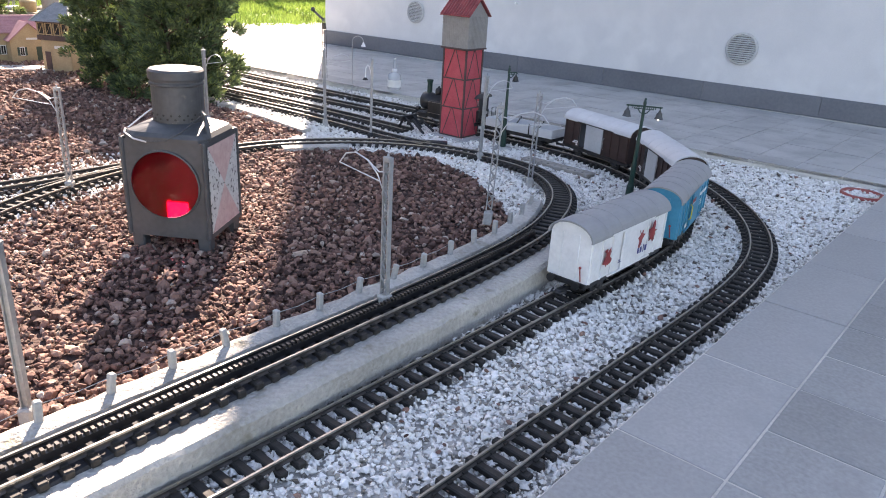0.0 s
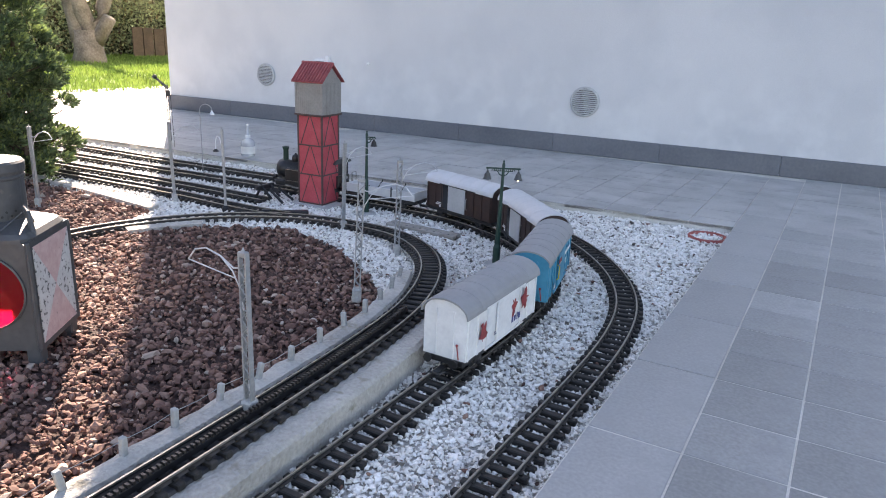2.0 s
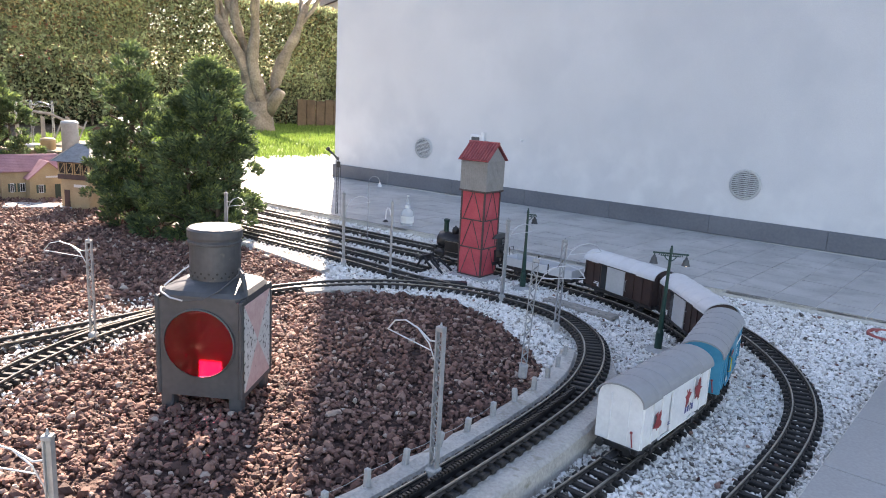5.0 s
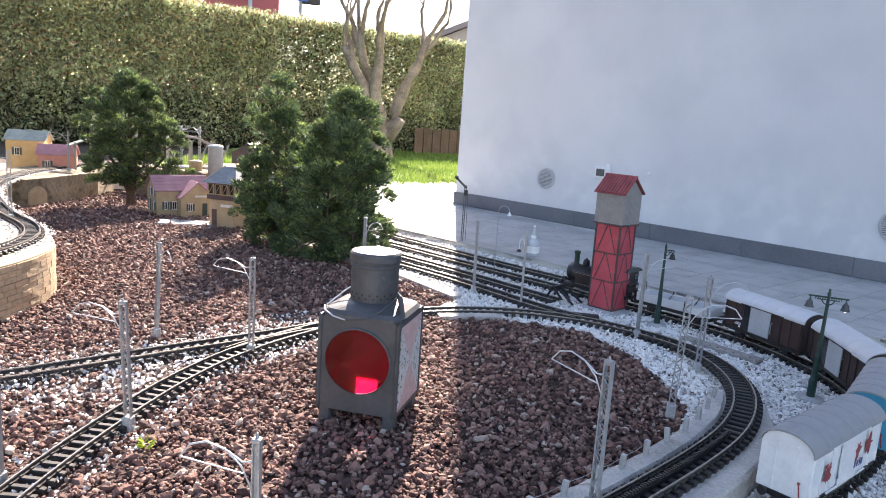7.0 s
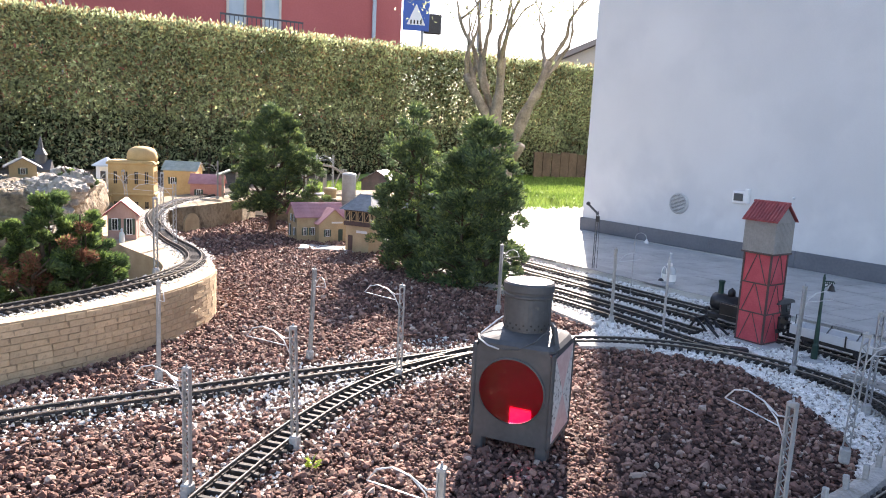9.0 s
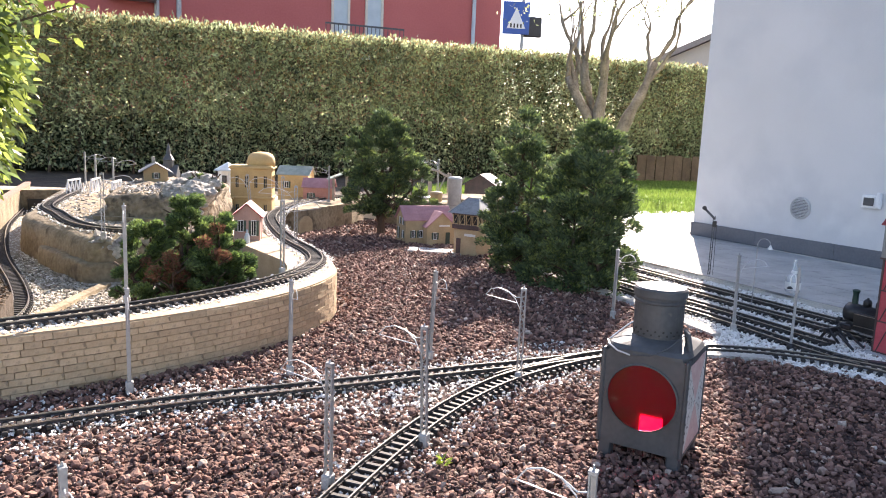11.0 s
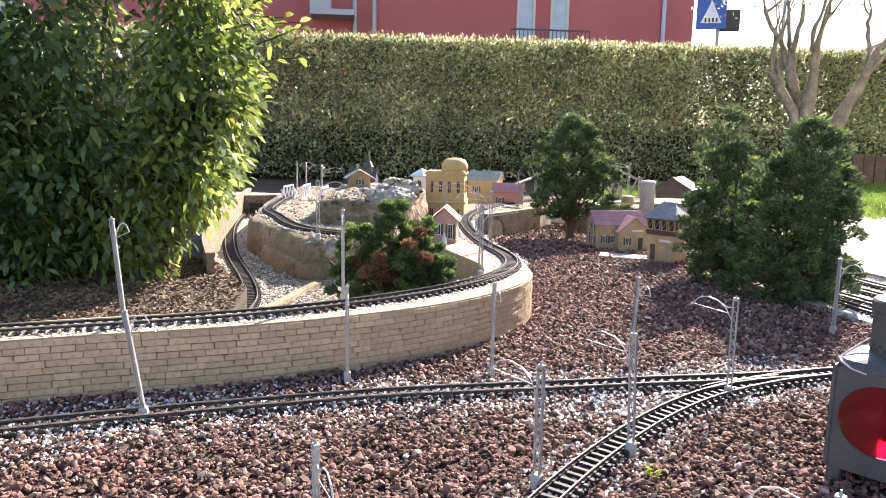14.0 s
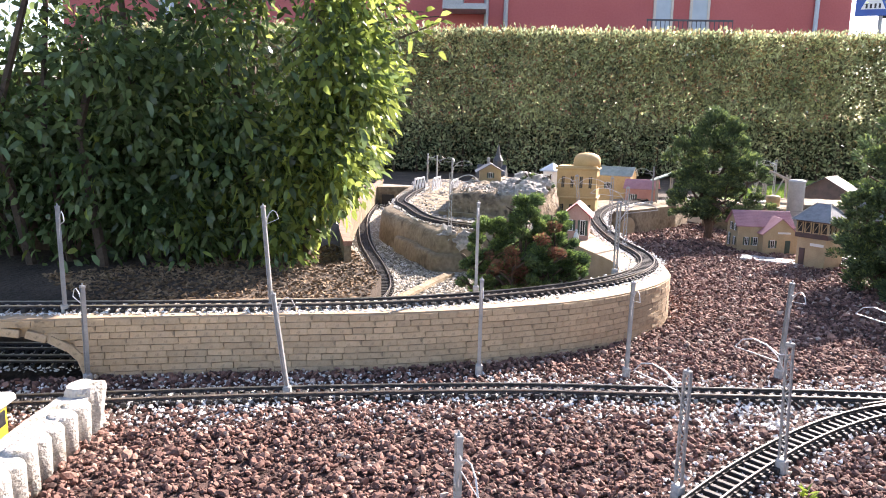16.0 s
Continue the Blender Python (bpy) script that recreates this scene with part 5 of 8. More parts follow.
def water_tower(m):
    t = thing("water_tower", m, "slender red model tower with grey tank house and tiled roof", "tower")
    bm = bmesh.new()
    box(bm, 0.008, -0.004, 0.0, 0.165, 0.150, 0.024, None, 0.003)
    part("plinth", bm, GREY_CONCRETE, t, "pale concrete plinth")
    s0, s1, zt = 0.0515, 0.0495, 0.330
    bm = bmesh.new()
    a = [bm.verts.new((x * s0, y * s0, 0.012)) for x, y in ((-1, -1), (1, -1), (1, 1), (-1, 1))]
    b = [bm.verts.new((x * s1, y * s1, zt)) for x, y in ((-1, -1), (1, -1), (1, 1), (-1, 1))]
    bm.faces.new(a), bm.faces.new(b)
    for i in range(4):
        bm.faces.new((a[i], a[(i + 1) % 4], b[(i + 1) % 4], b[i]))
    shaft = part("shaft", bm, TOWER_RED, t, "red infill panels")
    for face in range(4):
        R = Matrix.Rotation(radians(90 * face), 4, "Z")
        bm = bmesh.new()
        for i in range(4):
            z = 0.015 + i * 0.1042
            box(bm, 0, -0.0510, z, 0.103, 0.004, 0.0046, R)
        for i in range(3):
            z = 0.015 + i * 0.1042
            for s in (-1, 1):
                rod(bm, R @ Vector((s * 0.040, -0.0515, z)), R @ Vector((0.002 * s, -0.0505, z + 0.1042)), 0.0019, None, 4)
        part("brace_frame", bm, TIMBER, shaft, "dark timber bracing")
        bm = bmesh.new()
        box(bm, -0.0500, -0.0500, 0.172, 0.0058, 0.0058, 0.316, R)
        part("corner_post", bm, TIMBER, shaft)
    hw = 0.057
    bm = bmesh.new()
    prism(bm, [(-hw, 0.332), (hw, 0.332), (hw, 0.442), (0, 0.494), (-hw, 0.442)], -hw, hw, Matrix.Rotation(radians(90), 4, "Z"))
    house = part("tank_house", bm, TOWER_GREY, t, "grey boarded tank house")
    for face in range(4):
        R = Matrix.Rotation(radians(90 * face), 4, "Z")
        for i in range(14):
            bm = bmesh.new()
            box(bm, -hw + 0.0042 + i * 0.00815, -hw - 0.0006, 0.387, 0.0068, 0.0016, 0.108, R)
            part("cladding_board", bm, TOWER_GREY, house)
    bm = bmesh.new()
    box(bm, 0, 0, 0.330, 0.120, 0.120, 0.006, None, 0.001)
    part("sill_beam", bm, TIMBER, t)
    for s in (-1, 1):
        M = Matrix.Rotation(radians(90), 4, "Z") @ Matrix.Translation((s * 0.031, 0, 0.4735)) @ Matrix.Rotation(s * math.atan2(0.052, 0.057), 4, "Y")
        bm = bmesh.new()
        box(bm, 0.002 * s, 0, 0, 0.094, 0.132, 0.004, M, 0.001)
        roof = part("roof_side", bm, ROOF_RED, t, "dark red tiled roof slope")
        for i in range(11):
            bm = bmesh.new()
            rod(bm, M @ Vector((-0.046, -0.060 + i * 0.012, 0.0025)), M @ Vector((0.047, -0.060 + i * 0.012, 0.0025)), 0.0038, None, 8)
            part("tile_roll", bm, ROOF_RED, roof)
    bm = bmesh.new()
    tube(bm, [(-0.066, 0, 0.5045), (0.066, 0, 0.5045)], 0.005, 8)
    part("ridge", bm, ROOF_RED, t)
    bm = bmesh.new()
    rod(bm, (-0.056, 0.01, 0.20), (-0.056, 0.01, 0.28), 0.003, None, 6)
    box(bm, -0.057, 0.01, 0.26, 0.01, 0.014, 0.03, None, 0.002)
    part("spout", bm, ZINC, t)
    return t


water_tower(Matrix.Translation((-0.042, 2.945, -0.006)) @ Matrix.Rotation(radians(-38), 4, "Z"))

# ---- buffer stop, bottle, ring, planks ----
t = thing("buffer_stop", Matrix.Translation((-0.225, 2.975, 0)) @ Matrix.Rotation(radians(142), 4, "Z"), "black iron buffer stop at the end of the siding", "buffer stop")
for s in (-1, 1):
    bm = bmesh.new()
    rod(bm, (-0.035, s * 0.0235, 0.018), (0.012, s * 0.0235, 0.062), 0.005, None, 6)
    rod(bm, (0.035, s * 0.0235, 0.018), (0.008, s * 0.0235, 0.062), 0.005, None, 6)
    rod(bm, (-0.09, s * 0.03, 0.012), (-0.03, s * 0.0235, 0.05), 0.005, None, 6)
    part("side_frame", bm, BLACK, t)
    bm = bmesh.new()
    rod(bm, (0.014, s * 0.026, 0.052), (0.028, s * 0.026, 0.052), 0.008, None, 10)
    part("buffer", bm, BLACK, t)
bm = bmesh.new()
box(bm, 0.010, 0, 0.054, 0.012, 0.085, 0.018, None, 0.002)
part("beam", bm, BLACK, t)

t = thing("glue_bottle", Matrix.Translation((-0.337, 3.80, PAVE_TOP)), "clear plastic squeeze bottle with a white label on the paving", "bottle")
bm = bmesh.new()
turned(bm, [(0.030, 0), (0.032, 0.004), (0.032, 0.062), (0.028, 0.072), (0.014, 0.082), (0.012, 0.09), (0.009, 0.094), (0.005, 0.15), (0.003, 0.152)], 24)
part("bottle_body", bm, CLEAR_PLASTIC, t, "cloudy clear plastic", True)
bm = bmesh.new()
turned(bm, [(0.0326, 0.012), (0.0328, 0.012), (0.0328, 0.046), (0.0326, 0.046)], 24, None, True)
part("label_band", bm, LABEL_WHITE, t, "white paper label")
bm = bmesh.new()
turned(bm, [(0.0123, 0.082), (0.0135, 0.083), (0.0125, 0.096), (0.0065, 0.10), (0.0055, 0.148), (0.0045, 0.150)], 16)
part("nozzle", bm, LABEL_WHITE, t, "white pointed nozzle")

t = thing("plant_saucer", Matrix.Translation((1.205, 2.395, -0.017)), "faded red plastic ring sunk in the white gravel", "saucer")
bm = bmesh.new()
turned(bm, [(0.045, -0.01), (0.058, -0.01), (0.064, 0.020), (0.061, 0.026), (0.056, 0.026), (0.048, 0.004)], 32, None, True)
part("rim", bm, TERRACOTTA, t)
bm = bmesh.new()
turned(bm, [(0.047, -0.006), (0.0475, 0.002), (0.001, 0.002)], 24)
part("inset", bm, BLACK, t, "dark hollow middle")

t = thing("plank", Matrix.Translation((0.270, 2.535, 0.006)) @ Matrix.Rotation(radians(-47), 4, "Z") @ pose(0, 0, 0, 0, -1, 0), "grey weathered plank with slots lying on the gravel", "plank")
for yy in (-0.012, 0.012):
    bm = bmesh.new()
    box(bm, 0, yy, 0, 0.27, 0.021, 0.012, None, 0.002)
    part("board", bm, PLANK, t)
bm = bmesh.new()
for i in range(9):
    box(bm, -0.11 + i * 0.0275, -0.012, 0.0064, 0.006, 0.004, 0.0012)
part("slot_row", bm, BLACK, t)

# ---- the train ----


def wheelset(t, x):
    for s in (-1, 1):
        bm = bmesh.new()
        M = Matrix.Translation((x, s * 0.0235, 0.0345)) @ Matrix.Rotation(radians(90), 4, "X")
        turned(bm, [(0.0155, -0.003), (0.0155, 0.003), (0.012, 0.0035), (0.004, 0.004)], 20, M)
        part("wheel", bm, BLACK, t)
    bm = bmesh.new()
    rod(bm, (x, -0.04, 0.0345), (x, 0.04, 0.0345), 0.0025, None, 8)
    part("axle", bm, BLACK, t)
    for s in (-1, 1):
        bm = bmesh.new()
        box(bm, x, s * 0.036, 0.041, 0.028, 0.007, 0.016, None, 0.002)
        box(bm, x, s * 0.037, 0.0345, 0.011, 0.010, 0.012, None, 0.002)
        part("axle_box", bm, BLACK, t)


def couplers(t, L):
    for s in (-1, 1):
        bm = bmesh.new()
        box(bm, s * (L / 2 + 0.012), 0, 0.035, 0.03, 0.014, 0.007, None, 0.002)
        tube(bm, [(s * (L / 2 + 0.02), -0.014, 0.036), (s * (L / 2 + 0.032), -0.010, 0.036), (s * (L / 2 + 0.032), 0.010, 0.036), (s * (L / 2 + 0.02), 0.014, 0.036)], 0.002)
        part("coupling", bm, BLACK, t)
        for q in (-1, 1):
            bm = bmesh.new()
            rod(bm, (s * (L / 2 - 0.002), q * 0.027, 0.052), (s * (L / 2 + 0.012), q * 0.027, 0.052), 0.0035, None, 8)
            rod(bm, (s * (L / 2 + 0.012), q * 0.027, 0.052), (s * (L / 2 + 0.0145), q * 0.027, 0.052), 0.0085, None, 12)
            part("buffer", bm, BLACK, t)


def box_wagon(m, side, label, door=None, L=0.305, W=0.088):
    t = thing("covered_wagon", m, label, "wagon", "wagons of the train")
    bm = bmesh.new()
    box(bm, 0, 0, 0.048, L, W * 0.92, 0.012, None, 0.002)
    part("underframe", bm, BLACK, t)
    for x in (-L * 0.30, L * 0.30):
        wheelset(t, x)
    couplers(t, L)
    zb, ze = 0.055, 0.140
    arc = [(W / 2 * math.cos(u), ze + 0.026 * math.sin(u)) for u in np.linspace(0, math.pi, 13)]
    bm = bmesh.new()
    prism(bm, [(-W / 2, zb), (W / 2, zb)] + arc, -L / 2, L / 2, Matrix.Rotation(radians(90), 4, "Z"))
    body = part("body", bm, side, t)
    bm = bmesh.new()
    outer = [((W / 2 + 0.005) * math.cos(u), ze - 0.001 + 0.031 * math.sin(u)) for u in np.linspace(-0.05, math.pi + 0.05, 17)]
    inner = [((W / 2 + 0.002) * math.cos(u), ze - 0.001 + 0.0275 * math.sin(u)) for u in np.linspace(math.pi + 0.05, -0.05, 17)]
    prism(bm, outer + inner, -L / 2 - 0.006, L / 2 + 0.006, Matrix.Rotation(radians(90), 4, "Z"))
    roof = part("roof", bm, WAGON_ROOF if door else WAGON_ROOF_DULL, t, "curved pale grey roof" if door else "curved dull grey roof")
    for i in range(1, 6):
        bm = bmesh.new()
        x = -L / 2 + i * L / 6
        tube(bm, [(x, (W / 2 + 0.005) * math.cos(u), ze - 0.001 + 0.0312 * math.sin(u)) for u in np.linspace(0.02, math.pi - 0.02, 13)], 0.0008, 4)
        part("roof_seam", bm, WAGON_ROOF if door else WAGON_ROOF_DULL, roof)
    for s in (-1, 1):
        for i in range(9):
            if abs(i - 4) < 1.5:
                continue
            bm = bmesh.new()
            box(bm, -L / 2 + 0.006 + i * (L - 0.012) / 8, s * (W / 2 + 0.001), (zb + ze) / 2, 0.004, 0.003, ze - zb)
            part("side_rib", bm, side, body)
        bm = bmesh.new()
        box(bm, 0.004, s * (W / 2 + 0.003), (zb + ze) / 2, 0.080, 0.004, ze - zb - 0.004, None, 0.001)
        d = part("door", bm, door or side, body, "light grey sliding door" if door else "")
        if door:
            # Thin dark panel on the closed side stands for the shaded opening.
            bm = bmesh.new()
            box(bm, 0.062, s * (W / 2 + 0.0008), (zb + ze) / 2, 0.032, 0.003, ze - zb - 0.008)
            part("doorway", bm, DARK_PANE, body, "dark panel painted as the shaded opening beside the sliding door")
        bm = bmesh.new()
        tube(bm, [(-0.044, s * (W / 2 + 0.002), 0.075), (-0.044, s * (W / 2 + 0.007), 0.078), (-0.044, s * (W / 2 + 0.007), 0.108), (-0.044, s * (W / 2 + 0.002), 0.111)], 0.0013, 5)
        part("grab_handle", bm, YELLOW_PAINT if side is WAGON_BLUE else ZINC if side is WAGON_BROWN else WAGON_WHITE, d)
        for zr in (ze - 0.001, zb + 0.001):
            bm = bmesh.new()
            box(bm, 0, s * (W / 2 + 0.004), zr, 0.17, 0.003, 0.003)
            part("door_rail", bm, BLACK if side is WAGON_BROWN else side, body)
    for s in (-1, 1):
        for y in (-0.018, 0.018):
            bm = bmesh.new()
            box(bm, s * (L / 2 + 0.001), y, (zb + ze) / 2 + 0.004, 0.003, 0.003, ze - zb + 0.006)
            part("end_rib", bm, side, body)
        bm = bmesh.new()
        rod(bm, (s * (L / 2 + 0.006), -0.033, 0.060), (s * (L / 2 + 0.006), -0.029, 0.085), 0.0013, None, 5)
        ball(bm, (s * (L / 2 + 0.006), -0.029, 0.087), 0.003, 1)
        part("brake_lever", bm, RED_PRINT, t)
    return t


def print_bars(t, W, marks):
    """Plain blocks of print: (x, z, width, height, material) on both sides."""
    for x, z, w, h, mat in marks:
        for s in (-1, 1):
            bm = bmesh.new()
            box(bm, -x * s, s * (W / 2 + 0.0052), z, w, 0.0006, h)
            part("printed_bar", bm, mat, t)


def splash(bm, x, z, r, s, y):
    k = 18
    ring = [bm.verts.new((x + r * (0.25 + 0.75 * rng.random()) * math.cos(2 * math.pi * i / k), y, z + r * (0.3 + 1.1 * rng.random()) * math.sin(2 * math.pi * i / k))) for i in range(k)]
    ring2 = [bm.verts.new((v.co.x, y + 0.0006 * s, v.co.z)) for v in ring]
    bm.faces.new(ring), bm.faces.new(ring2[::-1])
    for i in range(k):
        bm.faces.new((ring[i], ring[(i + 1) % k], ring2[(i + 1) % k], ring2[i]))


def flat_wagon(m, L=0.29, W=0.088):
    t = thing("open_wagon", m, "low-sided pale grey open wagon with stake posts and loose chains", "wagon", "wagons of the train")
    bm = bmesh.new()
    box(bm, 0, 0, 0.048, L, W * 0.9, 0.014, None, 0.002)
    part("underframe", bm, BLACK, t)
    for x in (-L * 0.30, L * 0.30):
        wheelset(t, x)
    couplers(t, L)
    bm = bmesh.new()
    box(bm, 0, 0, 0.058, L, W, 0.006)
    part("floor_board", bm, WAGON_ROOF, t)
    for s in (-1, 1):
        bm = bmesh.new()
        box(bm, 0, s * (W / 2 - 0.001), 0.072, L, 0.004, 0.026, None, 0.001)
        part("side_board", bm, WAGON_ROOF, t, "pale grey drop side")
        bm = bmesh.new()
        box(bm, s * (L / 2 - 0.002), 0, 0.072, 0.004, W - 0.007, 0.026, None, 0.001)
        part("end_board", bm, WAGON_ROOF, t)
        for x in (-0.05, 0.05):
            bm = bmesh.new()
            box(bm, x, s * (W / 2 + 0.003), 0.073, 0.004, 0.004, 0.042, None, 0.001)
            part("stake", bm, BLACK, t)
    for x in (-0.05, 0.05):
        bm = bmesh.new()
        for i in range(19):
            y = -W / 2 + 0.006 + i * (W - 0.012) / 18
            z = 0.084 - 0.02 * (1 - (2 * i / 18 - 1) ** 2)
            box(bm, x, y, z, 0.0035 if i % 2 else 0.0016, 0.006, 0.0016 if i % 2 else 0.0035)
        part("chain", bm, BLACK, t, "sagging black chain")
    bm = bmesh.new()
    tube(bm, [(L / 2 + 0.004, -0.02, 0.06), (L / 2 + 0.004, -0.02, 0.115), (L / 2 + 0.004, 0.005, 0.115), (L / 2 + 0.004, 0.005, 0.06)], 0.0016, 5)
    part("hand_rail", bm, BLACK, t)
    return t


def tank_locomotive(m):
    t = thing("steam_locomotive", m, "black model tank locomotive with a green-black boiler and tall chimney", "locomotive")
    W = 0.096
    bm = bmesh.new()
    box(bm, 0, 0, 0.048, 0.285, W * 0.9, 0.014, None, 0.002)
    part("running_plate", bm, BLACK, t)
    for x in (-0.075, -0.01, 0.055):
        for s in (-1, 1):
            bm = bmesh.new()
            turned(bm, [(0.024, -0.003), (0.024, 0.003), (0.021, 0.004), (0.019, 0.002), (0.005, 0.002), (0.004, 0.006)], 22, Matrix.Translation((x, s * 0.027, 0.042)) @ Matrix.Rotation(-s * radians(90), 4, "X"))
            part("driving_wheel", bm, BLACK, t)
    for s in (-1, 1):
        bm = bmesh.new()
        box(bm, -0.01, s * 0.037, 0.034, 0.15, 0.003, 0.006)
        rod(bm, (0.055, s * 0.04, 0.036), (0.115, s * 0.04, 0.046), 0.0025, None, 6)
        part("coupling_rod", bm, ZINC, t)
        bm = bmesh.new()
        box(bm, 0.115, s * 0.038, 0.047, 0.045, 0.018, 0.022, None, 0.004)
        part("cylinder", bm, BLACK, t)
        bm = bmesh.new()
        box(bm, 0.025, s * 0.0385, 0.080, 0.125, 0.019, 0.050, None, 0.002)
        part("side_tank", bm, BLACK, t)
        bm = bmesh.new()
        box(bm, 0.025, s * 0.0484, 0.102, 0.12, 0.0012, 0.0015)
        box(bm, 0.025, s * 0.0484, 0.060, 0.12, 0.0012, 0.0015)
        part("lining", bm, RAIL_TOP, t, "thin pale lining")
    bm = bmesh.new()
    turned(bm, [(0.033, -0.05), (0.033, 0.085), (0.0345, 0.086), (0.0345, 0.118), (0.030, 0.121), (0.002, 0.124)], 28, Matrix.Translation((0.02, 0, 0.095)) @ Matrix.Rotation(radians(90), 4, "Y"))
    part("boiler", bm, BLACK, t, "", True)
    bm = bmesh.new()
    turned(bm, [(0.0125, 0.12), (0.0105, 0.128), (0.0098, 0.165), (0.0125, 0.172), (0.0130, 0.178), (0.0105, 0.179), (0.008, 0.170)], 20, Matrix.Translation((0.118, 0, 0)))
    part("chimney", bm, GREEN, t, "tall dark chimney", True)
    for x, r in ((0.072, 0.014), (0.030, 0.012)):
        bm = bmesh.new()
        turned(bm, [(r, 0.118), (r, 0.143), (r * 0.8, 0.150), (r * 0.3, 0.154), (0.003, 0.158)], 18, Matrix.Translation((x, 0, 0)))
        part("dome", bm, BLACK, t, "", True)
    bm = bmesh.new()
    rod(bm, (0.04, -0.02, 0.118), (0.04, -0.02, 0.140), 0.006, None, 10)
    part("pump", bm, BLACK, t)
    ze = 0.150
    bm = bmesh.new()
    box(bm, -0.088, 0, 0.10, 0.092, W, 0.092, None, 0.002)
    cab = part("cab", bm, BLACK, t)
    bm = bmesh.new()
    prism(bm, [((W / 2 + 0.006) * math.cos(u), ze - 0.006 + 0.018 * math.sin(u)) for u in np.linspace(0, math.pi, 13)], -0.056, 0.056, Matrix.Translation((-0.088, 0, 0)) @ Matrix.Rotation(radians(90), 4, "Z"))
    part("cab_roof", bm, DARK_GREY, cab, "dull black curved cab roof")
    for s in (-1, 1):
        bm = bmesh.new()
        box(bm, -0.09, s * (W / 2 + 0.0004), 0.118, 0.03, 0.002, 0.03)
        part("cab_window", bm, DARK_PANE, cab)
        for e in (-0.1348, -0.0412):
            bm = bmesh.new()
            box(bm, e, s * 0.026, 0.124, 0.0015, 0.016, 0.024)
            fr = part("end_window", bm, DARK_PANE, cab)
            bm = bmesh.new()
            for k in range(4):
                box(bm, e + (-0.001 if e < -0.1 else 0.001), s * 0.026 - 0.006 + k * 0.004, 0.124, 0.001, 0.0008, 0.022)
            part("window_bar", bm, ZINC, fr)
        bm = bmesh.new()
        tube(bm, [(-0.045, s * (W / 2 + 0.002), 0.062), (-0.045, s * (W / 2 + 0.004), 0.10)], 0.001, 5)
        part("grab_handle", bm, RAIL_TOP, cab)
    bm = bmesh.new()
    box(bm, -0.140, 0, 0.078, 0.012, 0.07, 0.044, None, 0.002)
    part("bunker", bm, BLACK, t)
    for y, z, lit in ((-0.022, 0.066, True), (0.022, 0.066, False), (0.0, 0.092, False)):
        bm = bmesh.new()
        rod(bm, (-0.146, y, z), (-0.158, y, z), 0.0075, None, 14)
        h = part("headlamp", bm, BLACK, t)
        bm = bmesh.new()
        rod(bm, (-0.158, y, z), (-0.1592, y, z), 0.0062, None, 14)
        part("lamp_glass", bm, BULB if lit else ZINC, h, "lit warm lamp" if lit else "silver unlit lamp")
    for y in (-0.028, 0.028):
        bm = bmesh.new()
        rod(bm, (0.142, y, 0.066), (0.155, y, 0.066), 0.0075, None, 14)
        part("headlamp", bm, BLACK, t)
    couplers(t, 0.29)
    bm = bmesh.new()
    tube(bm, [(-0.10, -0.01, ze + 0.012), (-0.10, -0.01, ze + 0.020), (-0.088, -0.01, ze + 0.020), (-0.088, -0.01, ze + 0.012)], 0.001, 5)
    part("whistle_rail", bm, ZINC, t)
    return t


ms = np.r_[0, np.cumsum(np.linalg.norm(np.diff(TRACK_MIDDLE, axis=0), axis=1))]
S0 = float(ms[np.argmin(np.hypot(TRACK_MIDDLE[:, 0] - 0.072, TRACK_MIDDLE[:, 1] - 1.448))]) + 0.235


def on_rails(s, L=0.29):
    a, _ = at_length(TRACK_MIDDLE, s - L * 0.3)
    b, _ = at_length(TRACK_MIDDLE, s + L * 0.3)
    c = (a + b) / 2
    return Matrix.Translation(c) @ Matrix.Rotation(math.atan2(b.y - a.y, b.x - a.x), 4, "Z")


white = box_wagon(on_rails(S0), WAGON_WHITE, "white covered wagon with red splash pictures and a grey roof")
for s in (-1, 1):
    for x, z, r in ((-0.095, 0.098, 0.022), (0.035, 0.108, 0.018), (0.085, 0.105, 0.022)):
        bm = bmesh.new()
        splash(bm, -x * s, z, r, s, s * (0.044 + 0.0052))
        part("printed_splash", bm, RED_PRINT, white, "dark red printed splash")
print_bars(white, 0.088, [(-0.045, 0.075, 0.012, 0.002, BLUE_PRINT), (-0.045, 0.079, 0.010, 0.002, BLUE_PRINT), (0.030, 0.080, 0.007, 0.014, BLUE_PRINT), (0.041, 0.079, 0.007, 0.012, BLUE_PRINT), (0.052, 0.080, 0.003, 0.016, BLUE_PRINT), (0.061, 0.079, 0.008, 0.012, BLUE_PRINT)])
blue = box_wagon(on_rails(S0 + 0.358), WAGON_BLUE, "turquoise blue covered wagon with white print and a grey roof")
print_bars(blue, 0.088, [(0.048, 0.118, 0.030, 0.008, WAGON_WHITE), (0.090, 0.118, 0.040, 0.008, WAGON_WHITE), (-0.025, 0.118, 0.034, 0.010, RED_PRINT), (-0.025, 0.112, 0.03, 0.002, WAGON_WHITE), (0.052, 0.102, 0.022, 0.002, WAGON_WHITE), (0.054, 0.096, 0.026, 0.002, WAGON_WHITE), (0.056, 0.090, 0.022, 0.002, WAGON_WHITE), (-0.085, 0.072, 0.018, 0.010, WAGON_WHITE)])
brown = box_wagon(on_rails(S0 + 0.716), WAGON_BROWN, "dark brown covered wagon with a light grey sliding door", DOOR_GREY)
print_bars(brown, 0.088, [(-0.085, 0.075, 0.020, 0.003, WAGON_WHITE), (-0.088, 0.070, 0.026, 0.003, WAGON_WHITE), (-0.080, 0.064, 0.008, 0.006, WAGON_WHITE)])
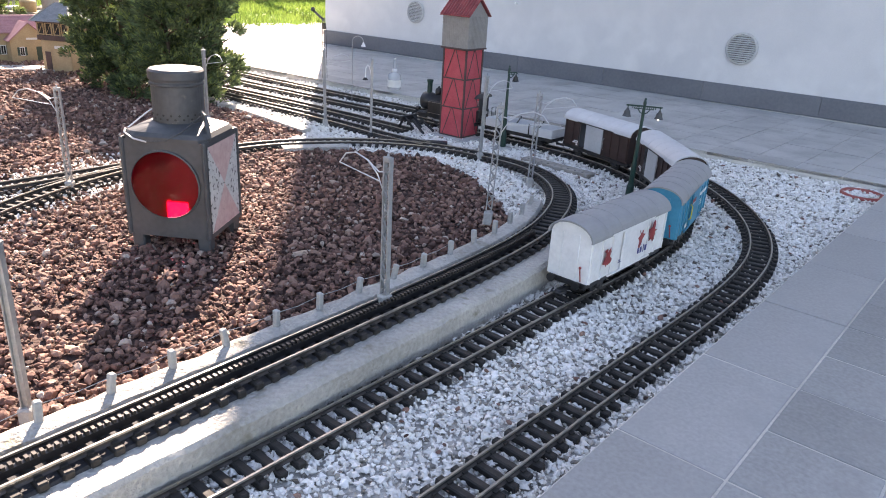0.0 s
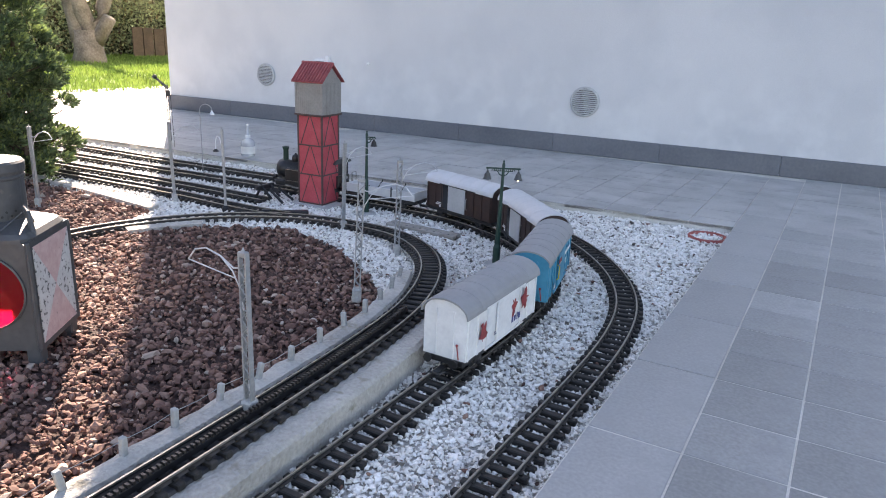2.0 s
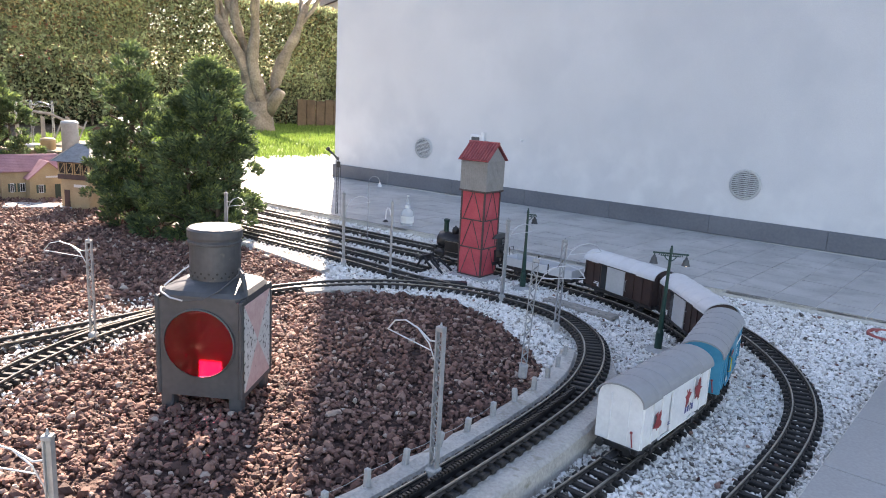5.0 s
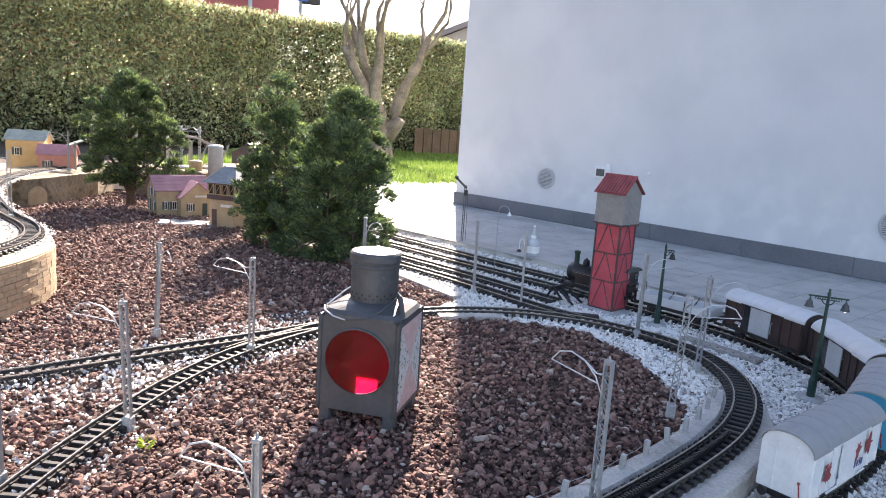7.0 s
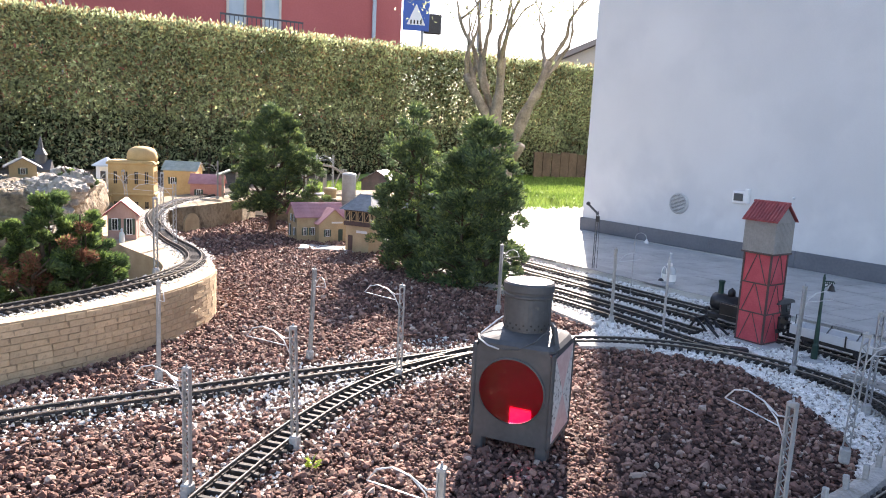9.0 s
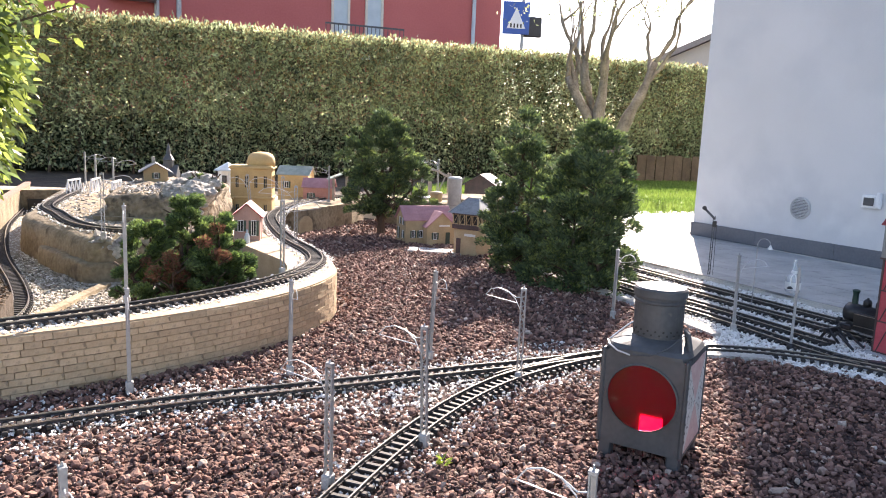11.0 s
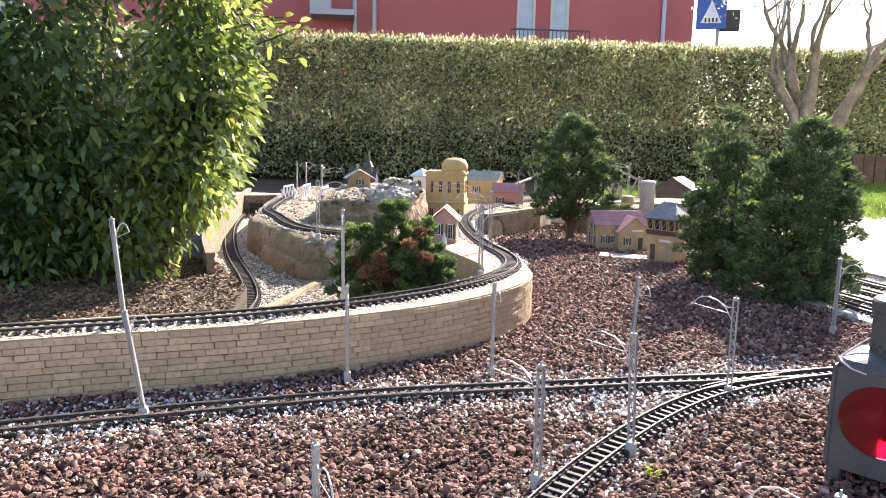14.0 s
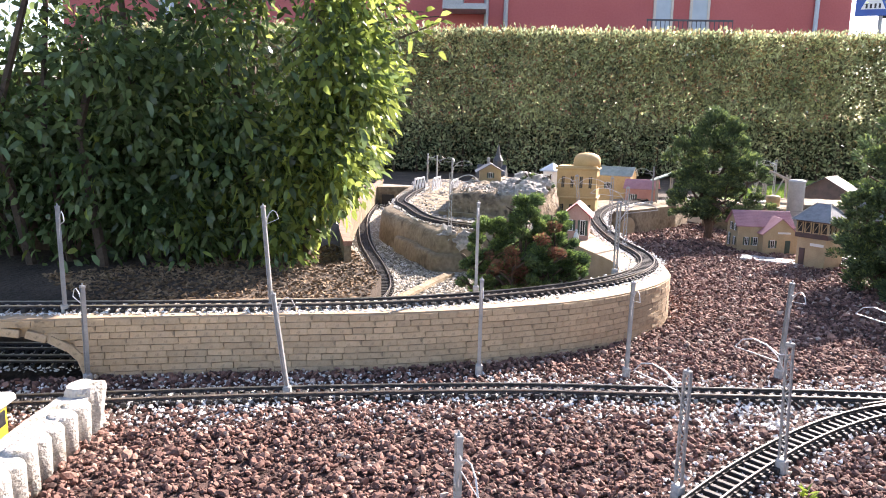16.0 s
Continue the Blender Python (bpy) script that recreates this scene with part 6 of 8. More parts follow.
brown2 = copy_thing(brown, on_rails(S0 + 1.074))
flat_wagon(on_rails(S0 + 1.432))
tank_locomotive(on_rails(S0 + 1.765))

# ---- model village ----


def small_window(t, M, w, h, shutters=None, glass=DARK_PANE, trim=WHITE_PAINT):
    """A window on a wall whose outside looks along -y of M."""
    bm = bmesh.new()
    for sx in (-1, 1):
        box(bm, sx * w / 2, -0.001, 0, 0.003, 0.004, h + 0.003, M)
        box(bm, 0, -0.001, sx * h / 2, w, 0.004, 0.003, M)
    box(bm, 0, -0.0005, 0, 0.0018, 0.003, h, M)
    fr = part("window", bm, trim, t)
    bm = bmesh.new()
    box(bm, 0, 0.0, 0, w, 0.001, h, M)
    part("pane", bm, glass, fr)
    if shutters:
        for sx in (-1, 1):
            bm = bmesh.new()
            box(bm, sx * (w * 0.78), -0.002, 0, w * 0.48, 0.003, h, M)
            part("shutter", bm, shutters, fr)


def gable_house(name, x, y, z, rot, L, W, h, rise, wall, roof, label, wins=(), ends=(), doors=(), over=0.014, chimney=False, wing=None, shutters=SHUTTER, group="model houses"):
    """Ridge along local x; the front looks along -y. wins, ends: (position, height, width, tall) on the front and on the -x gable."""
    t = thing(name, Matrix.Translation((x, y, z)) @ Matrix.Rotation(radians(rot), 4, "Z"), label, "model house", group)
    bm = bmesh.new()
    prism(bm, [(-W / 2, -0.02), (W / 2, -0.02), (W / 2, h), (0, h + rise), (-W / 2, h)], -L / 2, L / 2, Matrix.Rotation(radians(90), 4, "Z"))
    body = part("wall", bm, wall, t)
    a = math.atan2(rise, W / 2)
    for s in (-1, 1):
        bm = bmesh.new()
        run = math.hypot(W / 2, rise) + over
        M = Matrix.Translation((0, s * W / 4, h + rise / 2 + 0.003)) @ Matrix.Rotation(-s * a, 4, "X")
        box(bm, 0, s * over / 2, 0, L + 2 * over, run, 0.005, M, 0.001)
        r = part("roof", bm, roof, t)
        bm = bmesh.new()
        for i in range(int(run / 0.012)):
            box(bm, 0, -run / 2 + s * over / 2 + (i + 0.5) * 0.012, 0.003, L + 2 * over, 0.0012, 0.0015, M)
        tagged(part("roof_covering", bm, roof, r), kind="stuff")
    for px, pz, w, tall in wins:
        small_window(t, Matrix.Translation((px, -W / 2 - 0.0005, pz)), w, tall, shutters)
    for py, pz, w, tall in ends:
        small_window(t, Matrix.Translation((-L / 2 - 0.0005, py, pz)) @ Matrix.Rotation(radians(-90), 4, "Z"), w, tall, shutters)
    for px, w, tall in doors:
        bm = bmesh.new()
        box(bm, px, -W / 2 - 0.0015, tall / 2, w, 0.004, tall, None, 0.001)
        part("door", bm, TIMBER, t)
    if chimney:
        bm = bmesh.new()
        box(bm, L * 0.2, 0.01, h + rise + 0.012, 0.018, 0.018, 0.05, None, 0.002)
        part("chimney", bm, CONCRETE, t)
    if wing:
        wx, ww, wd, wh, wr = wing
        bm = bmesh.new()
        prism(bm, [(wx - ww / 2, -0.02), (wx + ww / 2, -0.02), (wx + ww / 2, wh), (wx, wh + wr), (wx - ww / 2, wh)], -W / 2 - wd, -W / 2 + 0.06)
        wg = part("wing", bm, wall, t)
        aa = math.atan2(wr, ww / 2)
        for s in (-1, 1):
            bm = bmesh.new()
            run = math.hypot(ww / 2, wr) + over
            M = Matrix.Translation((wx + s * ww / 4, -W / 2 - wd / 2 + 0.03, wh + wr / 2 + 0.003)) @ Matrix.Rotation(s * aa, 4, "Y")
            box(bm, s * over / 2, -0.006, 0, run, wd + 0.075, 0.005, M, 0.001)
            part("wing_roof", bm, roof, wg)
        small_window(t, Matrix.Translation((wx - ww * 0.22, -W / 2 - wd - 0.0005, wh * 0.5)), 0.022, 0.042, shutters)
        bm = bmesh.new()
        box(bm, wx + ww * 0.22, -W / 2 - wd - 0.001, 0.04, 0.028, 0.004, 0.08, None, 0.001)
        part("door", bm, SHUTTER, wg)
        bm = bmesh.new()
        box(bm, wx + ww * 0.10, -W / 2 - wd - 0.0015, wh + 0.006, 0.07, 0.003, 0.010)
        part("name_board", bm, LABEL_WHITE, wg, "pale blank name board")
    return t


gable_house("station_house", -2.455, 4.275, 0, 45, 0.30, 0.19, 0.150, 0.075, CREAM, PINK_ROOF, "cream model station with a faded pink roof and dark shutters", [(-0.05, 0.06, 0.024, 0.045), (-0.10, 0.06, 0.018, 0.045)], [(-0.05, 0.055, 0.022, 0.045), (0.045, 0.055, 0.022, 0.07), (-0.045, 0.135, 0.022, 0.04), (0.02, 0.135, 0.022, 0.04)], wing=(0.06, 0.19, 0.075, 0.115, 0.085))

t = thing("signal_box", Matrix.Translation((-2.01, 4.01, 0)) @ Matrix.Rotation(radians(-9), 4, "Z"), "cream model signal box with dark timber upper floor and slate roof", "model house", "model houses")
bm = bmesh.new()
box(bm, 0, 0, 0.065, 0.155, 0.16, 0.17, None, 0.002)
part("wall", bm, CREAM, t)
bm = bmesh.new()
box(bm, 0, 0, 0.162, 0.175, 0.18, 0.024, None, 0.002)
box(bm, 0, 0, 0.236, 0.175, 0.18, 0.008, None, 0.001)
part("upper_frame", bm, TIMBER, t)
bm = bmesh.new()
box(bm, 0, 0, 0.205, 0.160, 0.165, 0.062)
part("interior_dark", bm, DARK_PANE, t)
for face, (hw, hd) in enumerate(((0.0865, 0.089), (0.089, 0.0865), (0.0865, 0.089), (0.089, 0.0865))):
    R = Matrix.Rotation(radians(90 * face), 4, "Z")
    for i in range(4):
        bm = bmesh.new()
        xx = -hw + 0.022 + i * (2 * hw - 0.044) / 3
        for sx in (-1, 1):
            box(bm, xx + sx * 0.016, -hd + 0.003, 0.205, 0.004, 0.005, 0.062, R)
            box(bm, xx, -hd + 0.003, 0.205 + sx * 0.027, 0.03, 0.005, 0.004, R)
        rod(bm, R @ Vector((xx - 0.015, -hd + 0.003, 0.178)), R @ Vector((xx, -hd + 0.003, 0.205)), 0.0015, None, 4)
        rod(bm, R @ Vector((xx + 0.015, -hd + 0.003, 0.232)), R @ Vector((xx, -hd + 0.003, 0.205)), 0.0015, None, 4)
        part("window_frame", bm, CREAM, t)
bm = bmesh.new()
a = [bm.verts.new(p) for p in ((-0.105, -0.11, 0.240), (0.105, -0.11, 0.240), (0.105, 0.11, 0.240), (-0.105, 0.11, 0.240))]
b = [bm.verts.new(p) for p in ((-0.035, -0.0, 0.325), (0.035, 0.0, 0.325))]
bm.faces.new(a)
bm.faces.new((a[0], a[1], b[1], b[0])), bm.faces.new((a[2], a[3], b[0], b[1])), bm.faces.new((a[1], a[2], b[1])), bm.faces.new((a[3], a[0], b[0]))
part("roof", bm, SLATE, t, "weathered slate hip roof")
for q in ((-0.105, -0.11, 0.242), (0.105, -0.11, 0.242), (0.105, 0.11, 0.242), (-0.105, 0.11, 0.242)):
    bm = bmesh.new()
    tube(bm, [q, (-0.035 if q[0] < 0 else 0.035, 0, 0.327)], 0.003, 5)
    part("hip_cap", bm, CONCRETE, t)
bm = bmesh.new()
box(bm, -0.045, -0.081, 0.045, 0.030, 0.004, 0.10, None, 0.001)
part("door", bm, TIMBER, t)
bm = bmesh.new()
box(bm, 0.03, -0.0815, 0.118, 0.07, 0.003, 0.014)
part("name_board", bm, LABEL_WHITE, t, "pale blank name board")
t = thing("terrace_slab", Matrix.Translation((-2.22, 3.96, 0)) @ Matrix.Rotation(radians(15), 4, "Z"), "pale stone terrace slab before the model station", "slab")
bm = bmesh.new()
box(bm, 0, 0, 0.0, 0.34, 0.14, 0.016, None, 0.003)
part("slab_top", bm, GREY_CONCRETE, t)

# yellow domed building and neighbours on the terrace
t = thing("domed_building", Matrix.Translation((-3.47, 3.86, 0.05)) @ Matrix.Rotation(radians(32), 4, "Z"), "ochre yellow model palace with tall windows and a domed roof", "model house", "model houses")
bm = bmesh.new()
box(bm, 0, 0, 0.19, 0.25, 0.20, 0.40, None, 0.003)
part("wall", bm, OCHRE, t)
for z in (0.19, 0.375):
    bm = bmesh.new()
    box(bm, 0, 0, z, 0.27, 0.22, 0.014, None, 0.003)
    part("cornice", bm, OCHRE, t)
bm = bmesh.new()
turned(bm, [(0.086, 0.38), (0.087, 0.412), (0.083, 0.438), (0.070, 0.459), (0.045, 0.471), (0.02, 0.475), (0.002, 0.476)], 32, Matrix.Translation((0.050, 0.005, 0)))
rod(bm, (0.03, 0, 0.47), (0.03, 0, 0.50), 0.002, None, 5)
rod(bm, (0.115, 0, 0.44), (0.115, 0, 0.485), 0.002, None, 5)
part("dome", bm, OCHRE, t, "rounded ochre dome", True)
for i in range(4):
    small_window(t, Matrix.Translation((-0.085 + i * 0.057, -0.1005, 0.29)), 0.022, 0.075, None, DARK_PANE, OCHRE)
    small_window(t, Matrix.Translation((-0.085 + i * 0.057, -0.1005, 0.11)), 0.022, 0.080, None, DARK_PANE, OCHRE)
for i in range(3):
    small_window(t, Matrix.Translation((0.1255, -0.055 + i * 0.055, 0.29)) @ Matrix.Rotation(radians(90), 4, "Z"), 0.022, 0.075, None, DARK_PANE, OCHRE)
bm = bmesh.new()
box(bm, -0.17, -0.05, 0.09, 0.12, 0.16, 0.18, None, 0.003)
part("annex", bm, OCHRE, t)
bm = bmesh.new()
box(bm, -0.17, -0.05, 0.185, 0.135, 0.175, 0.01, None, 0.002)
part("annex_roof", bm, OCHRE, t)
gable_house("shop_house", -2.68, 2.86, 0.10, 124, 0.15, 0.115, 0.175, 0.05, SHOP_WALL, ROOF_RED, "small faded pink model shop with a red roof beside the curve", [], [(0.028, 0.125, 0.024, 0.05), (-0.030, 0.115, 0.022, 0.07)], [], 0.022)
gable_house("hut", -3.76, 3.34, 0.332, 138, 0.15, 0.13, 0.075, 0.038, CREAM, SLATE, "small dusty cream model hut with a chimney on the rocks", [], [(0.0, 0.045, 0.022, 0.032)], [], 0.032, True)
t = thing("chapel", Matrix.Translation((-4.75, 4.35, 0.2)) @ Matrix.Rotation(radians(35), 4, "Z"), "dark model chapel with a pointed spire", "model house", "model houses")
bm = bmesh.new()
prism(bm, [(-0.08, 0), (0.08, 0), (0.08, 0.1), (0, 0.17), (-0.08, 0.1)], -0.12, 0.12, Matrix.Rotation(radians(90), 4, "Z"))
part("wall", bm, DARK_GREY, t)
bm = bmesh.new()
turned(bm, [(0.04, 0.12), (0.04, 0.20), (0.046, 0.205), (0.02, 0.25), (0.012, 0.30), (0.001, 0.34)], 8, Matrix.Translation((0.05, 0, 0)))
part("spire", bm, DARK_GREY, t)
t = thing("kiosk", Matrix.Translation((-4.06, 4.30, 0.235)) @ Matrix.Diagonal((1.15, 1.15, 1.25, 1)), "small white model kiosk with a pale blue pointed roof", "model house", "model houses")
bm = bmesh.new()
turned(bm, [(0.06, -0.02), (0.06, 0.10)], 8)
part("wall", bm, WHITE_PAINT, t)
bm = bmesh.new()
turned(bm, [(0.085, 0.10), (0.08, 0.108), (0.03, 0.135), (0.002, 0.15)], 8)
part("roof", bm, SHADE_GREY, t)
bm = bmesh.new()
box(bm, 0.02, -0.056, 0.04, 0.03, 0.008, 0.07)
part("door", bm, DARK_PANE, t)
gable_house("goods_shed", -3.88, 4.88, 0.05, 20, 0.24, 0.18, 0.28, 0.06, OCHRE, GREEN_ROOF, "ochre model goods shed with a grey-green roof", [(-0.05, 0.2, 0.03, 0.05)], [(0, 0.22, 0.03, 0.05)])
gable_house("red_shed", -3.62, 4.82, 0.03, 25, 0.22, 0.16, 0.22, 0.06, PINK_WALL, PINK_ROOF, "red-brown model shed with a faded red roof", [(-0.05, 0.15, 0.03, 0.05)], [(0, 0.16, 0.03, 0.05)])
gable_house("barn", -2.95, 6.6, 0.0, 98, 0.34, 0.30, 0.24, 0.09, TIMBER, DARK_GREY, "dark timber model barn behind the trees", [], [], [], 0.035)
gable_house("cottage", -2.05, 5.0, 0.0, 30, 0.24, 0.18, 0.18, 0.09, TIMBER, SLATE, "dark model cottage behind the signal box", [(0, 0.12, 0.03, 0.05)])

# loading gantry
t = thing("gantry", Matrix.Translation((-3.42, 4.80, 0.14)) @ Matrix.Rotation(radians(40), 4, "Z"), "pale timber model gantry with a sloping canopy", "gantry")
for x in (-0.05, 0.05):
    for y in (-0.04, 0.04):
        bm = bmesh.new()
        box(bm, x, y, 0.10, 0.009, 0.009, 0.21)
        part("post", bm, PLANK, t)
    bm = bmesh.new()
    rod(bm, (x, -0.04, 0.02), (x, 0.04, 0.17), 0.004, None, 5)
    part("brace", bm, PLANK, t)
bm = bmesh.new()
box(bm, 0, 0, 0, 0.20, 0.13, 0.008, Matrix.Translation((0, 0, 0.215)) @ Matrix.Rotation(radians(-22), 4, "Y"))
part("canopy", bm, GREEN_ROOF, t)

# far trestle with tanks
t = thing("trestle_bridge", Matrix.Translation((-3.08, 5.50, 0.02)) @ Matrix.Rotation(radians(35), 4, "Z"), "pale timber trestle with sloping struts behind the station", "trestle")
for i in range(4):
    for y in (-0.05, 0.05):
        bm = bmesh.new()
        box(bm, -0.25 + i * 0.16, y, 0.17, 0.014, 0.014, 0.36)
        part("post", bm, PLANK, t)
    bm = bmesh.new()
    rod(bm, (-0.25 + i * 0.16, -0.05, 0.05), (-0.13 + i * 0.16, -0.05, 0.33), 0.006, None, 5)
    part("strut", bm, PLANK, t)
for y in (-0.05, 0.05):
    bm = bmesh.new()
    tube(bm, [(-0.33, y, 0.36), (-0.1, y, 0.40), (0.12, y, 0.37), (0.33, y, 0.27)], 0.010, 6)
    part("beam", bm, PLANK, t)
for i, (x, y, r, h) in enumerate(((-2.55, 4.97, 0.05, 0.37), (-2.72, 5.02, 0.045, 0.25), (-2.86, 5.12, 0.06, 0.20))):
    t = thing("tank", Matrix.Translation((x, y, -0.01)), "pale grey cylindrical model storage tank with a flat rim", "tank", "storage tanks")
    bm = bmesh.new()
    turned(bm, [(r, 0), (r, h), (r * 1.06, h + 0.004), (r * 1.06, h + 0.012), (r * 0.9, h + 0.02), (0.004, h + 0.026)], 24)
    part("drum", bm, VENT_GREY if i != 1 else CREAM, t, "", True)
    bm = bmesh.new()
    turned(bm, [(r * 1.01, h * 0.5), (r * 1.02, h * 0.5 + 0.003), (r * 1.01, h * 0.5 + 0.006)], 24)
    part("band", bm, ZINC, t)
bm = bmesh.new()
box(bm, -2.90, 5.05, 0.08, 0.55, 0.25, 0.22, None, 0.01)
tagged(part("loading_bank", bm, TAN_RENDER), "tan concrete loading bank behind the station", "wall", kind="structure")

# short white truss girders along the hillside line
for (xa, ya), (xb, yb) in (((-4.50, 3.32), (-4.64, 3.55)), ((-4.47, 3.47), (-4.66, 3.72)), ((-4.20, 3.40), (-4.44, 3.70))):
    ln = math.hypot(xb - xa, yb - ya)
    t = thing("truss_girder", Matrix.Translation((xa, ya, 0.209)) @ Matrix.Rotation(math.atan2(yb - ya, xb - xa), 4, "Z"), "short white lattice truss girder on the hillside", "bridge", "white truss girders")
    n = 4
    for i in range(n):
        bm = bmesh.new()
        x0, x1 = ln * i / n, ln * (i + 1) / n
        rod(bm, (x0, 0, 0.0), ((x0 + x1) / 2, 0, 0.088), 0.0042, None, 5)
        rod(bm, ((x0 + x1) / 2, 0, 0.088), (x1, 0, 0.0), 0.0042, None, 5)
        part("truss_panel", bm, WHITE_PAINT, t)
    for z, ins in ((0.088, 0.13), (0.0, 0.0)):
        bm = bmesh.new()
        box(bm, ln / 2, 0, z, ln * (1 - 2 * ins), 0.010, 0.010)
        part("chord", bm, WHITE_PAINT, t)

# rocks on the hillside
for x, y, z, r in ((-3.11, 2.86, 0.36, 0.075), (-3.03, 2.89, 0.37, 0.085), (-3.20, 2.97, 0.37, 0.085), (-3.10, 3.02, 0.40, 0.085), (-3.25, 3.12, 0.39, 0.09), (-3.02, 2.83, 0.28, 0.06), (-3.42, 3.05, 0.35, 0.06), (-2.97, 2.29, 0.205, 0.050), (-2.90, 2.33, 0.19, 0.055), (-3.06, 2.32, 0.21, 0.03)):
    bm = bmesh.new()
    bmesh.ops.create_icosphere(bm, subdivisions=4, radius=1)
    o = Vector((x * 3, y * 5, 1))
    for v in bm.verts:
        k = 1 + 0.34 * noise.noise(v.co * 1.3 + o) + 0.24 * abs(noise.noise(v.co * 3.1 + o)) + 0.13 * noise.noise(v.co * 7 + o)
        v.co = Vector((x, y, z - 0.04)) + Vector((v.co.x * r * k, v.co.y * r * k, v.co.z * r * 0.80 * k))
    ob = part("rock", bm, ROCK)
    tagged(ob, "pale weathered rock on the concrete hillside", "rock", "hillside rocks")

# small figure-high post boxes and a shop sign by the curve
t = thing("figurine", Matrix.Translation((-2.585, 2.735, 0.155)), "tiny turquoise painted figurine beside the pink shop", "figurine")
bm = bmesh.new()
turned(bm, [(0.011, 0), (0.012, 0.03), (0.009, 0.045), (0.004, 0.05), (0.006, 0.057), (0.003, 0.064)], 10)
part("figurine_shape", bm, SHADE_GREY, t)

# ---- concrete log edging and a railcar beside it ----
t = thing("log_edging", Matrix(), "row of pale concrete palisade logs edging the lava bed", "edging")
path = glide([(-1.63, 0.145), (-1.87, 0.32), (-1.995, 0.405), (-2.14, 0.53)], 0.02)
for k in range(int(length_of(path) / 0.052)):
    p, a = at_length(path, 0.026 + k * 0.052)
    bm = bmesh.new()
    h = 0.078 + rng.normal() * 0.002
    turned(bm, [(0.0285, -0.02), (0.0285, h - 0.005), (0.026, h), (0.015, h + 0.001), (0.002, h + 0.001)], 18, Matrix.Translation((p.x, p.y, 0)))
    for v in bm.verts:
        v.co += Vector((1, 1, 0.6)) * 0.0025 * noise.noise(v.co * 45)
    part("log", bm, CONCRETE, t, "", True)
bm = bmesh.new()
sweep(bm, path, [(-0.062, -0.02), (0.006, -0.02), (0.006, 0.0772), (-0.056, 0.0772), (-0.062, 0.071)])
for v in bm.verts:
    v.co += Vector((1, 1, 0.5)) * 0.003 * noise.noise(v.co * 40)
part("backing_slab", bm, CONCRETE, t)
bm = bmesh.new()
turned(bm, [(0.040, -0.01), (0.040, 0.03), (0.039, 0.084), (0.034, 0.093), (0.002, 0.096)], 16, Matrix.Translation((-2.178, 0.538, 0)))
for v in bm.verts:
    v.co += Vector((1, 1, 1)) * 0.010 * noise.noise(v.co * 28)
part("end_stone", bm, CONCRETE, t)

t = thing("railcar", Matrix.Translation((-2.10, 0.335, 0.0)) @ Matrix.Rotation(radians(55), 4, "Z"), "yellow model railcar with a grey roof beyond the log edging", "railcar")
bm = bmesh.new()
box(bm, -0.12, 0, 0.075, 0.30, 0.09, 0.08, None, 0.006)
part("body", bm, YELLOW_PAINT, t)
bm = bmesh.new()
prism(bm, [(0.05 * math.cos(u), 0.115 + 0.026 * math.sin(u)) for u in np.linspace(0, math.pi, 11)], -0.045, 0.285, Matrix.Rotation(radians(90), 4, "Z"))
part("roof", bm, VENT_GREY, t, "grey curved roof", True)
for i in range(5):
    bm = bmesh.new()
    box(bm, -0.24 + i * 0.055, -0.0455, 0.085, 0.035, 0.002, 0.03)
    part("window", bm, DARK_PANE, t)
bm = bmesh.new()
box(bm, 0.0305, 0, 0.085, 0.002, 0.06, 0.03)
part("front_window", bm, DARK_PANE, t)
for x in (-0.2, -0.04):
    wheelset(t, x)
bm = bmesh.new()
box(bm, -0.12, 0, 0.04, 0.28, 0.07, 0.02)
part("underframe", bm, BLACK, t)

# ---- plants ----


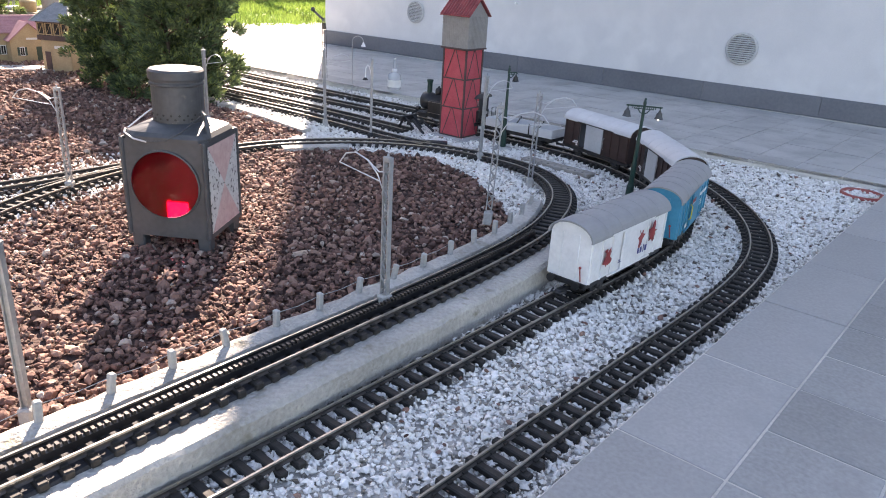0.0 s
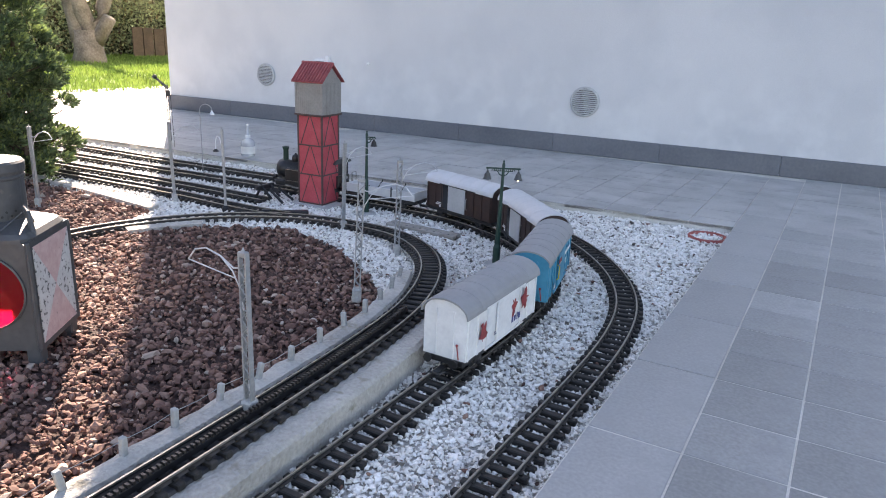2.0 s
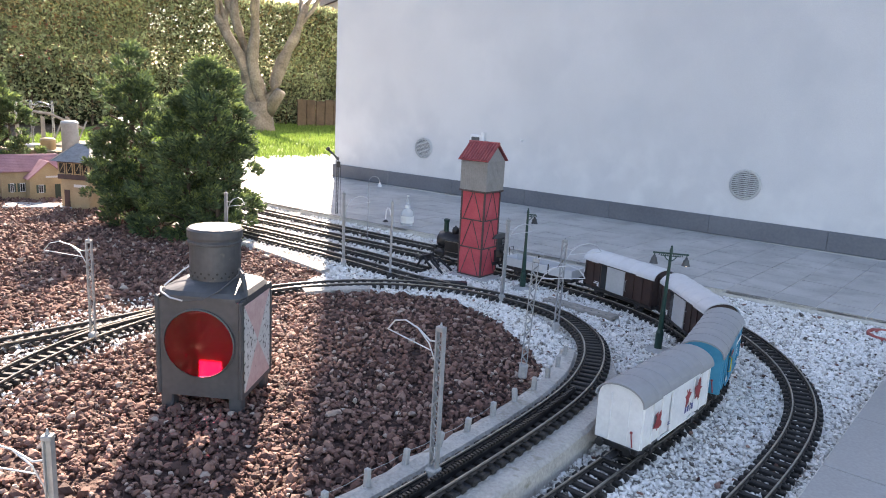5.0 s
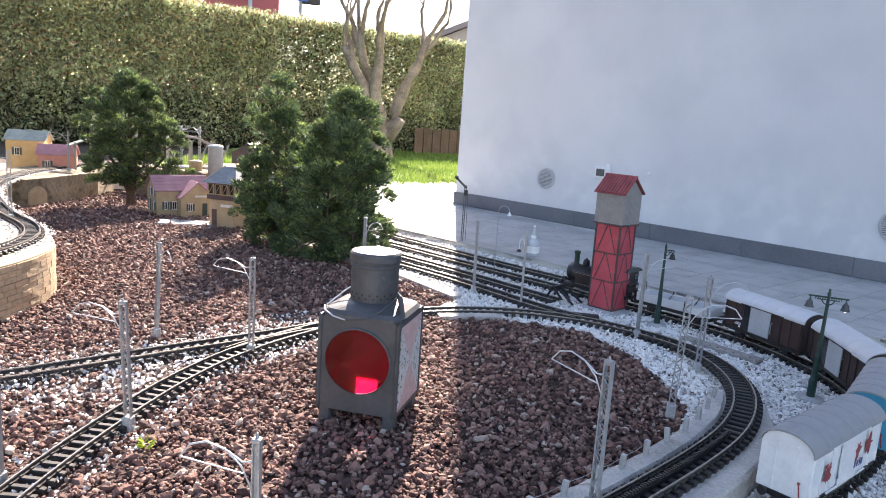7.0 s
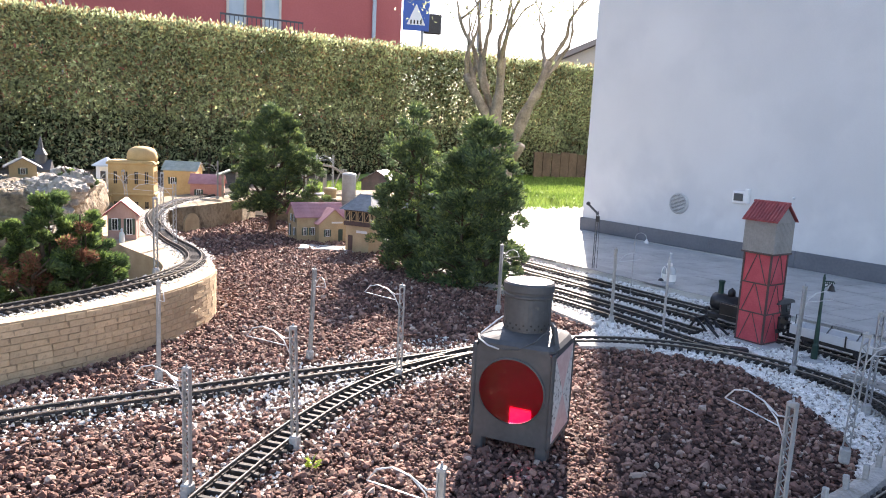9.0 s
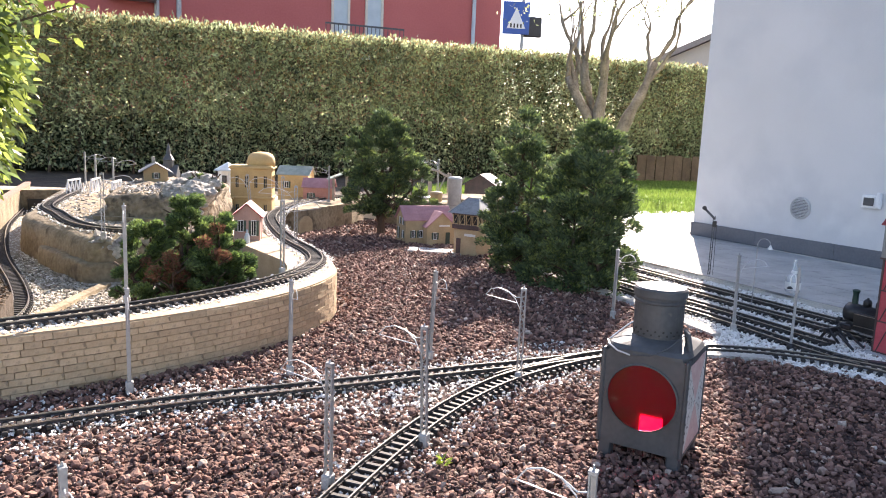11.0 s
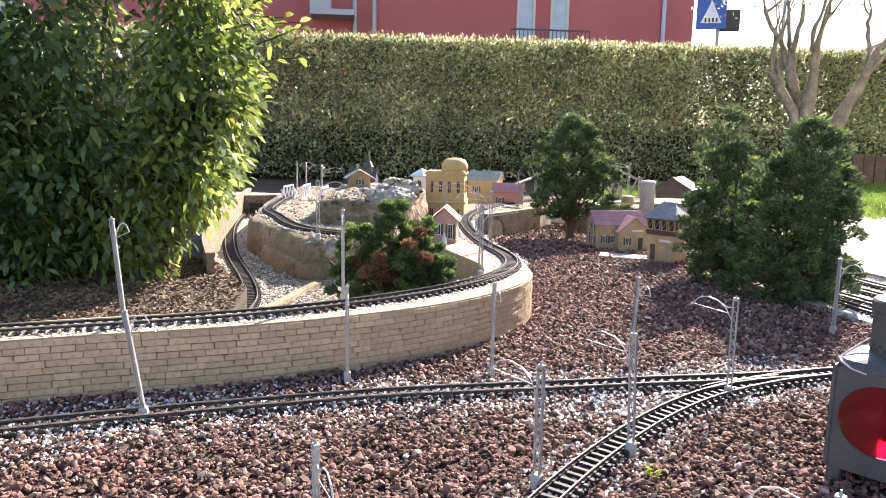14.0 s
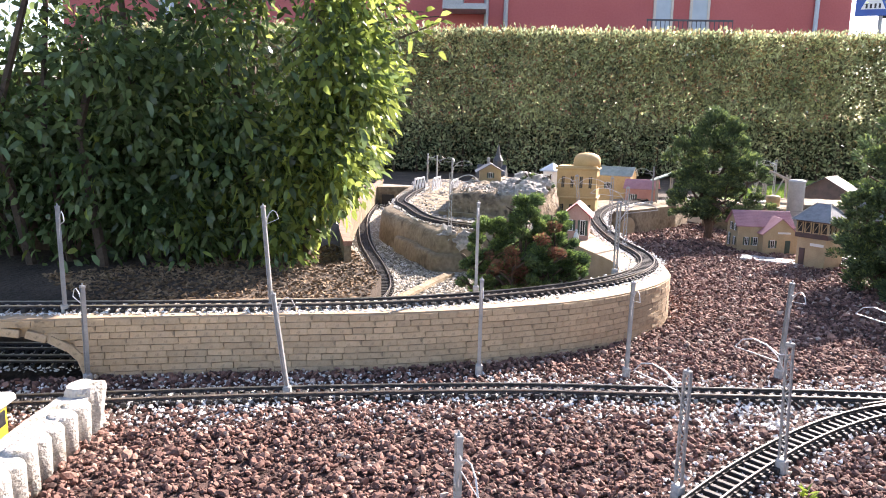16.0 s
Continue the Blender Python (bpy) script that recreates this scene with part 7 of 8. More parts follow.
def clump_tree(name, x, y, z, h, columns, label, n_leaf, size=0.026, mats=(CYPRESS, CYPRESS_LIT_TIP), trunk_h=0.12, trunk_r=0.022, category="tree", spots=None):
    """A dwarf conifer: columns of (dx, dy, base, top, radius) filled with foliage sprays."""
    t = thing(name, Matrix.Translation((x, y, z)), label, category, "dwarf conifers")
    bm = bmesh.new()
    tube(bm, [(0, 0, -0.03), (0.01, 0.005, trunk_h), (0.0, 0.01, h * 0.5), (0.01, 0, h * 0.8)], [trunk_r * 1.3, trunk_r, trunk_r * 0.6, trunk_r * 0.2], 9)
    for dx, dy, b, tp, r in columns:
        tube(bm, [(0, 0, trunk_h * 0.6), (dx * 0.6, dy * 0.6, b + 0.1), (dx, dy, (b + tp) / 2), (dx, dy, tp - 0.05)], [trunk_r * 0.7, trunk_r * 0.5, trunk_r * 0.35, 0.003], 6)
        for _ in range(10):
            a, f = rng.uniform(0, 6.28), rng.uniform(0.1, 0.8)
            zz = b + (tp - b) * f
            tube(bm, [(dx, dy, zz), (dx + r * 0.75 * math.cos(a), dy + r * 0.75 * math.sin(a), zz + 0.05)], [0.004, 0.002], 4)
    part("trunk", bm, TWIG, t)
    P, D, T = [], [], []
    for dx, dy, b, tp, r in columns:
        share = int(n_leaf * r * r * (tp - b) / sum(c[4] ** 2 * (c[3] - c[2]) for c in columns))
        k = max(14, int(90 * r * (tp - b) / 0.1))
        for _ in range(k):
            f = rng.uniform(0, 1) ** 0.9
            prof = (math.sin(math.pi * min(1, 0.16 + 0.84 * f)) ** 0.55) if f < 0.9 else 0.45 * (1 - f) / 0.1 + 0.15
            a = rng.uniform(0, 6.28)
            rr = r * max(0.12, prof) * rng.uniform(0.5, 1.2)
            c = np.array([dx + rr * math.cos(a), dy + rr * math.sin(a), b + (tp - b) * f])
            cr = r * rng.uniform(0.16, 0.30)
            m = max(8, share // k)
            d = rng.normal(size=(m, 3))
            d /= np.linalg.norm(d, axis=1)[:, None]
            d[:, 2] = d[:, 2] * 0.75 + 0.2
            q = c + d * cr * rng.uniform(0.45, 1.0, m)[:, None]
            P.append(q)
            o = d * 0.7 + np.array([math.cos(a), math.sin(a), 0.6]) * 0.7 + rng.normal(size=(m, 3)) * 0.25
            D.append(o)
            # Upward sprays mostly get the lighter tip colour, as if lit from the top.
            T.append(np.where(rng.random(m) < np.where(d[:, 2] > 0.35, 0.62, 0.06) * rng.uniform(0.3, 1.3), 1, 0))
            if spots and any((c[0] - e[0]) ** 2 + (c[1] - e[1]) ** 2 + (c[2] - e[2]) ** 2 < e[3] ** 2 for e in spots):
                T[-1][rng.random(m) < 0.85] = 2
    P, D, T = np.vstack(P), np.vstack(D), np.concatenate(T)
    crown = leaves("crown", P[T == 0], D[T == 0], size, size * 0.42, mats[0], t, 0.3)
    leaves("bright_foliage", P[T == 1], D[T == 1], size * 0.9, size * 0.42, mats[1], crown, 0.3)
    if spots:
        leaves("browned_foliage", P[T == 2], D[T == 2], size * 0.95, size * 0.3, BROWN_TIP, crown, 0.3)
    return t


clump_tree("dwarf_cypress", -2.84, 4.40, 0, 0.81, [(0.0, 0, 0.12, 0.80, 0.16), (-0.17, -0.02, 0.34, 0.70, 0.12), (0.18, 0.10, 0.12, 0.50, 0.13), (-0.08, -0.08, 0.14, 0.46, 0.13), (0.08, 0.06, 0.34, 0.72, 0.13), (0.12, -0.04, 0.13, 0.38, 0.12)], "dark green dwarf cypress with a rounded crown by the model village", 30000, 0.023)
clump_tree("dwarf_cypress", -1.62, 3.66, 0, 0.80, [(0, 0, 0.04, 0.80, 0.135), (0.07, -0.05, 0.0, 0.66, 0.12), (-0.05, -0.06, -0.02, 0.46, 0.11), (0.02, -0.09, -0.03, 0.28, 0.11), (0.15, -0.06, -0.03, 0.26, 0.12)], "narrow dark green dwarf cypress beside the track yard", 24000, 0.021, trunk_h=0.06)
clump_tree("dwarf_cypress", -1.20, 3.52, 0, 0.74, [(-0.02, 0.0, 0.02, 0.74, 0.165), (-0.13, -0.02, 0.03, 0.58, 0.14), (0.07, 0.05, 0.05, 0.56, 0.12), (0.02, -0.14, 0.05, 0.58, 0.15), (-0.06, -0.16, -0.02, 0.42, 0.14), (0.06, -0.16, -0.03, 0.24, 0.12), (-0.20, -0.10, -0.03, 0.28, 0.13)], "broad bright-tipped dwarf cypress leaning over the yard tracks", 44000, 0.021, trunk_h=0.06)
clump_tree("planter_shrub", -2.32, 2.06, 0.03, 0.40, [(0.0, 0.04, 0.0, 0.38, 0.11), (0.05, 0.12, 0.06, 0.37, 0.09), (-0.08, -0.05, 0.0, 0.30, 0.10), (0.07, 0.12, 0.0, 0.30, 0.10), (-0.12, -0.09, 0.0, 0.19, 0.085), (0.10, 0.16, 0.0, 0.20, 0.085), (0.05, -0.08, 0.0, 0.20, 0.09), (0.11, 0.05, -0.0, 0.20, 0.09), (-0.04, 0.02, 0.0, 0.26, 0.11), (0.03, 0.12, 0.0, 0.24, 0.11)], "low conifer shrub with browned patches inside the viaduct curve", 72000, 0.0145, (SHRUB_LEAF, SHRUB_LIT_TIP), trunk_h=0.03, trunk_r=0.012, category="shrub", spots=[(0.01, -0.10, 0.16, 0.085), (0.14, 0.05, 0.25, 0.07), (0.05, -0.07, 0.09, 0.05)])
clump_tree("rock_shrub", -3.10, 2.99, 0.33, 0.10, [(0, 0, 0.0, 0.085, 0.05), (0.05, 0.05, 0, 0.07, 0.045)], "small dark shrub among the hillside rocks", 2500, 0.018, trunk_h=0.02, trunk_r=0.006, category="shrub")

# seedling in the lava
t = thing("seedling", Matrix.Translation((-1.03, 1.46, 0)), "tiny yellow-green seedling among the lava stones", "plant")
a = rng.uniform(0, 6.28, 14)
leaves("leaf", np.stack([0.004 * np.cos(a), 0.004 * np.sin(a), rng.uniform(0.004, 0.02, 14)], 1), np.stack([np.cos(a), np.sin(a), np.full(14, 0.7)], 1), 0.020, 0.008, material("seedling_green", (0.25, 0.36, 0.05), (0.4, 0.5, 0.09), 0.6, 0, 5, 5, 0, through_light=0.4), t)
bm = bmesh.new()
rod(bm, (0, 0, -0.005), (0, 0, 0.02), 0.001, None, 5)
part("stem", bm, CYPRESS_LIT_TIP, t)

# big laurel over the bank
t = thing("laurel_bush", Matrix.Translation((-3.5, 0.9, 0.12)), "tall glossy green laurel bush, sunlit on its edge", "bush")
bm = bmesh.new()
for k in range(16):
    u = k / 15
    x, y = 0.45 - 1.4 * u + rng.normal() * 0.08, 0.65 - 2.0 * u + rng.normal() * 0.08
    tube(bm, [(x, y, -0.05), (x + rng.normal() * 0.06, y + rng.normal() * 0.06, 0.5), (x + rng.normal() * 0.15, y + rng.normal() * 0.15, 1.1), (x + rng.normal() * 0.2, y + rng.normal() * 0.2, 1.7)], [0.02, 0.015, 0.010, 0.004], 6)
part("stem", bm, TWIG, t)
P, D, Y = [], [], []
for k in range(2150):
    u = rng.random() ** 1.25
    z = rng.uniform(0.0, 1.0) if k < 1650 else rng.uniform(-0.03, 0.38)
    zz = 0.10 + 1.85 * z
    if k >= 1650:
        u = 0.55 * rng.random() ** 1.8
    low = max(0.0, 1 - zz / 0.4)
    bx, by = 0.50 - 1.5 * u - 0.12 * low * (u < 0.3), 0.80 - 2.1 * u - 0.15 * low * (u < 0.3)
    depth = rng.uniform(-0.45, 0.42) * (0.55 + 0.45 * min(1, zz / 0.6))
    bulge = 0.16 * math.sin(3.1 * z) if u < 0.12 else 0
    nx, ny = 0.81, -0.58
    if (u > 0.25 and zz < 0.30 and rng.random() < 0.5) or (u < 0.08 and zz < 0.25 and rng.random() < 0.5):
        continue
    if zz > 0.5 and noise.noise((u * 7.0, zz * 3.4, 2.0)) > (0.16 if u < 0.25 else 0.0) and rng.random() < (0.6 if u < 0.25 else 0.85):
        continue
    c = np.array([bx + nx * depth * 0.7 + bulge * 0.4, by + ny * depth * 0.7 + bulge, zz])
    m = 32
    d = rng.normal(size=(m, 3))
    d /= np.linalg.norm(d, axis=1)[:, None]
    P.append(c + d * rng.uniform(0.03, 0.15, m)[:, None])
    D.append(d * 0.8 + np.array([nx * 0.35, ny * 0.35 + 0.2, -0.30]) + rng.normal(size=(m, 3)) * 0.5)
    # Y: leaves that take the painted sunlit colour, most of them at the edge
    Y.append(rng.random(m) < (0.55 if u < 0.10 else 0.18 if u < 0.2 else 0.03))
# long shoots at the sunny edge
for k in range(34):
    bm = bmesh.new()
    a = np.array([0.46 + rng.normal() * 0.08, 0.82 + rng.normal() * 0.08, rng.uniform(0.65, 1.85)])
    g = np.array([0.20 + rng.normal() * 0.12, 0.30 + rng.normal() * 0.10, 0.16 + rng.normal() * 0.12])
    g *= rng.uniform(0.4, 0.95)
    tube(bm, [tuple(a), tuple(a + g * 0.5 + np.array([0, 0, 0.02])), tuple(a + g)], [0.005, 0.004, 0.002], 5)
    part("shoot", bm, TWIG, t)
    f = rng.uniform(0.15, 1.02, 22)
    d = rng.normal(size=(22, 3)) * 0.7 + g / np.linalg.norm(g)
    P.append(a + f[:, None] * g)
    D.append(d)
    Y.append(np.ones(22, bool))
P, D, Y = np.vstack(P), np.vstack(D), np.concatenate(Y)
crown = leaves("crown", P[~Y], D[~Y], 0.044, 0.020, LAUREL, t, 0.18, 0.25, True)
leaves("young_foliage", P[Y], D[Y], 0.046, 0.019, LAUREL_SUNLIT, crown, 0.18, 0.28, True)["label"] = "yellow-green leaves coloured as if sunlit"

# fallen leaves on the bank
n = 7500
x, y = rng.uniform(-3.3, -2.35, n), rng.uniform(0.7, 1.9, n)
k = inside([(-2.75, 0.72), (-2.42, 1.12), (-2.40, 1.44), (-2.62, 1.66), (-3.3, 1.95), (-3.3, 0.7)], x, y)
x, y = x[k], y[k]
ob = leaves("fallen_leaves", np.stack([x, y, np.full(len(x), 0.123)], 1), np.stack([rng.normal(size=len(x)), rng.normal(size=len(x)), rng.uniform(0, 0.3, len(x))], 1), 0.017, 0.009, material("dry_leaves", (0.11, 0.07, 0.038), (0.30, 0.20, 0.11), 0.8, 0, 6, 4, 0, vary=0.4, island=True), None, 0.2)
tagged(ob, "dry brown fallen leaves on the bank", "leaves", kind="stuff")

# ---- hedge ----
HEDGE_A, HEDGE_WAY = Vector((-12.6, 3.8, 0)), Vector((0.7071, 0.7071, 0))
HEDGE_OUT = Vector((0.7071, -0.7071, 0))
HEDGE_LEN, HEDGE_H = 17.6, 2.08
hedge = thing("hedge", Matrix.Translation(HEDGE_A) @ Matrix.Rotation(radians(45), 4, "Z"), "tall clipped evergreen hedge with sunlit top and dark foot", "hedge")
# Near-black sheet stands in for the shade inside the lower hedge.
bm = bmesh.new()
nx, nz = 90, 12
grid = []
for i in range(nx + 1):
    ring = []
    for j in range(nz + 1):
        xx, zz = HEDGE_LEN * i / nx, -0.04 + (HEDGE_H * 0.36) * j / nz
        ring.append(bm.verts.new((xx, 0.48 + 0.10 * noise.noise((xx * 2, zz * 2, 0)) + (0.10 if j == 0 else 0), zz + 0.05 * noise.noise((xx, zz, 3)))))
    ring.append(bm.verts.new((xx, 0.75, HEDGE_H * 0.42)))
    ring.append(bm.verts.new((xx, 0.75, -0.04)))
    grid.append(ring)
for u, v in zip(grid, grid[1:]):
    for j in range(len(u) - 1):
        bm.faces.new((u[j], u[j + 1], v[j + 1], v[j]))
part("inside", bm, HEDGE_INNER_SHADE, hedge, "dark sheet painted as shade inside the hedge")
n = 190000
hx = rng.uniform(0, HEDGE_LEN, n)
hz = rng.uniform(0.0, 1.0, n) ** 0.75 * HEDGE_H
hy = np.abs(rng.normal(0, 0.22, n)).clip(0, 0.7)
lump = np.array([noise.noise((float(a) * 1.7, float(b) * 1.7, 0.0)) for a, b in zip(hx[::10], hz[::10])]).repeat(10)[:n]
hy = hy - 0.09 * lump
back = rng.random(n) < np.where((hx > 8) & (hx < 13.5), 0.46, 0.34)
hy[back] = rng.uniform(0.45, 0.8, back.sum())
top = rng.random(n) < 0.12
hy[top] = rng.uniform(-0.05, 0.7, top.sum())
hz[top] = HEDGE_H + rng.normal(0, 0.04, top.sum())
hp = np.stack([hx, hy, hz], 1)
hd = np.stack([rng.normal(size=n) * 0.6, -0.35 + rng.normal(size=n) * 0.6, 0.1 + rng.normal(size=n) * 0.6], 1)
hd[top] += np.array([0, 0, 0.8])
dry = rng.random(n) < 0.14 + 0.12 * (hz > HEDGE_H * 0.6)
foliage = leaves("foliage", hp[~dry], hd[~dry], 0.068, 0.034, HEDGE_LEAF, hedge, 0.2)
leaves("dry_foliage", hp[dry], hd[dry], 0.072, 0.030, HEDGE_DRY, foliage, 0.2)["label"] = "dry golden-brown leaves and twigs"
q = 9000
bp = np.stack([rng.uniform(0, HEDGE_LEN, q), rng.uniform(0.5, 0.85, q), rng.uniform(0.1, HEDGE_H - 0.06, q)], 1)
leaves("back_foliage", bp, rng.normal(size=(q, 3)), 0.13, 0.075, HEDGE_LEAF, foliage, 0.15)
for k in range(46):
    bm = bmesh.new()
    x = 0.2 + k * 0.38 + rng.normal() * 0.05
    tube(bm, [(x, 0.20, -0.04), (x + 0.03, 0.24, 0.5), (x + rng.normal() * 0.06, 0.26, 1.2)], [0.022, 0.018, 0.008], 6)
    part("stem", bm, TWIG, hedge)
fence2 = thing("board_fence", hedge.matrix_world.copy(), "low weathered brown board fence at the hedge foot", "fence")
for k in range(18):
    bm = bmesh.new()
    box(bm, 13.9 + k * 0.2, -0.25 + rng.normal() * 0.006, 0.22 + rng.normal() * 0.012, 0.188, 0.025, 0.54, None, 0.004)
    part("board", bm, FENCE_BROWN, fence2)

# ---- garden tree by the lawn ----
t = thing("garden_tree", Matrix.Translation((-2.86, 11.36, 0)), "bare multi-stemmed garden tree with smooth pale bark", "tree")


def limb(bm, p, d, length, r, depth):
    pts, rad = [Vector(p)], [r]
    d = Vector(d).normalized()
    for i in range(9):
        d = (d + Vector((rng.normal() * 0.19, rng.normal() * 0.12, 0.07))).normalized()
        pts.append(pts[-1] + d * length / 9)
        rad.append(r * (1 - 0.065 * (i + 1)) * (1 + 0.10 * rng.normal()))
    tube(bm, pts, rad, 9)
    if depth:
        for i in range(2 + (depth > 1)):
            q = pts[-1 - (i % 3)]
            limb(bm, q, d + Vector((rng.normal() * 0.5, rng.normal() * 0.5, 0.25)), length * 0.62, rad[-1 - (i % 3)] * 0.72, depth - 1)


bm = bmesh.new()
tube(bm, [(0, 0, -0.1), (0.02, 0, 0.15), (0.0, 0, 0.45)], [0.27, 0.20, 0.17], 14)
for p, d, ln, r in (((-0.08, 0, 0.3), (-0.40, 0.05, 1.0), 1.5, 0.125), ((0.03, 0.05, 0.35), (-0.20, 0.1, 1.0), 1.8, 0.115), ((0.06, 0, 0.35), (-0.04, -0.05, 1.0), 1.6, 0.13), ((0.12, 0.02, 0.35), (0.08, 0.05, 1.0), 1.7, 0.115)):
    limb(bm, p, d, ln, r, 2)
rod(bm, (0.10, 0, 0.25), (0.34, -0.1, 0.62), 0.10, 0.085, 10)
part("trunk", bm, BARK, t, "", True)
k = 2600
a = rng.uniform(0, 6.28, k)
P = np.stack([rng.normal(0.1, 0.8, k), rng.normal(0, 0.5, k), rng.uniform(2.5, 3.9, k)], 1)
leaves("crown", P, rng.normal(size=(k, 3)), 0.06, 0.025, HEDGE_LEAF, t)

# ---- beyond the hedge ----
BH = Matrix.Translation((-10.5, 22.9, 0)) @ Matrix.Rotation(radians(45), 4, "Z")
red = thing("apartment_house", BH, "salmon red apartment house beyond the hedge with pale shutters", "house")
bm = bmesh.new()
box(bm, -10.7, 4.0, 4.2, 24.6, 8.0, 8.6)
part("wall", bm, FACADE_RED, red)
bm = bmesh.new()
box(bm, -10.7, 4.0, 8.7, 25.4, 8.8, 0.4)
part("roof", bm, TERRACOTTA, red)
for i, x in enumerate((-19.5, -14.2, -3.96, -2.87)):
    for z in (4.9, 7.3) if i < 2 else (4.75, 7.3):
        bm = bmesh.new()
        for s in (-1, 1):
            box(bm, x + s * 0.26, -0.04, z, 0.07, 0.10, 2.0)
            box(bm, x, -0.04, z + s * 1.0, 0.58, 0.10, 0.10)
        wdw = part("window", bm, FACADE_CREAM, red)
        bm = bmesh.new()
        box(bm, x, -0.01, z, 0.46, 0.05, 1.95)
        part("pane", bm, SHADE_GREY, wdw)
bm = bmesh.new()
box(bm, -3.35, -0.45, 3.00, 2.5, 0.9, 0.14)
balcony = part("balcony", bm, SHADE_GREY, red, "balcony with thin grey railing")
bm = bmesh.new()
box(bm, -3.35, -0.85, 3.95, 2.5, 0.05, 0.05)
part("handrail", bm, DARK_GREY, balcony)
for i in range(20):
    bm = bmesh.new()
    box(bm, -4.58 + i * 0.13, -0.85, 3.50, 0.02, 0.02, 0.88)
    part("baluster", bm, DARK_GREY, balcony)
bm = bmesh.new()
box(bm, -10.0, -0.5, 4.25, 1.3, 1.0, 0.16)
box(bm, -10.35, -0.5, 4.65, 0.6, 1.0, 0.7)
part("canopy", bm, VENT_GREY, red, "grey entrance canopy")
for x in (0.57, -9.35, -8.75):
    bm = bmesh.new()
    rod(bm, (x, -0.08, 0), (x, -0.08, 8.4), 0.07, None, 8)
    part("downpipe", bm, SHADE_GREY if x > -2 else VENT_GREY, red)
# pale house on the far side
ph = thing("far_house", Matrix.Translation((-1.0, 33.0, 0)) @ Matrix.Rotation(radians(20), 4, "Z"), "pale house with a low tiled gable far behind the hedge", "house")
bm = bmesh.new()
prism(bm, [(-4.5, 0), (4.5, 0), (4.5, 4.0), (0, 6.1), (-4.5, 4.0)], 0, 8)
part("wall", bm, FACADE_CREAM, ph)
for s in (-1, 1):
    bm = bmesh.new()
    box(bm, s * 2.45, 3.9, 5.12, 5.6, 8.8, 0.22, Matrix.Translation((0, 0, 0)) @ Matrix.Translation((s * 2.45, 0, 5.12)) @ Matrix.Rotation(s * math.atan2(2.1, 4.5), 4, "Y") @ Matrix.Translation((-s * 2.45, 0, -5.12)))
    part("roof", bm, PLANK, ph)
# crossing sign behind the hedge: blue square with a white triangle and dark stripes
sg = thing("road_sign", Matrix.Translation((-6.70, 18.0, 0)) @ Matrix.Rotation(radians(28), 4, "Z"), "square blue road sign with a white triangle on a grey pole", "sign")
bm = bmesh.new()
box(bm, 0, 0, 3.72, 0.68, 0.03, 0.80, None, 0.01)
plate = part("plate", bm, SIGN_BLUE, sg)
bm = bmesh.new()
prism(bm, [(-0.24, 3.46), (0.24, 3.46), (0.0, 3.98)], -0.019, -0.0155)
part("triangle", bm, WHITE_PAINT, plate, "white triangle")
bm = bmesh.new()
for i in range(4):
    box(bm, -0.13 + i * 0.085, -0.021, 3.53, 0.04, 0.002, 0.10)
part("crossing_bar", bm, BLACK, plate, "dark stripes")
bm = bmesh.new()
rod(bm, (0.18, 0.06, 0), (0.18, 0.06, 4.2), 0.04, None, 10)
part("pole", bm, ZINC, sg)
bm = bmesh.new()
box(bm, 0.45, 0.25, 3.55, 0.5, 0.12, 0.5, None, 0.02)
part("signal_box_back", bm, BLACK, sg)
lp = thing("utility_pole", Matrix.Translation((-5.7, 20.5, 0)), "thin grey street pole beyond the hedge", "pole")
part("shaft", rod(bmesh.new(), (0, 0, 0), (0, 0, 7.5), 0.05, 0.035, 8), ZINC, lp)
part("bracket", rod(bmesh.new(), (0, 0, 7.4), (0.9, 0, 7.6), 0.03, None, 6), ZINC, lp)

# ---- loose stones ----
all_tracks = [TRACK_OUTER, TRACK_MIDDLE, TRACK_INNER, TRACK_BRANCH, TRACK_SIDING, TRACK_LOOP]


def scatter(n, x0, x1, y0, y1):
    return rng.uniform(x0, x1, n), rng.uniform(y0, y1, n)


def settle(x, y, size, top=0.009):
    """Heights: on the bed, but kept low between the sleepers."""
    d = np.full(len(x), 9.0)
    for p in all_tracks:
        d = np.minimum(d, near(p, x, y))
    z = rng.uniform(-0.002, 0.0035, len(x)) - 0.002
    return np.where(d < 0.043, np.minimum(z + 0.002, top - 0.003 - size * 0.40), z), d


LAVA_POLY = LAVA_AREA
x, y = scatter(180000, -3.3, 0.15, 0.2, 5.2)
k = inside(LAVA_POLY, x, y)
x, y = x[k], y[k]
far = np.hypot(x + 0.4, y - 0.2)
k = rng.random(len(x)) < np.clip(1.3 - far * 0.17, 0.38, 1)
x, y = x[k], y[k]
k = ~inside(WHITE_BED, x, y) & (near(ledge, x, y) > 0.083)
x, y = x[k], y[k]
db, di = near(TRACK_BRANCH, x, y), near(TRACK_INNER, x, y)
pale = ((db < 0.20) & (rng.random(len(x)) < 1.0 - db * 4.4)) | ((di < 0.10) & (x < -0.95) & (rng.random(len(x)) < 0.66 - di * 3.0)) | ((db < 0.22) & (di < 0.24) & (x < -1.05) & (rng.random(len(x)) < 0.6))
far = np.hypot(x + 0.4, y - 0.2)
size = rng.lognormal(math.log(0.0091), 0.34, len(x)).clip(0.005, 0.024) * (1 + 0.14 * np.clip(far - 1.8, 0, 3))
z, d = settle(x, y, size)
ok = ~pale & ((d > 0.043) | (size < 0.012))
fine_k = ok & (y < 1.15) & (x > -1.35)
rest_k = ok & ~fine_k
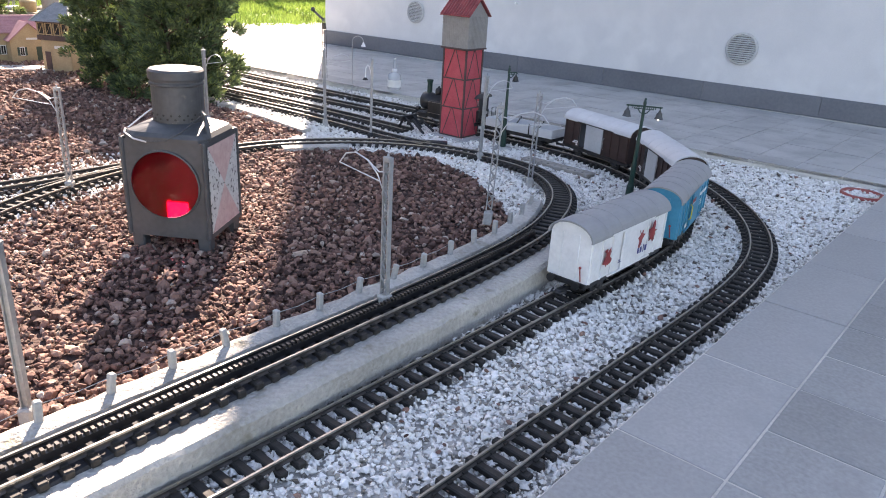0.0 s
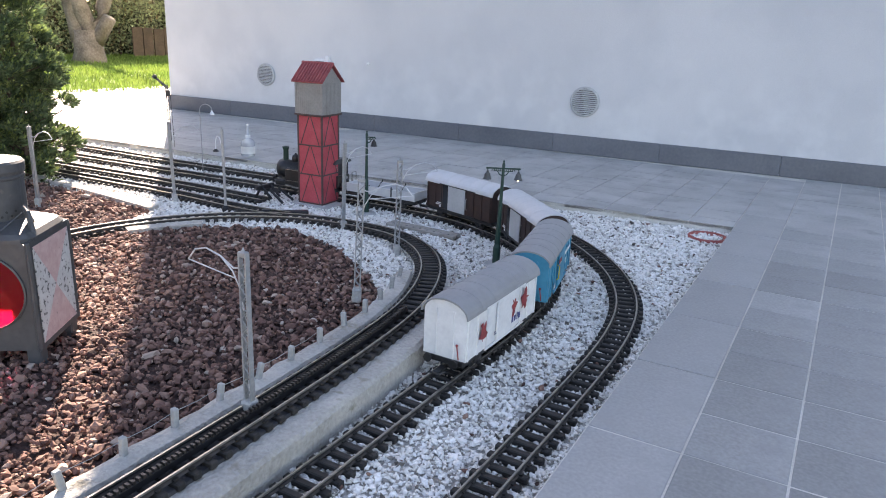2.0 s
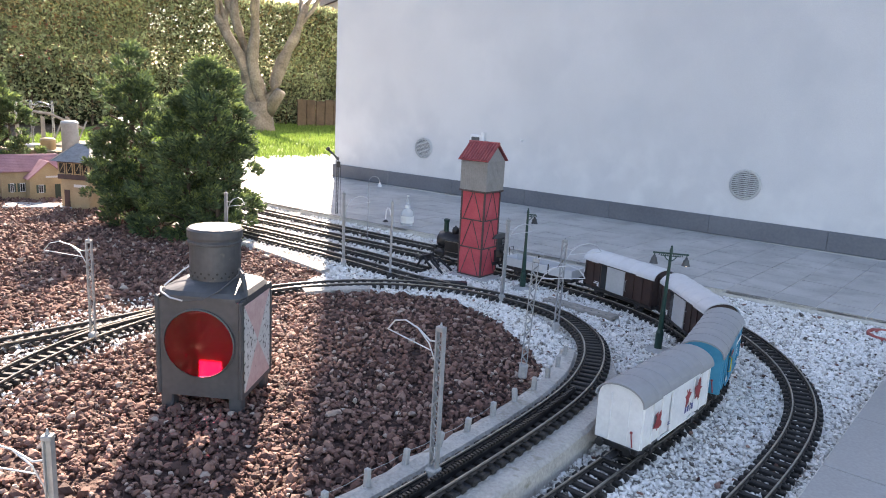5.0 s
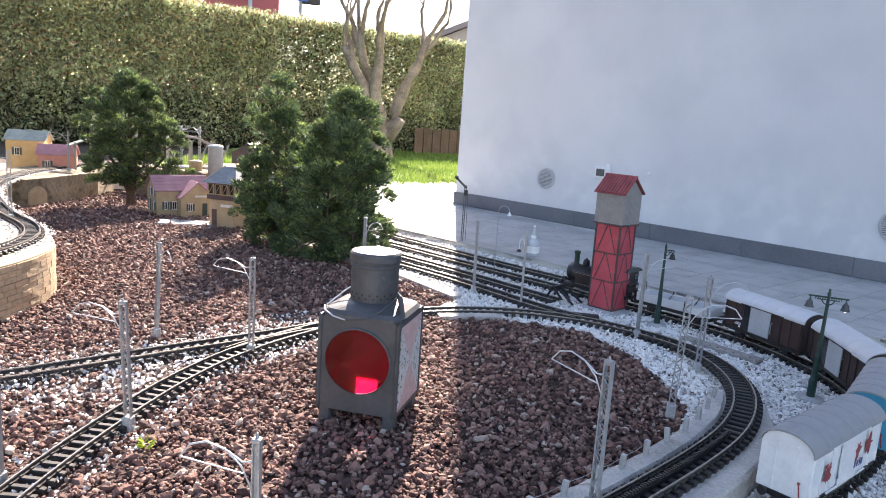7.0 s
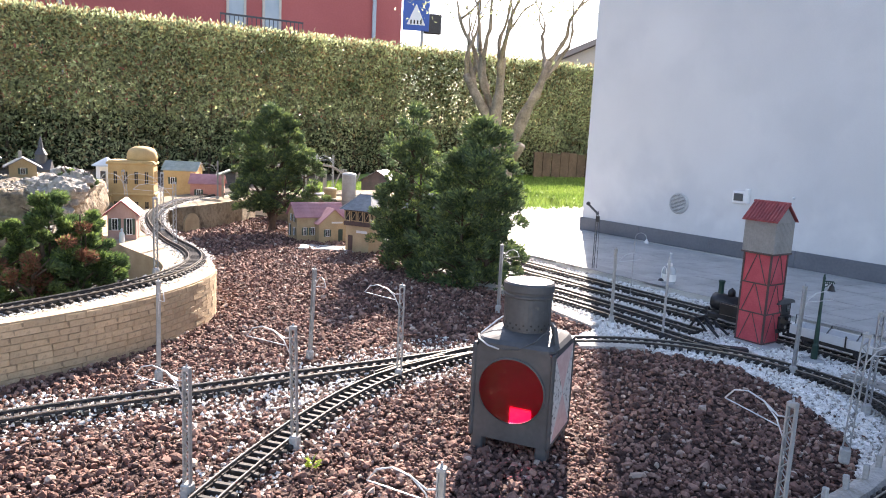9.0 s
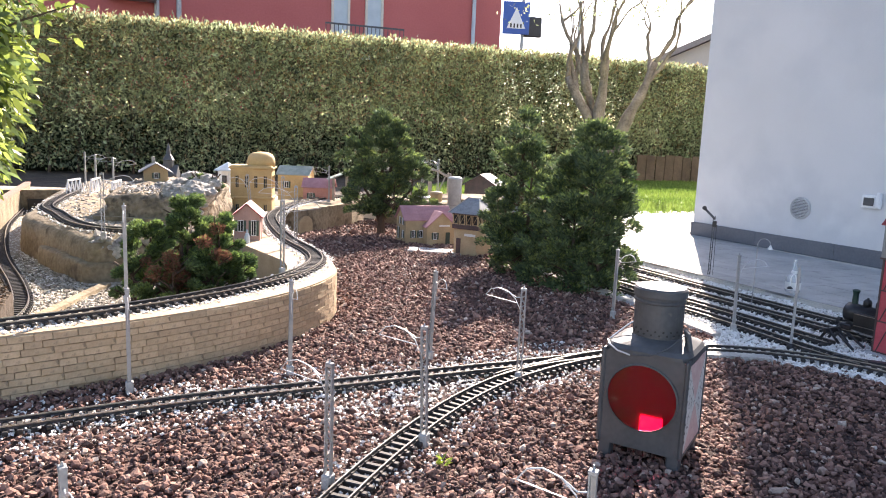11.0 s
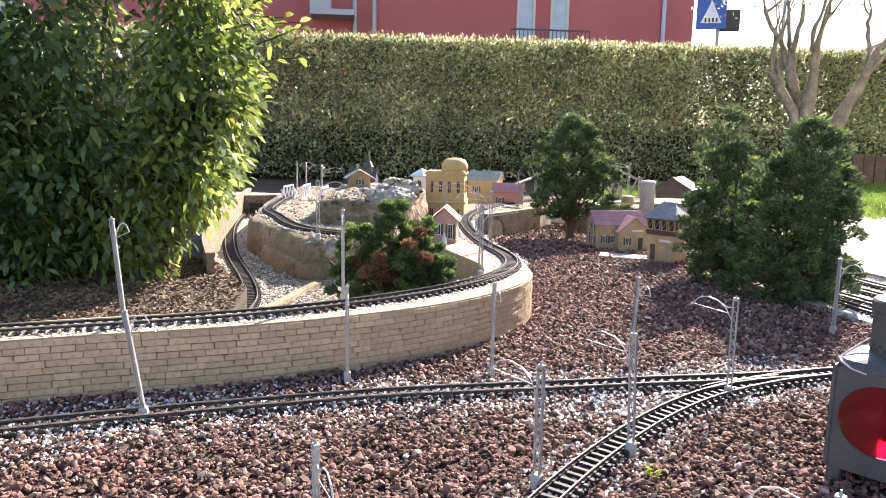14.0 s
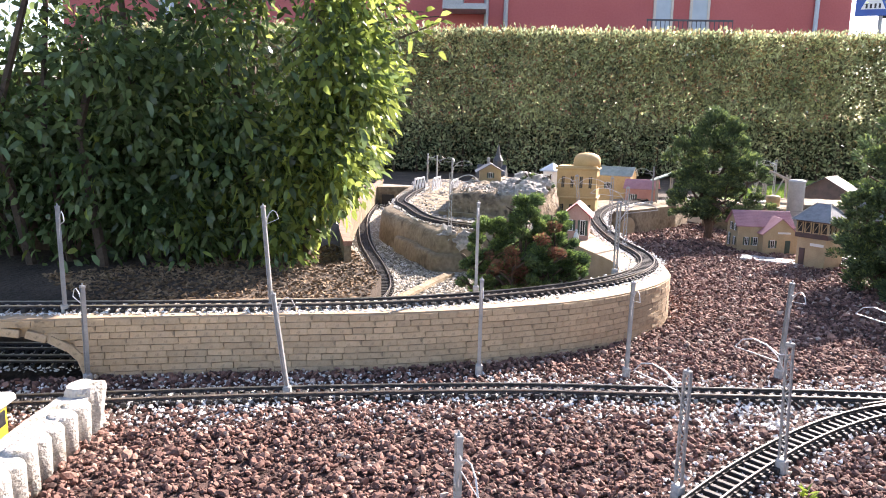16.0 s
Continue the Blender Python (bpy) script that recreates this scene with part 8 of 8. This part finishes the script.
ob = stones("lava_stones", x[fine_k], y[fine_k], z[fine_k] + 0.2 * size[fine_k], size[fine_k], LAVA, 0.85, 0.30, False, 2)
tagged(ob, "loose red-brown lava stones", "stones", kind="stuff")
outer_k = rest_k & (far > 2.55)
rest_k &= ~outer_k
ob = stones("outer_lava_stones", x[outer_k], y[outer_k], z[outer_k] + 0.2 * size[outer_k], size[outer_k], LAVA, 0.85, 0.25, False, 0)
tagged(ob, "small red-brown lava stones round the model village", "stones", kind="stuff")
ob = stones("far_lava_stones", x[rest_k], y[rest_k], z[rest_k] + 0.2 * size[rest_k], size[rest_k], LAVA, 0.85, 0.24)
tagged(ob, "loose red-brown lava stones further off", "stones", kind="stuff")
px, py, ps = x[pale], y[pale], np.minimum(size[pale], 0.013) * 0.8
pz, _ = settle(px, py, ps)

x, y = scatter(540000, -1.9, 1.35, 0.25, 4.6)
k = inside(WHITE_BED, x, y)
x, y = x[k], y[k]
far = np.hypot(x + 0.2, y - 0.3)
k = (rng.random(len(x)) < np.clip(1.45 - far * 0.36, 0.18, 1)) & (near(ledge, x, y) > 0.08)
x, y = x[k], y[k]
far = np.hypot(x + 0.2, y - 0.3)
size = rng.lognormal(math.log(0.0062), 0.32, len(x)).clip(0.0034, 0.013) * (1 + 0.26 * np.clip(far - 1.4, 0, 2.5))
size = size.clip(0.0035, 0.018)
z, d = settle(x, y, size)
x, y, z, size = np.r_[x, px], np.r_[y, py], np.r_[z, pz], np.r_[size, ps]
ob = stones("white_gravel", x, y, z + 0.1 * size, size, MARBLE, 0.8, 0.25, False, 0)
tagged(ob, "loose white marble chips", "gravel", kind="stuff")
# stray lava stones thrown on the white chips
n = 620
x, y = scatter(n, -0.4, 1.25, 0.7, 3.2)
k = inside(WHITE_BED, x, y)
x, y = x[k], y[k]
s = rng.uniform(0.004, 0.010, len(x)) * rng.choice((1.0, 1.6), len(x), p=(0.8, 0.2))
ob = stones("stray_stones", x, y, np.full(len(x), 0.004), s, LAVA, 0.7)
tagged(ob, "scattered dark stones on the white gravel", "stones", kind="stuff")
# broken stone on the terrace
x, y = scatter(30000, -5.4, -2.6, 2.0, 4.6)
k = inside([(-2.96, 2.27), (-2.80, 2.40), (-2.66, 2.60), (-2.88, 2.82), (-3.3, 3.3), (-3.7, 4.0), (-4.6, 4.5), (-5.4, 4.3), (-4.9, 3.68), (-4.34, 3.12), (-3.94, 2.80), (-3.78, 2.60), (-3.35, 2.42)], x, y) & (near(TRACK_HILL, x, y) > 0.05)
x, y = x[k], y[k]
s = rng.lognormal(math.log(0.011), 0.4, len(x)).clip(0.005, 0.035)
ob = stones("terrace_stones", x, y, np.where(inside([(-3.33, 2.69), (-3.06, 2.82), (-3.07, 3.02), (-3.30, 3.38), (-3.63, 3.68), (-4.0, 3.67), (-3.95, 3.4), (-3.70, 3.07)], x, y), 0.337, 0.207), s, stone_material("broken_grey_stone", [(0.0, (0.10, 0.085, 0.07)), (0.35, (0.30, 0.275, 0.24)), (0.8, (0.52, 0.49, 0.44)), (1.0, (0.66, 0.63, 0.58))]), 0.8, 0.25, False, 0)
tagged(ob, "broken grey-brown stones on the terrace", "stones", kind="stuff")
# chips on the floor of the cutting
x, y = scatter(22000, -3.7, -2.1, 1.3, 2.7)
k = inside([(-2.38, 1.30), (-2.24, 1.55), (-2.16, 2.0), (-2.25, 2.40), (-2.62, 2.60), (-2.90, 2.16), (-3.46, 2.34), (-3.7, 2.44), (-3.7, 2.28), (-3.0, 1.80), (-2.62, 1.70), (-2.42, 1.46)], x, y) & (near(TRACK_LANE, x, y) > 0.045)
x, y = x[k], y[k]
ob = stones("cutting_chips", x, y, np.full(len(x), 0.029), rng.lognormal(math.log(0.009), 0.35, len(x)).clip(0.004, 0.02), stone_material("dusty_beige_chips", [(0.0, (0.12, 0.10, 0.075)), (0.4, (0.30, 0.27, 0.22)), (1.0, (0.62, 0.58, 0.50))]), 0.7, 0.25, False, 0)
tagged(ob, "dusty beige chips in the cutting", "gravel", kind="stuff")
# ballast on the viaduct and the hillside
vx, vy, vz = [], [], []
for p, zz, n in ((TRACK_VIADUCT, 0.158, 12500), (TRACK_HILL, 0.21, 2500), (TRACK_LANE, 0.03, 3000), (TRACK_ARCH[0], 0.0, 1500), (TRACK_ARCH[1], 0.0, 1500)):
    i = rng.integers(0, len(p) - 1, n)
    nn = sides(p)[i]
    o = rng.uniform(-0.062, 0.062, n) if zz != 0.03 else rng.uniform(-0.13, 0.13, n)
    vx.append(p[i, 0] + nn[:, 0] * o + rng.normal(0, 0.008, n))
    vy.append(p[i, 1] + nn[:, 1] * o + rng.normal(0, 0.008, n))
    vz.append(p[i, 2] + rng.uniform(0.0, 0.004, n))
vx, vy, vz = np.concatenate(vx), np.concatenate(vy), np.concatenate(vz)
ob = stones("viaduct_ballast", vx, vy, vz, rng.uniform(0.005, 0.010, len(vx)), MARBLE, 0.6, 0.22, False, 0)
tagged(ob, "white ballast chips round the raised tracks", "gravel", kind="stuff")

# ---- bricks of the viaduct ----
COURSE = 0.0178
LENGTHS = (0.040, 0.048, 0.056, 0.064, 0.071)
bricks = []
for w in LENGTHS:
    b = bmesh.new()
    box(b, 0, 0, 0, w - 0.0009, 0.012, COURSE - 0.0011, None, 0.0009)
    for v in b.verts:
        v.co += Vector((rng.normal() * 0.0003, rng.normal() * 0.0006, rng.normal() * 0.0004))
    me = bpy.data.meshes.new("brick")
    b.to_mesh(me)
    b.free()
    me.materials.append(BRICK)
    bricks.append(me)
total = 2.95
rest = bmesh.new()
spare = []
for c in range(9):
    zc = COURSE * (c + 0.5) - 0.006
    run = rng.uniform(0.0, 0.03)
    while run < total:
        q = int(rng.choice(5, p=(0.14, 0.22, 0.30, 0.20, 0.14)))
        s = run + LENGTHS[q] / 2
        run += LENGTHS[q]
        if arch_height(s) + 0.016 > zc - COURSE / 2 or arch_height(s + 0.03) > zc - COURSE / 2 or arch_height(s - 0.03) > zc - COURSE / 2:
            continue
        if c == 0 and rng.random() < 0.12:
            continue
        p, a = at_length(VIADUCT_EDGE, s)
        n2 = Vector((math.sin(a), -math.cos(a), 0))
        m = Matrix.Translation(p + n2 * (0.0015 + rng.normal() * 0.0007) + Vector((0, 0, zc))) @ Matrix.Rotation(a, 4, "Z") @ pose(0, 0, 0, rng.normal() * 0.4, rng.normal() * 0.4, rng.normal() * 0.4)
        if 0.9 < s < 2.75:
            shared("brick", bricks[q], viaduct, m)
        else:
            spare.append((q, m))
for q, m in spare:
    box(rest, 0, 0, 0, LENGTHS[q] - 0.0009, 0.012, COURSE - 0.0011, m)
tagged(part("far_bricks", rest, BRICK, viaduct), kind="stuff")
# arch stones
for k in range(11):
    u = math.pi * (k + 0.5) / 11
    sm, hw = (ARCH_A + ARCH_B) / 2, (ARCH_B - ARCH_A) / 2
    p, a = at_length(VIADUCT_EDGE, sm - hw * 1.03 * math.cos(u))
    n2 = Vector((math.sin(a), -math.cos(a), 0))
    be = math.atan2(0.118 * math.cos(u), hw * math.sin(u))
    bm = bmesh.new()
    box(bm, 0, 0, 0, 0.050, 0.015, 0.021, None, 0.0015)
    ob = part("arch_stone", bm, BRICK, viaduct)
    ob.matrix_basis = Matrix.Translation(p + n2 * 0.0035 + Vector((0, 0, 0.118 * math.sin(u) ** 0.85 + 0.010))) @ Matrix.Rotation(a, 4, "Z") @ Matrix.Rotation(-be, 4, "Y")

# ---- paving slabs ----
TL, TW = 0.292, 0.148
HALF = TL / 2


def slab_mesh(w, joint, mat):
    b = bmesh.new()
    box(b, 0, 0, 0, w - joint, TW - joint, 0.012, None, 0.0012)
    me = bpy.data.meshes.new("paving_slab")
    b.to_mesh(me)
    b.free()
    me.materials.append(mat)
    return me


border_mesh, field_mesh = slab_mesh(TL, 0.0030, SLAB), slab_mesh(HALF, 0.0036, FIELD)
rot = Matrix.Rotation(math.atan2(NEAR_WAY.y, NEAR_WAY.x), 4, "Z")
base = Vector((0.432, 1.190, 0))            # a joint crossing on the near strip
outn = Vector((NEAR_WAY.y, -NEAR_WAY.x, 0))
shift = (base - pc).dot(NEAR_WAY)
pav_near = [(q.x, q.y) for q in (r0, r0 + outn * 3.4, pc + outn * 3.4 + NEAR_WAY * 3.2, pc + NEAR_WAY * 3.2 + FAR_WAY * 0.2, pc)]
pav_far = [(q.x, q.y) for q in (pc, pc + NEAR_WAY * 3.2 + FAR_WAY * 0.2, pc + FAR_WAY * 1.2 + fb * 4.2, Vector((-1.0, 7.95, 0)), Vector((-3.6, 5.4, 0)), far_end)]


def covers(q, w):
    cs = [q + NEAR_WAY * sx * w * 0.47 + outn * sy * TW * 0.47 for sx in (-1, 1) for sy in (-1, 1)]
    xs, ys = np.array([c.x for c in cs]), np.array([c.y for c in cs])
    inb = inside(pav_near, xs, ys) | inside(pav_far, xs, ys)
    return inb.all(), inb.any()


whole, cut = [], []
for j in range(-30, 24):
    w = TL if j == 0 else HALF
    for i in range(-14 if j == 0 else -28, 26 if j == 0 else 52):
        q = pc + NEAR_WAY * (shift + (i + 0.5) * w) + outn * ((j + 0.5) * TW)
        if (q - WALL_FOOT).dot(WALL_BACK) > -0.02 and (q - WALL_FOOT).dot(WALL_WAY) > -0.1:
            continue
        full, some = covers(q, w)
        if full:
            whole.append((math.hypot(q.x - 0.3, q.y - 0.9), j, q))
        elif some and abs((q - pc).dot(fb)) < 0.16 and (q - pc).dot(FAR_WAY) > 0.02:
            cut.append((w, q))
whole.sort(key=lambda g: g[0])
bm = bmesh.new()
for k, (_, j, q) in enumerate(whole):
    m = Matrix.Translation(q + Vector((0, 0, PAVE_TOP - 0.006 + rng.normal() * 0.0003))) @ rot
    if k < 300:
        shared("paving_slab", border_mesh if j == 0 else field_mesh, pavement, m)
    else:
        w, g = (TL, 0.0025) if j == 0 else (HALF, 0.0036)
        box(bm, 0, 0, 0, w - g, TW - g, 0.012, m)
tagged(part("far_slabs", bm, FIELD, pavement), kind="stuff")
# slabs cut to the far edge of the gravel
for w, q in cut:
    bm = bmesh.new()
    box(bm, 0, 0, 0, w - 0.004, TW - 0.004, 0.012, Matrix.Translation(q + Vector((0, 0, PAVE_TOP - 0.006))) @ rot)
    bmesh.ops.bisect_plane(bm, geom=bm.verts[:] + bm.edges[:] + bm.faces[:], plane_co=pc, plane_no=fb, clear_inner=True)
    if len(bm.faces) < 4:
        bm.free()
        continue
    bmesh.ops.holes_fill(bm, edges=bm.edges)
    part("paving_slab", bm, FIELD, pavement)
